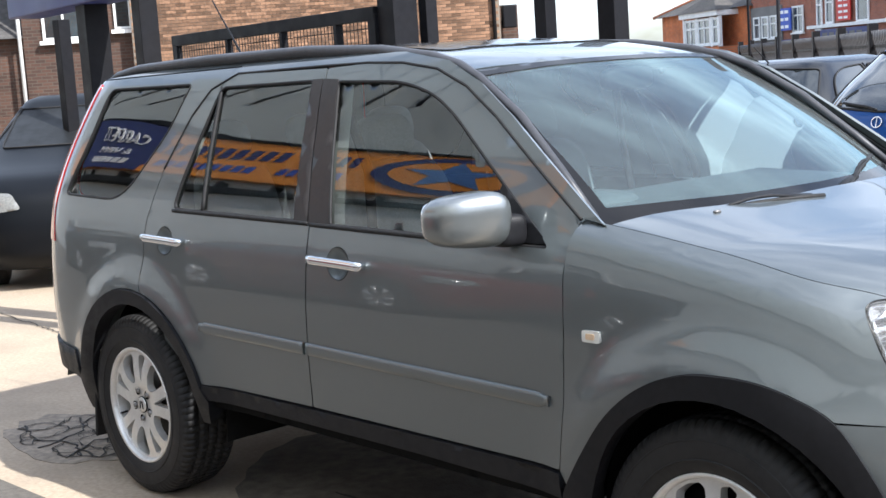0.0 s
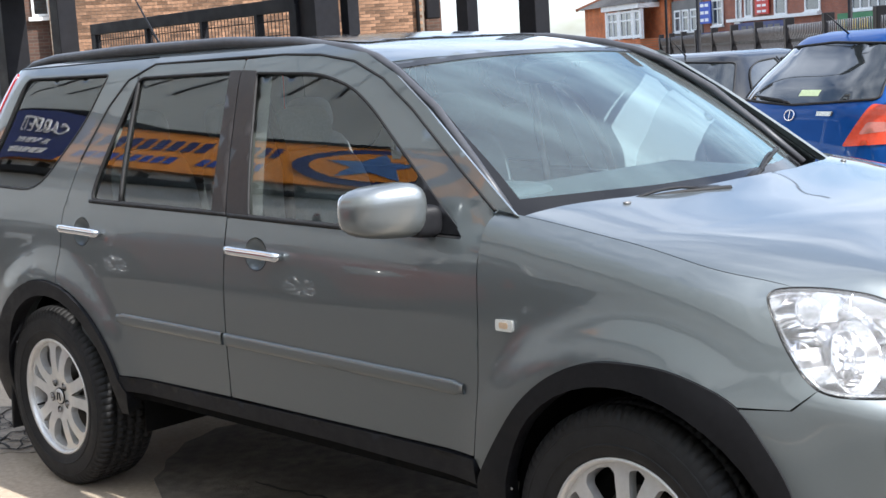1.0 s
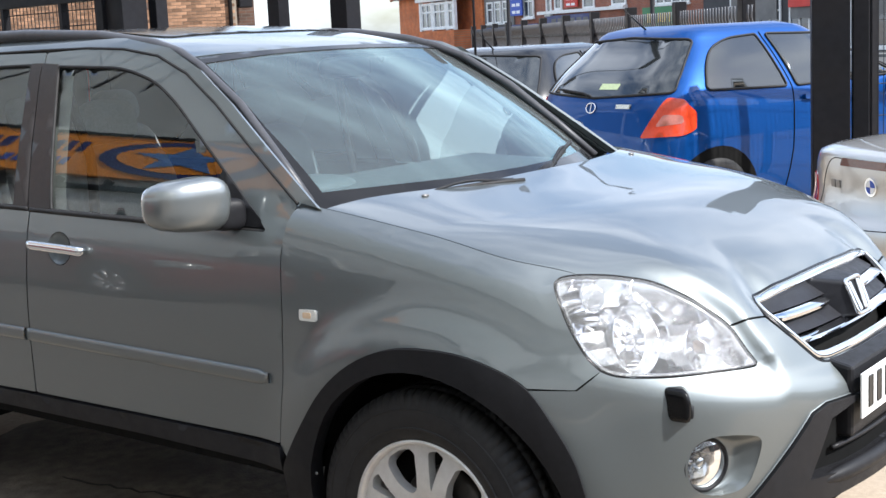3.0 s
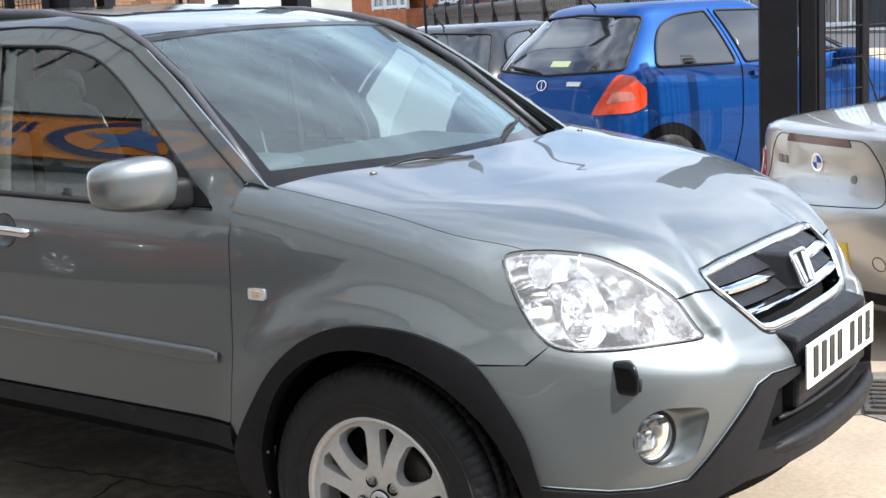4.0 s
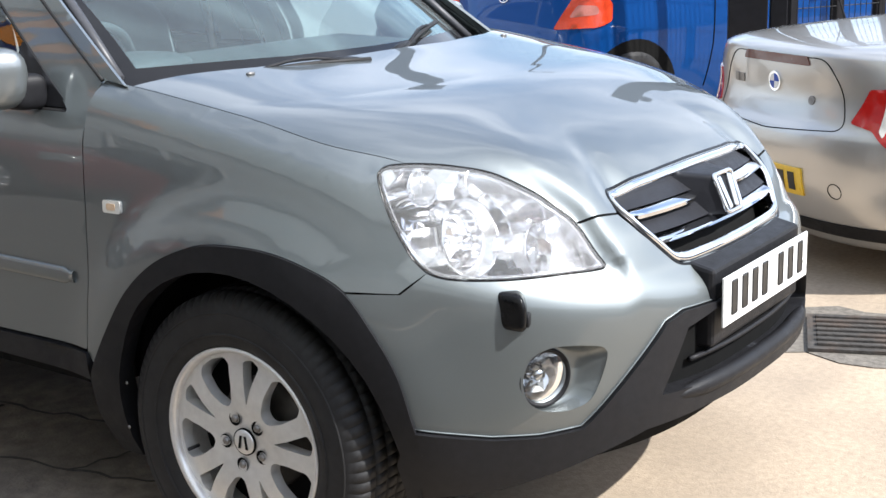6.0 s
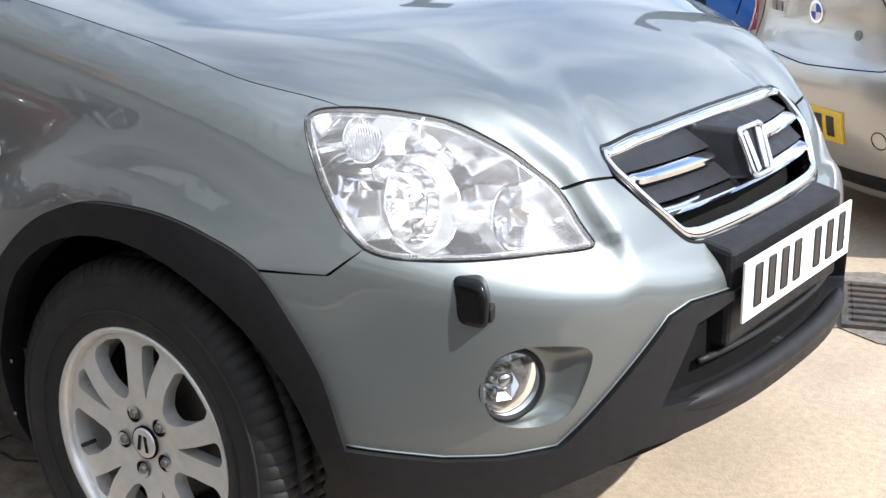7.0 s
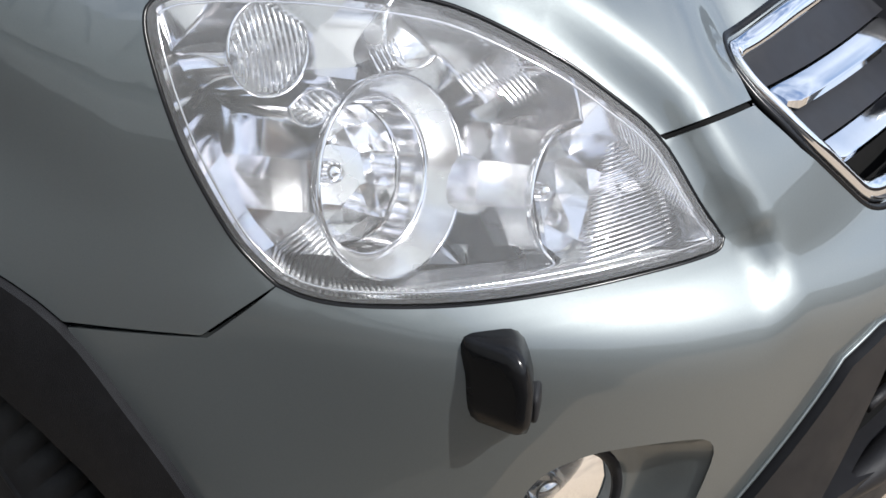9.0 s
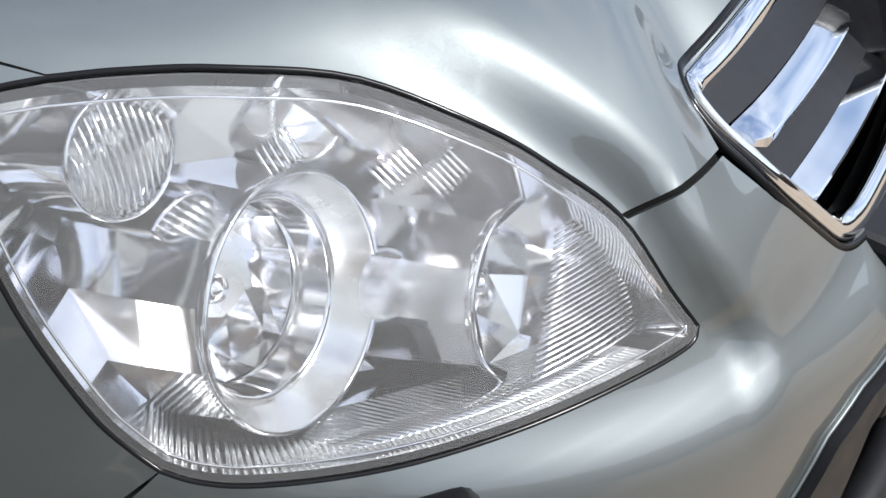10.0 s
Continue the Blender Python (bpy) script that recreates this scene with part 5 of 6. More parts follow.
RENDERED = material("grey_render", (.17, .165, .155), .85, 0, .1, 3, .002, 60, stain=(.10, .10, .095), stain_scale=.5, stain_amount=.6)
CREAM = material("pale_wall_cladding", (.62, .63, .60), .6, 0, .06, 2, stain=(.36, .36, .34), stain_scale=.7, stain_amount=.5)
SHEET = material("grey_ribbed_sheet", (.50, .53, .50), .5, .1, .08, 2, stain=(.38, .40, .38), stain_scale=.7, stain_amount=.6)
ORANGE = material("orange_sign_board", (.85, .30, .03), .5, 0, .05, 3, stain=(.7, .25, .03), stain_scale=1.2, stain_amount=.4)
NAVY = material("navy_sign_board", (.02, .03, .14), .45, 0, .08, 4)
SIGNRED = material("red_sign_board", (.5, .03, .02), .5, 0, .08, 4)
SIGNGREEN = material("green_sign_board", (.03, .17, .06), .5, 0, .08, 4)
SIGNBLUE = material("blue_sign_board", (.02, .07, .4), .5, 0, .08, 4)
SIGNSKY = material("light_blue_sign_paint", (.10, .22, .5), .5, 0, .05, 6)
GOLD = material("yellow_sign_paint", (.75, .55, .06), .5, 0, .05, 6)
IRON = material("rusty_cast_iron", (.06, .055, .05), .75, .3, .3, 40, .002, 80, stain=(.12, .075, .05), stain_scale=8, stain_amount=.5)
TAR = material("dark_patched_tar", (.14, .125, .105), .9, 0, .3, 40, .004, 60)


def brick_material(name, c1, c2, mortar):
    m = material(name, (1, 1, 1), .88, 0, .22, 1.4, stain=None)
    n, l = m.node_tree.nodes, m.node_tree.links
    b = n["Principled BSDF"]
    t, co, bp = n.new("ShaderNodeTexBrick"), n.new("ShaderNodeTexCoord"), n.new("ShaderNodeBump")
    t.inputs["Color1"].default_value, t.inputs["Color2"].default_value, t.inputs["Mortar"].default_value = (*c1, 1), (*c2, 1), (*mortar, 1)
    t.inputs["Scale"].default_value = 1
    t.inputs["Brick Width"].default_value, t.inputs["Row Height"].default_value, t.inputs["Mortar Size"].default_value = .235, .078, .009
    t.inputs["Bias"].default_value = -.1
    mp = n.new("ShaderNodeMapping")
    mp.inputs["Rotation"].default_value = (radians(90), 0, 0)
    l.new(co.outputs["Object"], mp.inputs["Vector"])
    l.new(mp.outputs["Vector"], t.inputs["Vector"])
    old = b.inputs["Base Color"].links[0].from_socket
    mx = n.new("ShaderNodeMixRGB")
    mx.blend_type, mx.inputs[0].default_value = "MULTIPLY", 1
    l.new(old, mx.inputs[1])
    l.new(t.outputs["Color"], mx.inputs[2])
    l.new(mx.outputs["Color"], b.inputs["Base Color"])
    bp.inputs["Distance"].default_value = .006
    bp.invert = True
    l.new(t.outputs["Fac"], bp.inputs["Height"])
    l.new(bp.outputs["Normal"], b.inputs["Normal"])
    return m


BRICK = brick_material("yellow_brown_brick", (.33, .17, .085), (.19, .095, .05), (.27, .215, .16))
# brown brick for walls turned from the sun, their shade put into the colour
BRICKSHADE = brick_material("shade_darkened_brick", (.09, .045, .03), (.05, .028, .02), (.085, .068, .055))
BRICKRED = brick_material("orange_red_brick", (.58, .165, .045), (.46, .115, .035), (.36, .18, .10))
BRICKOLD = brick_material("dull_red_brick", (.30, .095, .05), (.22, .07, .045), (.24, .17, .13))

# ---- ground ----
ground = tagged(obj("ground", [(-400, -400, 0), (400, -400, 0), (400, 400, 0), (-400, 400, 0)], [(0, 1, 2, 3)], CONCRETE, smooth=False), "worn pale concrete yard with stains", "ground", kind="structure")
ROW_A, ROW_ANG = Vector((-61.29, 78.53, 0)), radians(-29.9)


def on_line(a, ang):
    return Matrix.Translation(a) @ Matrix.Rotation(ang, 4, "Z")


road = obj("road", [(-60, -12, .004), (120, -12, .004), (120, -3, .004), (-60, -3, .004)], [(0, 1, 2, 3)], ASPHALT, smooth=False)
road.matrix_world = on_line(ROW_A, ROW_ANG)
tagged(road, "dark asphalt road past the yard", "road", kind="structure")
# darker ground out of view, added to dim reflections in doors and bumper
LANE = material("unseen_grey_ground", (.118, .106, .092), .9, 0, .2, 30, .003, 120, spec=.2, stain=(.07, .066, .062), stain_scale=.7, stain_amount=.6)
rng_lane = random.Random(8)
lane = obj("lane", [(-40, -8.5, .004), (40, -8.5, .004), *[(40 - 2 * k, -1.14 + rng_lane.uniform(-.05, .05), .004) for k in range(41)]], [tuple(range(43))], LANE, smooth=False)
tagged(lane, "unseen darker ground added to dim what the doors mirror", "road", kind="structure")
pave = box("pavement", (180, 3, .12), (30, -1.5, .06), RENDERED)
pave.matrix_world = on_line(ROW_A, ROW_ANG)
tagged(pave, "grey paved footway along the shops", "pavement", kind="structure")


def ragged(cx, cy, rx, ry, seed, n=26, rough=.22):
    rng = random.Random(seed)
    return [(cx + rx * math.cos(2 * math.pi * i / n) * (1 + rng.uniform(-rough, rough)), cy + ry * math.sin(2 * math.pi * i / n) * (1 + rng.uniform(-rough, rough))) for i in range(n)]


def flat(name, poly, z, mat, label, cat, h=.004):
    n = len(poly)
    v = [(x, y, z) for x, y in poly] + [(x, y, z - h) for x, y in poly]
    f = [tuple(range(n))] + [(i, i + n, (i + 1) % n + n, (i + 1) % n) for i in range(n)]
    return tagged(obj(name, v, f, mat, smooth=False), label, cat, kind="structure")


# darker ground below the grey car, with the car's shade put into the colour
UNDERSHADE = material("under_car_shade", (.16, .134, .108), .8, 0, .3, 18, .003, 90, stain=(.085, .074, .063), stain_scale=1.6, stain_amount=.7, spec=.2)
VIEWERSHADE = material("viewer_shade_black", (.024, .023, .023), .85, 0, .3, 40, .003, 140, spec=.2, stain=(.035, .033, .031), stain_scale=1.2, stain_amount=.6)
WORN = material("dirty_worn_concrete", (.27, .222, .172), .9, 0, .3, 30, .002, 90, stain=(.17, .14, .11), stain_scale=5, stain_amount=.7)
CRACK = material("dark_crack_dirt", (.035, .031, .027), .95, 0, .3, 60)
flat("oil_stained_patch", ragged(1.35, .02, 1.5, .98, 12, 60, .035), .004, UNDERSHADE, "darker ground under the parked car with its shade painted in", "patch")
# unseen patch: the viewer's shade as black ground, mirrored in bumper and wing
flat("tarmac_patch", ragged(4.9, -2.6, 2.1, 1.5, 21, 40, .06), .008, VIEWERSHADE, "unseen dark patch standing for the viewer's shade on the ground", "patch")
flat("repair_patch", ragged(3.32, 1.62, .48, .34, 9, rough=.15), .004, TAR, "dark broken tarmac round a drain", "patch")
rng = random.Random(3)
crack_lines = [[(-1.38, -.72), (-1.1, -.80), (-.9, -.72), (-.62, -.78)], [(-1.3, -.5), (-1.05, -.6), (-.95, -.85)], [(-.8, -.45), (-.85, -.65), (-.7, -.86)], [(-9, 1.0), (-4, .55), (-1.6, .30)], [(.4, -.85), (1.2, -.72), (2.0, -.60), (2.5, -.3)], [(.6, -.45), (1.4, -.36), (2.3, -.28)], [(1.2, -.72), (1.15, -.4)], [(1.75, -.64), (1.85, -.33)], [(3.0, 1.25), (2.7, .9), (2.9, .4)], [(3.7, 1.3), (4.2, 1.0), (5.2, 1.2)]]
for ln in crack_lines:
    pts = resample(ln, .05, False)
    pts = pts + np.array([[rng.uniform(-.014, .014), rng.uniform(-.014, .014)] for _ in pts])
    t = np.gradient(pts, axis=0)
    nn = np.stack([-t[:, 1], t[:, 0]], -1) / (np.linalg.norm(t, axis=1)[:, None] + 1e-9)
    w = np.array([rng.uniform(.002, .006) for _ in pts])[:, None]
    flat("ground_crack", [tuple(p) for p in np.concatenate([pts + nn * w, (pts - nn * w)[::-1]])], .0085, CRACK, "thin dark crack in the concrete", "crack", .002)
pts = []
while len(pts) < 46:
    p = Vector((rng.uniform(-1, 1), rng.uniform(-1, 1)))
    q = Vector((-.98 + .46 * p.x, -.62 + .28 * p.y))
    if p.length < 1 and all((q - o).length > .07 for o in pts):
        pts.append(q)
v, f = [], []
for p in pts:
    for q in sorted(pts, key=lambda o: (o - p).length)[1:4]:
        d = (q - p).normalized()
        side = Vector((-d.y, d.x))
        bend = (p + q) / 2 + side * rng.uniform(-.02, .02)
        w = rng.uniform(.0012, .0042)
        for a_, b_ in ((p, bend), (bend, q)):
            k = len(v)
            v += [(*(a_ + side * w), .007), (*(b_ + side * w), .007), (*(b_ - side * w), .007), (*(a_ - side * w), .007)]
            f.append((k + 3, k + 2, k + 1, k))
flat("worn_patch", ragged(-.98, -.62, .50, .31, 31, 30, .12), .003, WORN, "darker worn patch of cracked concrete", "patch")
tagged(obj("cracked_ground", v, f, CRACK, smooth=False), "net of dark cracks in the concrete", "crack", kind="structure")
drain = thing("drain_grate", "cast iron drain grate set in broken tarmac", "drain", (3.28, 1.62, .005), 20)
box("grate_frame", (.46, .42, .012), (0, 0, .006), IRON, drain)
for k in range(7):
    box("grate_bar", (.40, .026, .014), (0, -.165 + .055 * k, .016), IRON, drain, bevel=.003)


# ---- parked cars ----
class Hull:
    """A car body as rings: at each height a rounded outline between tail and nose. x ahead from the tail, y to its left."""

    def __init__(self, zs, tails, noses, halves, px=9.0, py=4.0):
        self.z0, self.z1, self.px, self.py = zs[0], zs[-1], px, py
        self.tail, self.nose, self.half = curve(zs, tails), curve(zs, noses), curve(zs, halves)

    def mesh(self, n=96, rows=44):
        v, f = [], []
        for z in np.linspace(self.z0, self.z1, rows):
            b, e, w = float(self.tail(z)), float(self.nose(z)), float(self.half(z))
            c, a = (b + e) / 2, (e - b) / 2
            for k in range(n):
                t = 2 * math.pi * k / n
                cs, sn = math.cos(t), math.sin(t)
                x, y = c + a * abs(cs) ** (2 / self.px) * (1 if cs > 0 else -1), w * abs(sn) ** (2 / self.py) * (1 if sn > 0 else -1)
                v.append((x, y, z))
        for r in range(rows - 1):
            f += [(r * n + k, r * n + (k + 1) % n, (r + 1) * n + (k + 1) % n, (r + 1) * n + k) for k in range(n)]
        f += [tuple((rows - 1) * n + k for k in range(n)), tuple(range(n))[::-1]]
        return v, f

    def side(self, x, z):
        x, z = np.asarray(x, float), np.asarray(z, float)
        b, e, w = self.tail(z), self.nose(z), self.half(z)
        q = np.clip(np.abs((x - (b + e) / 2) / ((e - b) / 2)), 0, .9999)
        return np.stack([x, -w * (1 - q ** self.px) ** (1 / self.py), z], -1)

    def rear(self, y, z):
        y, z = np.asarray(y, float), np.asarray(z, float)
        b, e, w = self.tail(z), self.nose(z), self.half(z)
        q = np.clip(np.abs(y / w), 0, .9999)
        return np.stack([(b + e) / 2 - (e - b) / 2 * (1 - q ** self.py) ** (1 / self.px), y, z], -1)

    def front(self, y, z):
        y, z = np.asarray(y, float), np.asarray(z, float)
        b, e, w = self.tail(z), self.nose(z), self.half(z)
        q = np.clip(np.abs(y / w), 0, .9999)
        return np.stack([(b + e) / 2 + (e - b) / 2 * (1 - q ** self.py) ** (1 / self.px), y, z], -1)


def parked_wheel(car, x, y, r, mat=None):
    sd = -1 if y < 0 else 1
    h = new("wheel")
    h.parent = car
    v, f = lathe_data([(r * .62, -.09), (r * .75, -.10), (r * .93, -.095), (r, -.07), (r, .07), (r * .9, .09), (r * .6, .08)], 40)
    obj("tyre", v * (1, -sd, 1) + (x, y, r), f if sd < 0 else [q[::-1] for q in f], RUBBER, h)
    v, f = lathe_data([(0, -.075), (r * .14, -.078), (r * .2, -.07), (r * .55, -.085), (r * .62, -.095), (r * .63, -.06)], 40)
    obj("rim", v * (1, -sd, 1) + (x, y, r), f if sd < 0 else [q[::-1] for q in f], mat or ALLOY, h)
    for k in range(7):
        a = 2 * math.pi * k / 7
        bv, bf = tube_data([(r * .2 * math.cos(a), -.082, r * .2 * math.sin(a)), (r * .58 * math.cos(a), -.094, r * .58 * math.sin(a))], r * .07, 6)
        obj("spoke", bv * (1, -sd, 1) + (x, y, r), bf, mat or ALLOY, h)


def arch_patch(car, hull, x, r, z=None):
    poly = [(x + r * math.cos(radians(a)), (z or r * .86) + r * math.sin(radians(a))) for a in range(-25, 206, 11)]
    patch("wheel_arch", poly, hull.side, DARK, car, both=True, lift=.003, fold=0, step=.06, out=(2, 0, .6))


def glaze(name, hull, poly, where, car, both=False, mat=None, seal=True, lift=.004):
    patch(name, poly, where, mat or CARGLASS, car, both=both, lift=lift, fold=.006, step=.06, out=(2, 0, .7))
    if seal:
        tube("seal", along(where, poly, .03, lift + .003, out=(2, 0, .7)), .009, RUBBER, car, closed=True, both=both, n=5)


def hatchback(name, label, at, turn, paint, group="parked cars in the yard", pane=None):
    car = thing(name, label, "car", at, turn, group)
    hull = Hull([.17, .30, .50, .70, .88, 1.0, 1.08, 1.2, 1.33, 1.42, 1.465, 1.5, 1.525],
                [.10, .02, .0, .02, .05, .08, .13, .235, .385, .475, .515, .58, .72],
                [3.60, 3.72, 3.75, 3.72, 3.55, 3.05, 2.80, 2.48, 2.15, 1.96, 1.88, 1.80, 1.66],
                [.78, .82, .845, .847, .838, .822, .79, .722, .635, .565, .535, .49, .39])
    v, f = hull.mesh()
    obj("body", v, f, paint, car, "painted car body")
    glaze("quarter_window", hull, rounded([(.46, 1.065), (.54, 1.23), (.66, 1.35), (.86, 1.415), (1.18, 1.435), (1.25, 1.05)], [.05, .10, .12, .12, .03, .03]), hull.side, car, True, pane)
    glaze("door_window", hull, rounded([(1.35, 1.05), (1.28, 1.435), (1.86, 1.42), (2.52, 1.08)], .03), hull.side, car, True, pane)
    glaze("rear_window", hull, rounded([(-.70, 1.06), (-.65, 1.20), (-.53, 1.42), (0, 1.445), (.53, 1.42), (.65, 1.20), (.70, 1.06), (0, 1.025)], .04), hull.rear, car, mat=pane)
    glaze("windscreen", hull, rounded([(-.66, 1.10), (-.55, 1.41), (.55, 1.41), (.66, 1.10)], .04), hull.front, car, mat=pane)
    lamp = [(-.53, .752), (-.65, .98), (-.68, 1.03), (-.755, 1.015), (-.793, .93), (-.800, .80), (-.77, .765)]
    patch("tail_lamp", rounded(lamp, .02), hull.rear, TAILRED, car, "red tail lamp", both=True, lift=.010, fold=.016, step=.03, out=(2, 0, .7))
    patch("lamp_window", rounded([(-.63, .83), (-.67, .915), (-.755, .91), (-.765, .85)], .02), hull.rear, LAMPPINK, car, both=True, lift=.0125, fold=.003, step=.03, out=(2, 0, .7))
    patch("tailgate_seam", [(-.62, .60), (-.615, .63), (.615, .63), (.62, .60)], hull.rear, DARK, car, lift=.002, fold=0, out=(2, 0, .7))
    patch("rear_bumper_trim", rounded([(-.76, .30), (-.76, .36), (.76, .36), (.76, .30)], .02), hull.rear, CLAD, car, lift=.006, fold=.006, step=.05, out=(2, 0, .7))
    patch("number_plate", [(-.26, .44), (-.26, .55), (.26, .55), (.26, .44)], hull.rear, YELLOW, car, "yellow rear plate", lift=.008, fold=.008, out=(2, 0, .7))
    for x in (1.25,):
        tube("door_seam", along(hull.side, [(x - .02, 1.45), (x + .05, 1.05), (x + .02, .6), (x - .05, .3)], .05, .001, False, (2, 0, .7)), .005, DARK, car, both=True, n=5)
    patch("door_handle", rounded([(1.39, .945), (1.39, .980), (1.57, .980), (1.57, .945)], .012), hull.side, paint, car, both=True, lift=.03, fold=.03, out=(2, 0, .7))
    ring = [(-.0 + .052 * math.cos(radians(a)), .955 + .036 * math.sin(radians(a))) for a in range(0, 360, 20)]
    tube("badge", along(hull.rear, ring, .01, .008, out=(2, 0, .7)), .005, CHROME, car, "chrome oval badge", closed=True, n=6)
    tube("badge_bar", along(hull.rear, [(0, .99), (0, .92)], .01, .008, False, (2, 0, .7)), .004, CHROME, car, n=6)
    patch("model_mark", [(-.27, .955), (-.27, .985), (-.42, .985), (-.42, .955)], hull.rear, CHROME, car, lift=.005, fold=.004, out=(2, 0, .7))
    patch("window_sticker", [(-.02, 1.085), (-.02, 1.125), (-.22, 1.125), (-.22, 1.085)], hull.rear, STICKER, car, "pale green paper sticker", lift=.006, fold=.001, out=(2, 0, .7))
    w = along(hull.rear, [(.02, 1.03), (.12, 1.05), (.42, 1.075)], .05, .02, False, (2, 0, .7))
    tube("rear_wiper", w, .010, CLAD, car, n=6)
    tube("aerial", [(.62, 0, 1.50), (.40, 0, 1.66)], [.008, .003], CLAD, car, n=6)
    for x in (.53, 3.0):
        arch_patch(car, hull, x, .385, .29)
        for y in (-.755, .755):
            parked_wheel(car, x, y, .30)
    for sd in (-1, 1):
        v, f = superbox(np.array((2.42, sd * .90, 1.03)), np.array((.06, .10, .07)), 3.4)
        obj("wing_mirror", v, f, paint, car)
    patch("headlamp", rounded([(-.80, .62), (-.78, .80), (-.52, .78), (-.45, .66)], .03), hull.front, HEADLENS, car, both=True, lift=.006, fold=.01, out=(2, 0, .7))
    return car


SMOKED = material("smoked_dusty_glass", (.014, .015, .016), .45, 0, .1, 20, spec=.15)
HEADLENS = material("dull_lamp_lens", (.22, .22, .21), .15, .2, .2, 60, coat=.6)
TAILRED = material("orange_red_lens", (.55, .05, .015), .15, 0, .08, 60, coat=.4)
LAMPPINK = material("pale_lamp_window", (.45, .16, .13), .15, 0, .08, 80, coat=.5)
STICKER = material("pale_green_paper", (.5, .58, .33), .7, 0, .1, 60)
hatchback("blue_hatchback", "bright blue three-door hatchback parked at the fence", (-.44, 5.12, 0), 70, BLUE)
black_car = hatchback("black_hatchback", "glossy black hatchback parked beside a blue one", (-2.38, 6.19, 0), 90, BLACKPAINT)
black_car.scale = (1, 1, .925)
pale_car = hatchback("pale_hatchback", "pale blue hatchback parked behind the grey car", (-3.1, 4.6, 0), -48, PALE)
hatchback("slate_hatchback", "dark slate hatchback by the gate", (-8.4, 3.43, 0), -30, DARKBLUE, pane=SMOKED)
hatchback("red_hatchback", "red hatchback parked in front of the shop", (-6.0, -5.4, 0), 0, REDPAINT, "parked cars in the row opposite")
hatchback("dark_hatchback", "dark slate hatchback parked in a row opposite", (-10.4, -5.1, 0), 0, DARKBLUE, "parked cars in the row opposite")
hatchback("dark_hatchback", "dark slate hatchback parked in a row opposite", (-1.5, -5.9, 0), 0, DARKBLUE, "parked cars in the row opposite")
hatchback("dark_hatchback", "dark blue-black hatchback parked in front of the shop", (-13.6, -6.2, 0), 0, DARKBLUE)
hatchback("black_town_car", "black hatchback parked in front of the shop", (-3.8, -6.9, 0), 0, BLACKPAINT)


def roadster(at, turn):
    car = thing("silver_roadster", "silver two-seat roadster parked with its boot showing", "car", at, turn)
    hull = Hull([.16, .28, .42, .54, .60, .66, .76, .86, .915, .945, .975, 1.0, 1.02],
                [.16, .06, .01, .0, .005, .035, .055, .05, .05, .11, .35, .62, .90],
                [4.0, 4.05, 4.08, 4.08, 4.05, 3.95, 3.7, 3.2, 2.6, 2.3, 2.0, 1.8, 1.6],
                [.78, .84, .875, .888, .888, .885, .87, .815, .73, .64, .52, .40, .26], 6.0, 3.0)
    v, f = hull.mesh(112, 60)
    obj("body", v, f, ZSILVER, car, "silver painted body")
    o = dict(out=(2, 0, .6))
    loop = rounded([(-.44, .635), (-.40, .80), (-.32, .90), (.32, .90), (.40, .80), (.44, .635), (0, .605)], .05)
    tube("boot_seam", along(hull.rear, loop, .03, .0, out=(2, 0, .6)), .0025, DARK, car, closed=True, n=5)
    patch("brake_strip", rounded([(-.235, .868), (-.215, .905), (.215, .905), (.235, .868)], .012), hull.rear, BROWNLENS, car, "dark red brake light strip", lift=.004, fold=.008, step=.03, **o)
    for sd in (-1, 1):
        for nm, pts, mt in (("tail_lamp", [(.46, .668), (.52, .80), (.66, .81), (.72, .72), (.715, .60), (.63, .575), (.55, .645)], RED), ("reverse_lamp", [(.573, .645), (.580, .80), (.600, .80), (.596, .62)], CLEARLENS), ("turn_lamp", [(.635, .64), (.645, .715), (.69, .71), (.685, .645)], AMBER)):
            patch(nm, rounded([(sd * a, z) for a, z in pts], .012), hull.rear, mt, car, lift=.006 if nm == "tail_lamp" else .0085, fold=.01, step=.02, **o)
    ring = [(.041 * math.cos(radians(a)), .79 + .041 * math.sin(radians(a))) for a in range(0, 360, 18)]
    patch("badge", ring, hull.rear, CHROME, car, "round blue and white badge", lift=.006, fold=.006, **o)
    for q in range(4):
        arcp = [(.0, .79)] + [(.031 * math.cos(radians(a)), .79 + .031 * math.sin(radians(a))) for a in range(90 * q, 90 * q + 91, 15)]
        patch("badge_quarter", arcp, hull.rear, SIGNBLUE if q % 2 else CARD, car, lift=.0075, fold=.001, step=.02, **o)
    key = [(-.245 + .018 * math.cos(radians(a)), .735 + .018 * math.sin(radians(a))) for a in range(0, 360, 24)]
    patch("boot_lock", key, hull.rear, STEEL, car, lift=.004, fold=.004, **o)
    for k, y in enumerate((.24, .285)):
        patch("model_mark", [(y, .765), (y, .80), (y + .035, .80), (y + .035, .765)], hull.rear, STEEL, car, lift=.004, fold=.004, **o)
    patch("number_plate", [(-.26, .36), (-.26, .47), (.26, .47), (.26, .36)], hull.rear, YELLOW, car, "yellow rear number plate", lift=.008, fold=.008, **o)
    for k in range(7):
        y = -.2 + .067 * k
        patch("plate_mark", [(y - .02, .38), (y - .02, .45), (y + .02, .45), (y + .02, .38)], hull.rear, INK, car, lift=.0105, fold=.002, **o)
    patch("bumper_shadow_trim", rounded([(-.70, .20), (-.70, .26), (.70, .26), (.70, .20)], .02), hull.rear, CLAD, car, lift=.004, fold=.004, step=.05, **o)
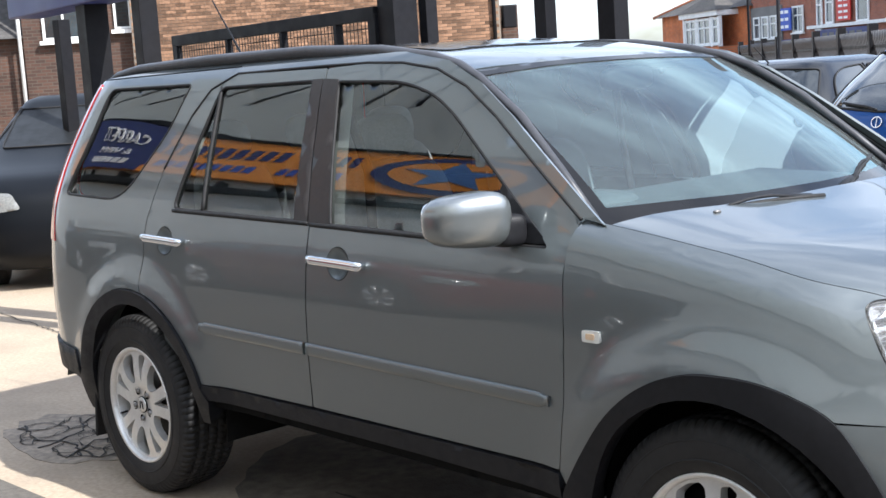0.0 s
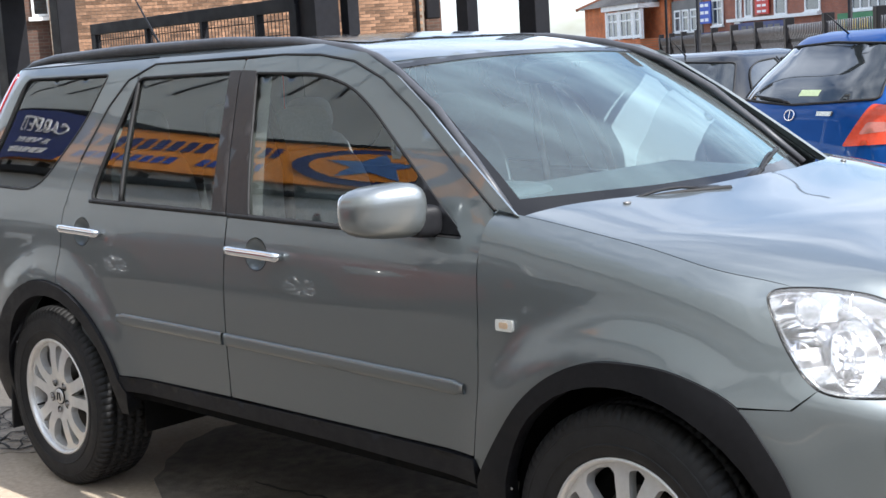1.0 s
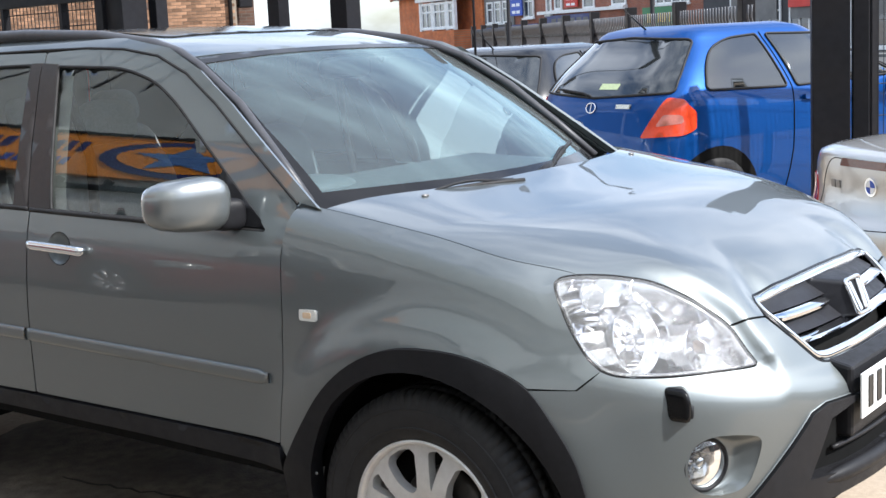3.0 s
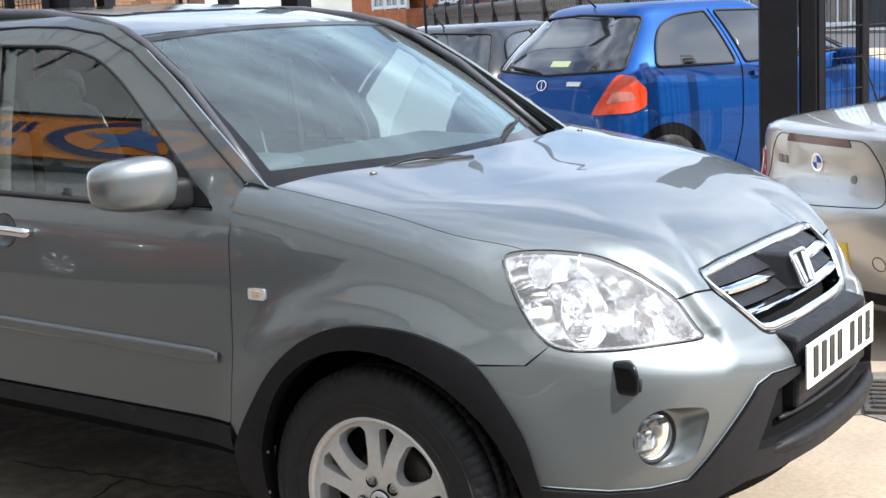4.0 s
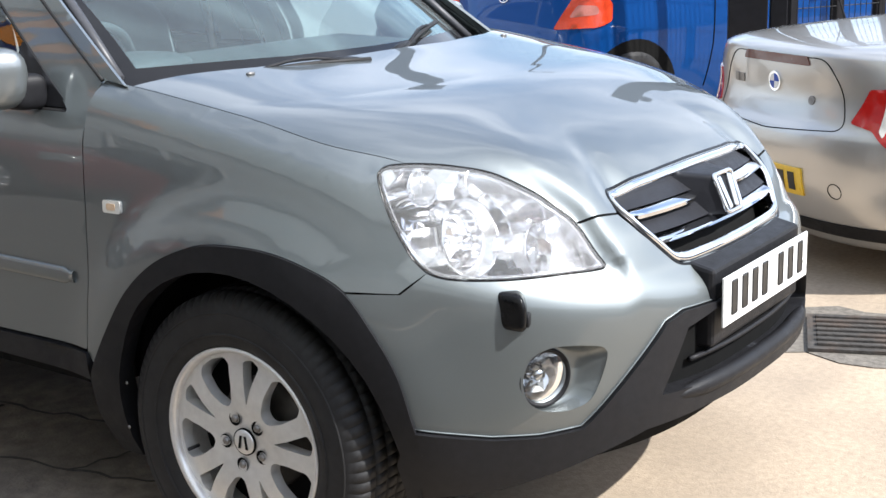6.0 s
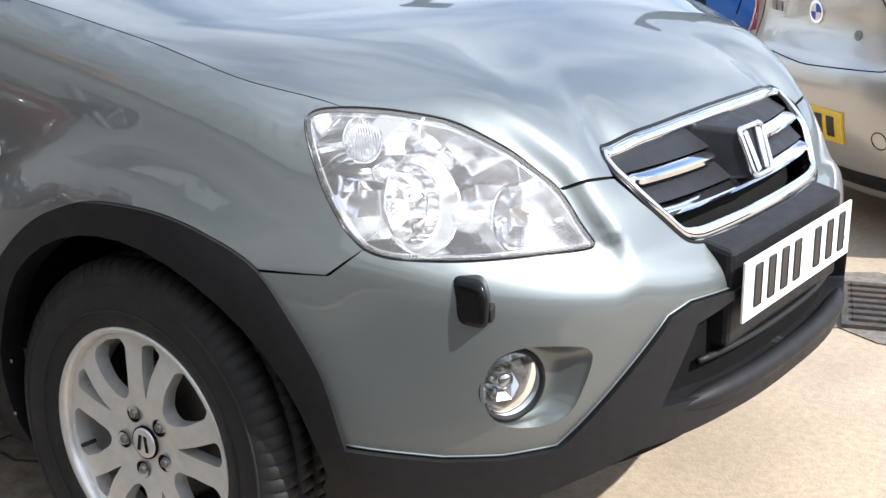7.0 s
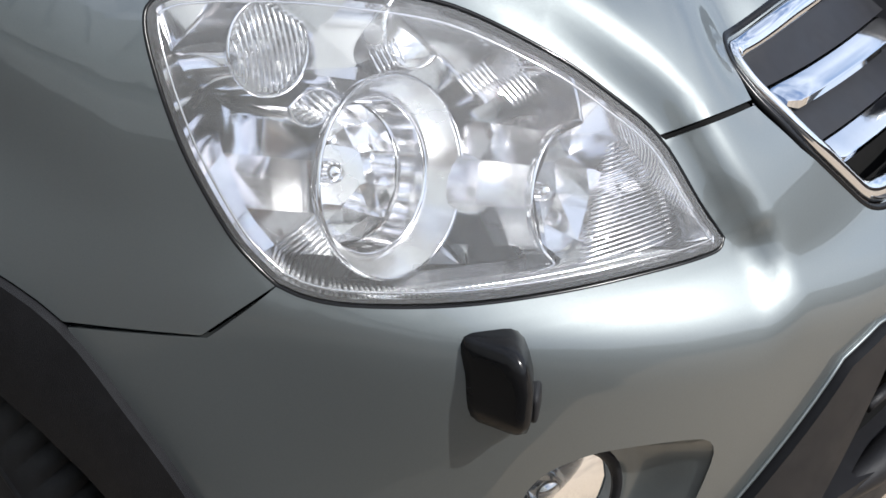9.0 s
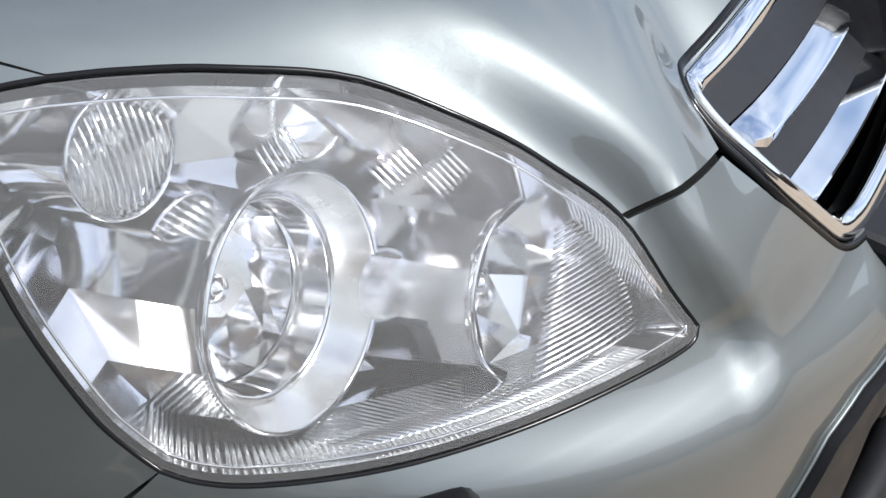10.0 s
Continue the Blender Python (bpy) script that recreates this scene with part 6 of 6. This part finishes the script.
    tow = [(-.42 + .03 * math.cos(radians(a)), .40 + .03 * math.sin(radians(a))) for a in range(0, 360, 24)]
    tube("tow_cover", along(hull.rear, tow, .01, .0005, out=(2, 0, .6)), .002, DARK, car, closed=True, n=4)
    v, f = superbox(np.array((1.75, 0, 1.06)), np.array((.55, .58, .20)), 3)
    obj("soft_top", v, f, CLAD, car, "black fabric roof")
    for x in (.85, 3.3):
        arch_patch(car, hull, x, .36, .30)
        for y in (-.79, .79):
            parked_wheel(car, x, y, .315)
    tube("aerial", [(.72, .45, .96), (.62, .46, 1.22)], [.006, .002], CLAD, car, n=5)
    return car


BROWNLENS = material("dark_brake_lens", (.12, .035, .02), .2, 0, .08, 60, coat=.5)
roadster((2.58, 2.33, 0), 54)

# ---- posts, gate, fences ----
def post(x, y, w, h=5.0, turn=0.0, d=None):
    p = thing("steel_post", "black painted square steel post", "post", (x, y, 0), turn, "steel posts at the yard entrance")
    bm = bmesh.new()
    add_box(bm, (w, d or w, h), (0, 0, h / 2), .006)
    part("shaft", bm, BLACKSTEEL, p)
    box("base_plate", (w + .12, (d or w) + .12, .015), (0, 0, .0075), BLACKSTEEL, p, bevel=.003)
    for sx in (-1, 1):
        for sy in (-1, 1):
            v, f = lathe_data([(0, .012), (.012, .01), (.012, 0)], 6)
            obj("bolt", np.stack([v[:, 0], v[:, 2], v[:, 1]], -1) + (sx * (w / 2 + .035), sy * ((d or w) / 2 + .035), .015), f, STEEL, p)
    return p


post(-3.02, 3.11, .21, 2.6, turn=-7)
post(-2.90, 3.30, .10, 2.6, turn=-7)
post(-4.46, 6.2, .15, 2.7)
post(-3.98, 6.63, .21, 3.5)
post(1.545, 4.74, .225, 2.8, turn=24)
post(1.695, 4.85, .10, 2.8, turn=24)
fascia = thing("sign_fascia", "black board on a slim steel pole", "sign", (-2.0, 5.98, 0), -10.5)
box("fascia_board", (1.10, .08, .18), (.52, 0, 3.40), BLACKSTEEL, fascia, bevel=.006)
tube("pole", [(0, 0, 0), (0, 0, 3.48)], .011, BLACKSTEEL, fascia, n=10)
post(-6.34, 2.14, .11, 2.16)
beam = thing("gantry_beam", "navy blue painted gantry beam over the entrance", "beam", (-3.63, .94, 2.07), -6.5)
bm = bmesh.new()
add_box(bm, (2.2, .25, .55), (0, 0, .275), .01)
part("girder", bm, NAVY, beam)
for x, w in ((.17, .155), (1.0, .115)):
    box("beam_leg", (w, w, 2.2), (x, .0, -.97), BLACKSTEEL, beam, bevel=.004)

gate = thing("steel_gate", "black steel gate with wire mesh", "gate", (-6.74, 3.48, 0), -7.3)
box("gate_rail", (3.62, .06, .10), (1.81, 0, 1.955), BLACKSTEEL, gate, bevel=.004)
box("gate_rail", (3.62, .06, .08), (1.81, 0, .16), BLACKSTEEL, gate, bevel=.004)
for x in (.05, 1.16, 2.17, 3.05, 3.58):
    box("gate_stile", (.10 if x in (.05, 3.58) else .05, .055, 1.80), (x, 0, 1.05), BLACKSTEEL, gate, bevel=.003)


def mesh_panel(parent, x0, x1, z0, z1, dx, dz, r=.0025):
    v, f = [], []
    for x in np.arange(x0, x1, dx):
        tv, tf = tube_data([(x, 0, z0), (x, 0, z1)], r, 4)
        f += [tuple(i + len(v) for i in q) for q in tf]
        v += [tuple(p) for p in tv]
    for z in np.arange(z0, z1, dz):
        tv, tf = tube_data([(x0, .005, z), (x1, .005, z)], r, 4)
        f += [tuple(i + len(v) for i in q) for q in tf]
        v += [tuple(p) for p in tv]
    return obj("wire_mesh", v, f, WIRE, parent, "black welded wire mesh", smooth=False)


mesh_panel(gate, .1, 3.55, .2, 1.92, .055, .11, .004)
fence = thing("mesh_fence", "black steel mesh fence panel", "fence", (1.70, 5.05, 0), 65)
mesh_panel(fence, .05, 2.6, .1, 2.4, .05, .20, .003)
for x in (.03, .42, .80, 1.7, 2.6):
    box("fence_post", (.06, .06, 2.5), (x, .03, 1.25), BLACKSTEEL, fence, bevel=.003)
box("fence_rail", (2.6, .05, .05), (1.3, .03, 2.42), BLACKSTEEL, fence, bevel=.003)

RAILING = material("weathered_grey_railing", (.045, .045, .05), .45, .2, .2, 30, coat=.3)
rail = thing("wavy_railing", "wavy grey steel railing along the yard", "railing", (-22.1, 34.3, 0), -48.7)
for z in (.25, 1.45):
    box("railing_rail", (31.2, .04, .05), (15.4, 0, z), BLACKSTEEL, rail)
for k in range(238):
    x = .1 + .13 * k
    zz = np.linspace(.1, 1.72, 13)
    v, f = tube_data(np.stack([x + 0 * zz, .045 * np.sin((zz - .1) * 7.0), zz], -1) + np.stack([.04 * np.sin((zz - .1) * 8.2), 0 * zz, 0 * zz], -1), .013, 4)
    obj("railing_bar", v, f, RAILING, rail)
for k in range(11):
    box("railing_post", (.2, .16, 1.85), (.6 + 3.0 * k, 0, .925), BLACKSTEEL, rail, bevel=.01)
for x, h in ((.95, 7.0), (7.14, 7.0)):
    lp = thing("street_lamp", "slim dark street lamp post", "street lamp", on_line(Vector((-14.68, 22.31, 0)), radians(-29.5)) @ Vector((x, 1.5, 0)), 0, "street lamps along the road")
    v, f = tube_data([(0, 0, 0), (0, 0, 1.2), (0, 0, 1.21), (0, 0, h)], [.07, .07, .045, .035], 10)
    obj("pole", v, f, BLACKSTEEL, lp)
    v, f = tube_data([(0, 0, h), (.3, 0, h + .15), (.9, 0, h + .2)], [.03, .03, .05], 8)
    obj("lamp_arm", v, f, BLACKSTEEL, lp)


# ---- houses ----
def window(parent, x0, x1, z0, z1, y, mull=1, transom=True, sill=True, fr=.07):
    w = new("window")
    w.parent = parent
    box("pane", (x1 - x0 - fr, .02, z1 - z0 - fr), ((x0 + x1) / 2, y + .03, (z0 + z1) / 2), HOUSEGLASS, w)
    bm = bmesh.new()
    for x in (x0, x1):
        add_box(bm, (fr, .07, z1 - z0 + fr), (x, y - .005, (z0 + z1) / 2))
    for z in (z0, z1):
        add_box(bm, (x1 - x0 - fr, .07, fr), ((x0 + x1) / 2, y - .003, z))
    for k in range(mull):
        add_box(bm, (fr * .8, .06, z1 - z0 - fr), (x0 + (x1 - x0) * (k + 1) / (mull + 1), y - .001, (z0 + z1) / 2))
    if transom:
        add_box(bm, (x1 - x0 - fr, .05, fr * .7), ((x0 + x1) / 2, y + .001, z0 + (z1 - z0) * .66))
    part("window_frame", bm, WHITE, w)
    if sill:
        box("window_sill", (x1 - x0 + .2, .18, .09), ((x0 + x1) / 2, y - .05, z0 - .085), WHITE, w)
    return w


def wall(parent, x0, x1, z0, z1, mat, depth=6.0, y=0.0):
    return box("wall", (x1 - x0, depth, z1 - z0), ((x0 + x1) / 2, y + depth / 2, (z0 + z1) / 2), mat, parent)


def sign(parent, x0, x1, z0, z1, y, mat, marks=0, mark_mat=None, rows=1):
    s_ = box("sign_board", (x1 - x0, .08, z1 - z0), ((x0 + x1) / 2, y, (z0 + z1) / 2), mat, parent, "painted sign board")
    for r in range(rows):
        for k in range(marks):
            x = x0 + (x1 - x0) * (.12 + .76 * (k + .5) / marks)
            box("sign_mark", ((x1 - x0) * .55 / marks, .02, (z1 - z0) * .42 / rows), (x, y - .05, z0 + (z1 - z0) * (r + .5) / rows), mark_mat or CARD, s_)
    return s_


def row_house(name, label):
    h = thing(name, label, "house")
    h.matrix_world = on_line(ROW_A, ROW_ANG)
    return h


a = row_house("bay_house", "orange brick house with a white bay window")
wall(a, 2.2, 17.1, 0, 4.5, BRICKRED, 8)
for nm, v, f, mt in (("roof", [(1.7, -.5, 4.45), (17.4, -.5, 4.45), (17.4, 8.5, 4.45), (1.7, 8.5, 4.45), (6.0, 4, 6.6), (14.5, 4, 6.6)], [(0, 1, 5, 4), (1, 2, 5), (2, 3, 4, 5), (3, 0, 4)], SLATE),):
    obj(nm, v, f, mt, a, "grey slate roof", smooth=False)
wall(a, 9.3, 15.4, 0, 2.0, BRICKRED, 1.4, -1.4)
bay = box("bay_head", (6.4, 1.6, .34), (12.35, -.75, 4.2), WHITE, a)
obj("bay_roof", [(9.0, -1.7, 4.37), (15.7, -1.7, 4.37), (15.4, .3, 4.37), (9.3, .3, 4.37), (12.3, -.2, 5.7)], [(0, 1, 4), (1, 2, 4), (3, 0, 4)], SLATE, a, "grey bay roof", smooth=False)
for x0, x1 in ((9.8, 11.5), (12.0, 13.9), (14.4, 15.2)):
    window(a, x0, x1, 2.2, 3.85, -1.3, 1 if x1 - x0 > 1 else 0, fr=.16)
for x in (9.5, 11.75, 14.15, 15.35):
    box("bay_mullion", (.3, .2, 2.0), (x, -1.25, 3.0), WHITE, a)
tube("ridge_tiles", [(6.0, 4, 6.6), (14.5, 4, 6.6)], .14, TERRACOTTA, a, n=6)
tube("hip_tiles", [(1.7, -.5, 4.47), (6.0, 4, 6.62)], .12, TERRACOTTA, a, n=6)
for x in (1.5, 2.9):
    ch = box("chimney", (.9, .9, 2.2), (x, 5, 5.1), BRICKRED, a)
    for dx in (-.22, .22):
        v, f = tube_data([(x + dx, 5, 6.2), (x + dx, 5, 6.65)], [.13, .1], 8)
        obj("chimney_pot", v, f, TERRACOTTA, ch)
b = row_house("grey_shop_house", "dark brown brick shop house with three upper windows")
wall(b, 17.12, 25.4, 0, 7.5, BRICKOLD, 8, .2)
box("render_band", (4.3, .1, 2.3), (19.3, .16, 3.1), RENDERED, b)
for x0, x1 in ((17.7, 18.5), (18.85, 19.7), (20.05, 20.85)):
    window(b, x0, x1, 2.3, 3.6, .06, 0, fr=.12)
window(b, 22.9, 24.2, 2.5, 4.0, .12, 1, fr=.12)
sign(b, 21.5, 23.1, 2.65, 3.98, -.1, SIGNBLUE, 2, CARD, 3)
sign(b, 17.8, 20.2, 1.3, 2.0, -.05, NAVY, 4, CARD)
sign(b, 21.5, 25.0, 1.2, 2.1, -.05, NAVY, 5, RENDERED)
c = row_house("red_terrace", "red brick terrace of shops with white sash windows")
wall(c, 25.42, 35.5, 0, 8, BRICKOLD, 8)
for x0, x1, z0 in ((26.25, 26.8, 2.6), (27.3, 28.1, 2.85), (30.7, 31.9, 2.8), (33.9, 35.3, 2.85)):
    window(c, x0, x1, z0, 4.6, -.05, 0, fr=.13)
sign(c, 28.7, 30.2, 2.9, 4.2, -.15, SIGNRED, 2, CARD, 4)
sign(c, 26.2, 32.2, 1.82, 2.5, -.12, NAVY, 6, RENDERED)
for x0, x1 in ((26.4, 28.2), (28.8, 30.4), (30.9, 32.4), (33.0, 35.0)):
    window(c, x0, x1, .2, 1.6, -.05, 2, False, fr=.10)
box("cornice", (10.0, .3, .18), (30.4, -.15, 2.68), WHITE, c)
d_ = row_house("green_sign_shop", "brick shop with a green and yellow sign")
wall(d_, 35.52, 42.45, 0, 8, BRICKOLD, 8)
sign(d_, 37.4, 40.6, 1.45, 2.55, -.3, SIGNGREEN, 5, GOLD)
window(d_, 38.3, 41.3, 2.7, 4.2, -.05, 3, True, fr=.12)
window(d_, 36.2, 41.8, .2, 1.35, -.05, 4, False, fr=.10)
e = row_house("dark_shop", "dark shop fronts with pale blinds")
wall(e, 42.47, 60, 0, 7, SHOPDARK, 8)
for x0, x1 in ((44.8, 48.5), (49.2, 52.5), (53.2, 57)):
    window(e, x0, x1, .3, 2.9, -.05, 4, True, fr=.10)
    sl = box("blind", (x1 - x0 - .3, .05, 1.2), ((x0 + x1) / 2, -.12, 2.2), RENDERED, e)
sign(e, 49.3, 50.8, 2.1, 2.75, -.2, SIGNRED)
far = row_house("distant_house", "distant brick house with a tiled roof")
wall(far, -14, .5, 0, 3.4, BRICKRED, 8, 14)
obj("roof", [(-14.5, 13.5, 3.35), (1, 13.5, 3.35), (1, 22.5, 3.35), (-14.5, 22.5, 3.35), (-14.5, 18, 5.4), (1, 18, 5.4)], [(0, 1, 5, 4), (2, 3, 4, 5), (1, 2, 5), (3, 0, 4)], TERRACOTTA, far, smooth=False)

# brick house behind the gate
g = thing("brick_house", "yellow-brown brick house side with small windows", "house", (-25.92, 9.81, 0), 55.9)
brick_wall = wall(g, 3.5, 12.36, 0, 8.5, BRICK, 7)
wall(g, .95, 3.5, 0, 8.5, BRICKSHADE, 6.6, .35)
wall(g, -8, .95, 0, 2.95, BRICKSHADE, 6, .6)
obj("roof", [(-8.2, .3, 2.95), (.94, .3, 2.95), (.94, 6.8, 2.95), (-8.2, 6.8, 2.95), (-8.2, 3.6, 5.2), (.94, 3.6, 5.2)], [(0, 1, 5, 4), (2, 3, 4, 5), (3, 0, 4), (1, 2, 5)], SLATE, g, smooth=False)
window(g, 1.45, 2.36, 2.88, 3.75, .33, 1, False, fr=.06)
window(g, 3.12, 3.47, 3.05, 3.8, .33, 0, False, fr=.05)
window(g, 5.2, 6.2, 4.3, 5.6, -.02, 1, True, fr=.06)
window(g, 8.8, 9.8, 4.3, 5.6, -.02, 1, True, fr=.06)
for x, mt in ((.88, WHITE), (2.86, RENDERED)):
    tube("downpipe", [(x, .28, .0), (x, .28, 7.5)], .045, mt, g, n=8)
tube("downpipe", [(12.2, -.07, 0), (12.2, -.07, 8)], .05, BLACKSTEEL, g, n=8)
box("rear_extension", (.5, 3, 3.05), (12.65, 2.0, 1.53), BRICKSHADE, g)
box("hopper", (.34, .3, .55), (12.6, .1, 2.75), BLACKSTEEL, g, bevel=.03)
for x, z in ((7.6, 2.1), (10.3, 2.6), (4.6, 1.9)):
    box("air_brick", (.23, .03, .15), (x, -.012, z), BRICKSHADE, g)
far_wall = box("wall_east", (.4, 46, 3.0), (17, 1, 1.5), BRICKSHADE)
tagged(far_wall, "brown brick wall that closes the yard", "wall", kind="structure")
yardwall = box("yard_wall", (14, .25, 1.15), (3, -2.2, .575), BRICKSHADE, None)
yardwall.matrix_world = on_line(Vector((-25.92, 9.81, 0)), radians(55.9))
tagged(yardwall, "dark brown brick yard wall", "wall", kind="structure")

# ---- the carpet shop behind the walk, seen mirrored in glass and paint ----
shop = thing("carpet_shop", "pale clad shop with a long orange sign", "building", (0, -9.0, 0), 169)
box("wall", (53, 5, 5.15), (1.5, 2.5, 2.575), CREAM, shop, "pale clad lower wall")
box("gutter", (53, .22, .16), (1.5, -.1, 4.4), BLACKSTEEL, shop)
for k in range(38):
    box("gutter_bracket", (.05, .26, .30), (-9.5 + k, -.05, 4.52), BLACKSTEEL, shop)
# dark facing added out of view so that the front wing mirrors less light
box("dado", (25, .10, 2.5), (-12.5, -.05, 1.25), BRICKSHADE, shop, "dark lower wall added to dim the wing's reflections")
sgn = box("sign_board", (15.8, .14, 1.25), (12.5, -.12, 5.36), ORANGE, shop, "orange sign board")
box("roof_sheet", (53, 4.6, 8.0), (1.5, 2.5, 9.2), SHEET, shop, "grey ribbed roof sheeting")
for k in range(32):
    box("sheet_rib", (.07, .06, 6.2), (-9.6 + 1.2 * k, .18, 10.3), BLACKSTEEL, shop)
box("sign_cap", (15.9, .2, .06), (12.5, -.12, 6.02), BLACKSTEEL, shop)
for k in range(1, 3):
    window(shop, -6 + 9.5 * k, -4.4 + 9.5 * k, .9, 2.4, -.02, 1, True, fr=.08)


def letters(text, size, at, mat, parent, depth=.01):
    cu = bpy.data.curves.new("lettering", "FONT")
    cu.body, cu.size, cu.extrude, cu.align_x = text, size, depth, "CENTER"
    ob = new("lettering", cu)
    dg = bpy.context.evaluated_depsgraph_get()
    me = bpy.data.meshes.new_from_object(ob.evaluated_get(dg))
    bpy.data.objects.remove(ob)
    me.materials.clear()
    me.materials.append(mat)
    o = new("lettering", me)
    o.parent = parent
    o.matrix_basis = pose(*at, 90, 0, 0)
    return o


disc = [(6.4 + 1.6 * math.cos(a_), 5.36 + .56 * math.sin(a_)) for a_ in np.linspace(0, 2 * math.pi, 32, endpoint=False)]
obj("sign_oval", [(x, -.215, z) for x, z in disc] + [(x, -.19, z) for x, z in disc], [tuple(range(32))] + [(i, (i + 1) % 32, 32 + (i + 1) % 32, 32 + i) for i in range(32)], NAVY, sgn, smooth=False)
inner = [(6.4 + 1.25 * math.cos(a_), 5.36 + .42 * math.sin(a_)) for a_ in np.linspace(0, 2 * math.pi, 32, endpoint=False)]
obj("sign_oval", [(x, -.222, z) for x, z in inner] + [(x, -.20, z) for x, z in inner], [tuple(range(32))] + [(i, (i + 1) % 32, 32 + (i + 1) % 32, 32 + i) for i in range(32)], ORANGE, sgn, smooth=False)
star = [(6.4 + (.80 if i % 2 == 0 else .34) * math.cos(i * math.pi / 5 + .3) * 1.25, 5.36 + (.72 if i % 2 == 0 else .32) * math.sin(i * math.pi / 5 + .3) * .6) for i in range(10)]
obj("sign_star", [(x, -.235, z) for x, z in star] + [(x, -.214, z) for x, z in star], [tuple(range(10))] + [(i, (i + 1) % 10, 10 + (i + 1) % 10, 10 + i) for i in range(10)], SIGNSKY, sgn, smooth=False)
for x, z, w, h, mt in (*[(8.5 + .27 * k, 5.6, .15, .34, NAVY) for k in range(4)], *[(9.9 + .27 * k, 5.6, .16, .34, NAVY) for k in range(10)], *[(8.6 + .2 * k, 5.08, .12, .24, SIGNBLUE) for k in range(6)], *[(10.2 + .22 * k, 5.08, .13, .24, SIGNBLUE) for k in range(9)]):
    box("sign_mark", (w, .02, h), (x, -.2, z), mt, sgn)
blue_panel = box("blue_sign_panel", (3.2, .05, 1.22), (13.9, -.2, 5.36), NAVY, shop, "navy sign panel with white words")
letters("CARPETS", .30, (13.3, -.235, 5.62), CARD, blue_panel)
letters("& VINYL", .26, (13.3, -.235, 5.30), CARD, blue_panel)
for k in range(8):
    box("sign_mark", (.11, .02, .2), (12.75 + .17 * k, -.232, 5.06), CARD, blue_panel)

# price card on the windscreen of the pale car
tilt = Matrix(((0, -.80, .60, 0), (1, 0, 0, 0), (0, .60, .80, 0), (0, 0, 0, 1)))
card = new("price_card")
card.parent = pale_car
card.matrix_basis = Matrix.Translation((2.695, .20, 1.155)) @ tilt
bm = bmesh.new()
add_box(bm, (.24, .15, .004), (0, 0, 0), .001)
sheet_ = part("card_sheet", bm, CARD, card, "white paper price card")
o = letters("\u00a3", .14, (0, 0, 0), INK, card)
o.matrix_basis = pose(-.07, -.05, .004)
for k in range(3):
    box("price_mark", (.028, .085, .004), (-.005 + .042 * k, 0, .003), INK, card)

# ---- bricks of the house wall behind the gate ----
BRICKPIECE = material("yellow_brown_brick_piece", (.205, .118, .072), .88, 0, .3, 14, .002, 60, rnd=.5, spec=.25, stain=(.10, .065, .045), stain_scale=.9, stain_amount=.6)
MORTAR = material("pale_mortar", (.20, .165, .13), .92, 0, .12, 20, .002, 80)
bx, bz, by = .113, .0335, .010
piece = [(sx * bx, y, sz * bz) for y in (-by, 0) for sx, sz in ((-1, -1), (1, -1), (1, 1), (-1, 1))]
piece_f = [(0, 1, 2, 3), (0, 4, 5, 1), (1, 5, 6, 2), (2, 6, 7, 3), (3, 7, 4, 0)]
brick_mesh = bpy.data.meshes.new("brick")
brick_mesh.from_pydata(piece, [], piece_f)
brick_mesh.materials.append(BRICKPIECE)
v, f, near = [], [], 0
brick_wall.data.materials.clear()
brick_wall.data.materials.append(MORTAR)
for r in range(52):
    z = .6 + .078 * r
    for k in range(38):
        x = 3.63 + .235 * k + (.1175 if r % 2 else 0)
        if x > 12.24 or z > 4.15 and (5.0 < x < 6.4 or 8.6 < x < 10.0):
            continue
        dy = rng.uniform(-.002, .002)
        if 9.2 < x < 12.3 and 2.2 < z < 4.1 and near < 300:
            near += 1
            o = new("brick", brick_mesh)
            o.parent = brick_wall
            o.matrix_basis = pose(x, dy, z)
        else:
            n = len(v)
            v += [(px + x, py + dy, pz + z) for px, py, pz in piece]
            f += [tuple(i + n for i in q) for q in piece_f]
field = obj("brick_field", v, f, BRICKPIECE, brick_wall, smooth=False)
field["kind"] = "stuff"
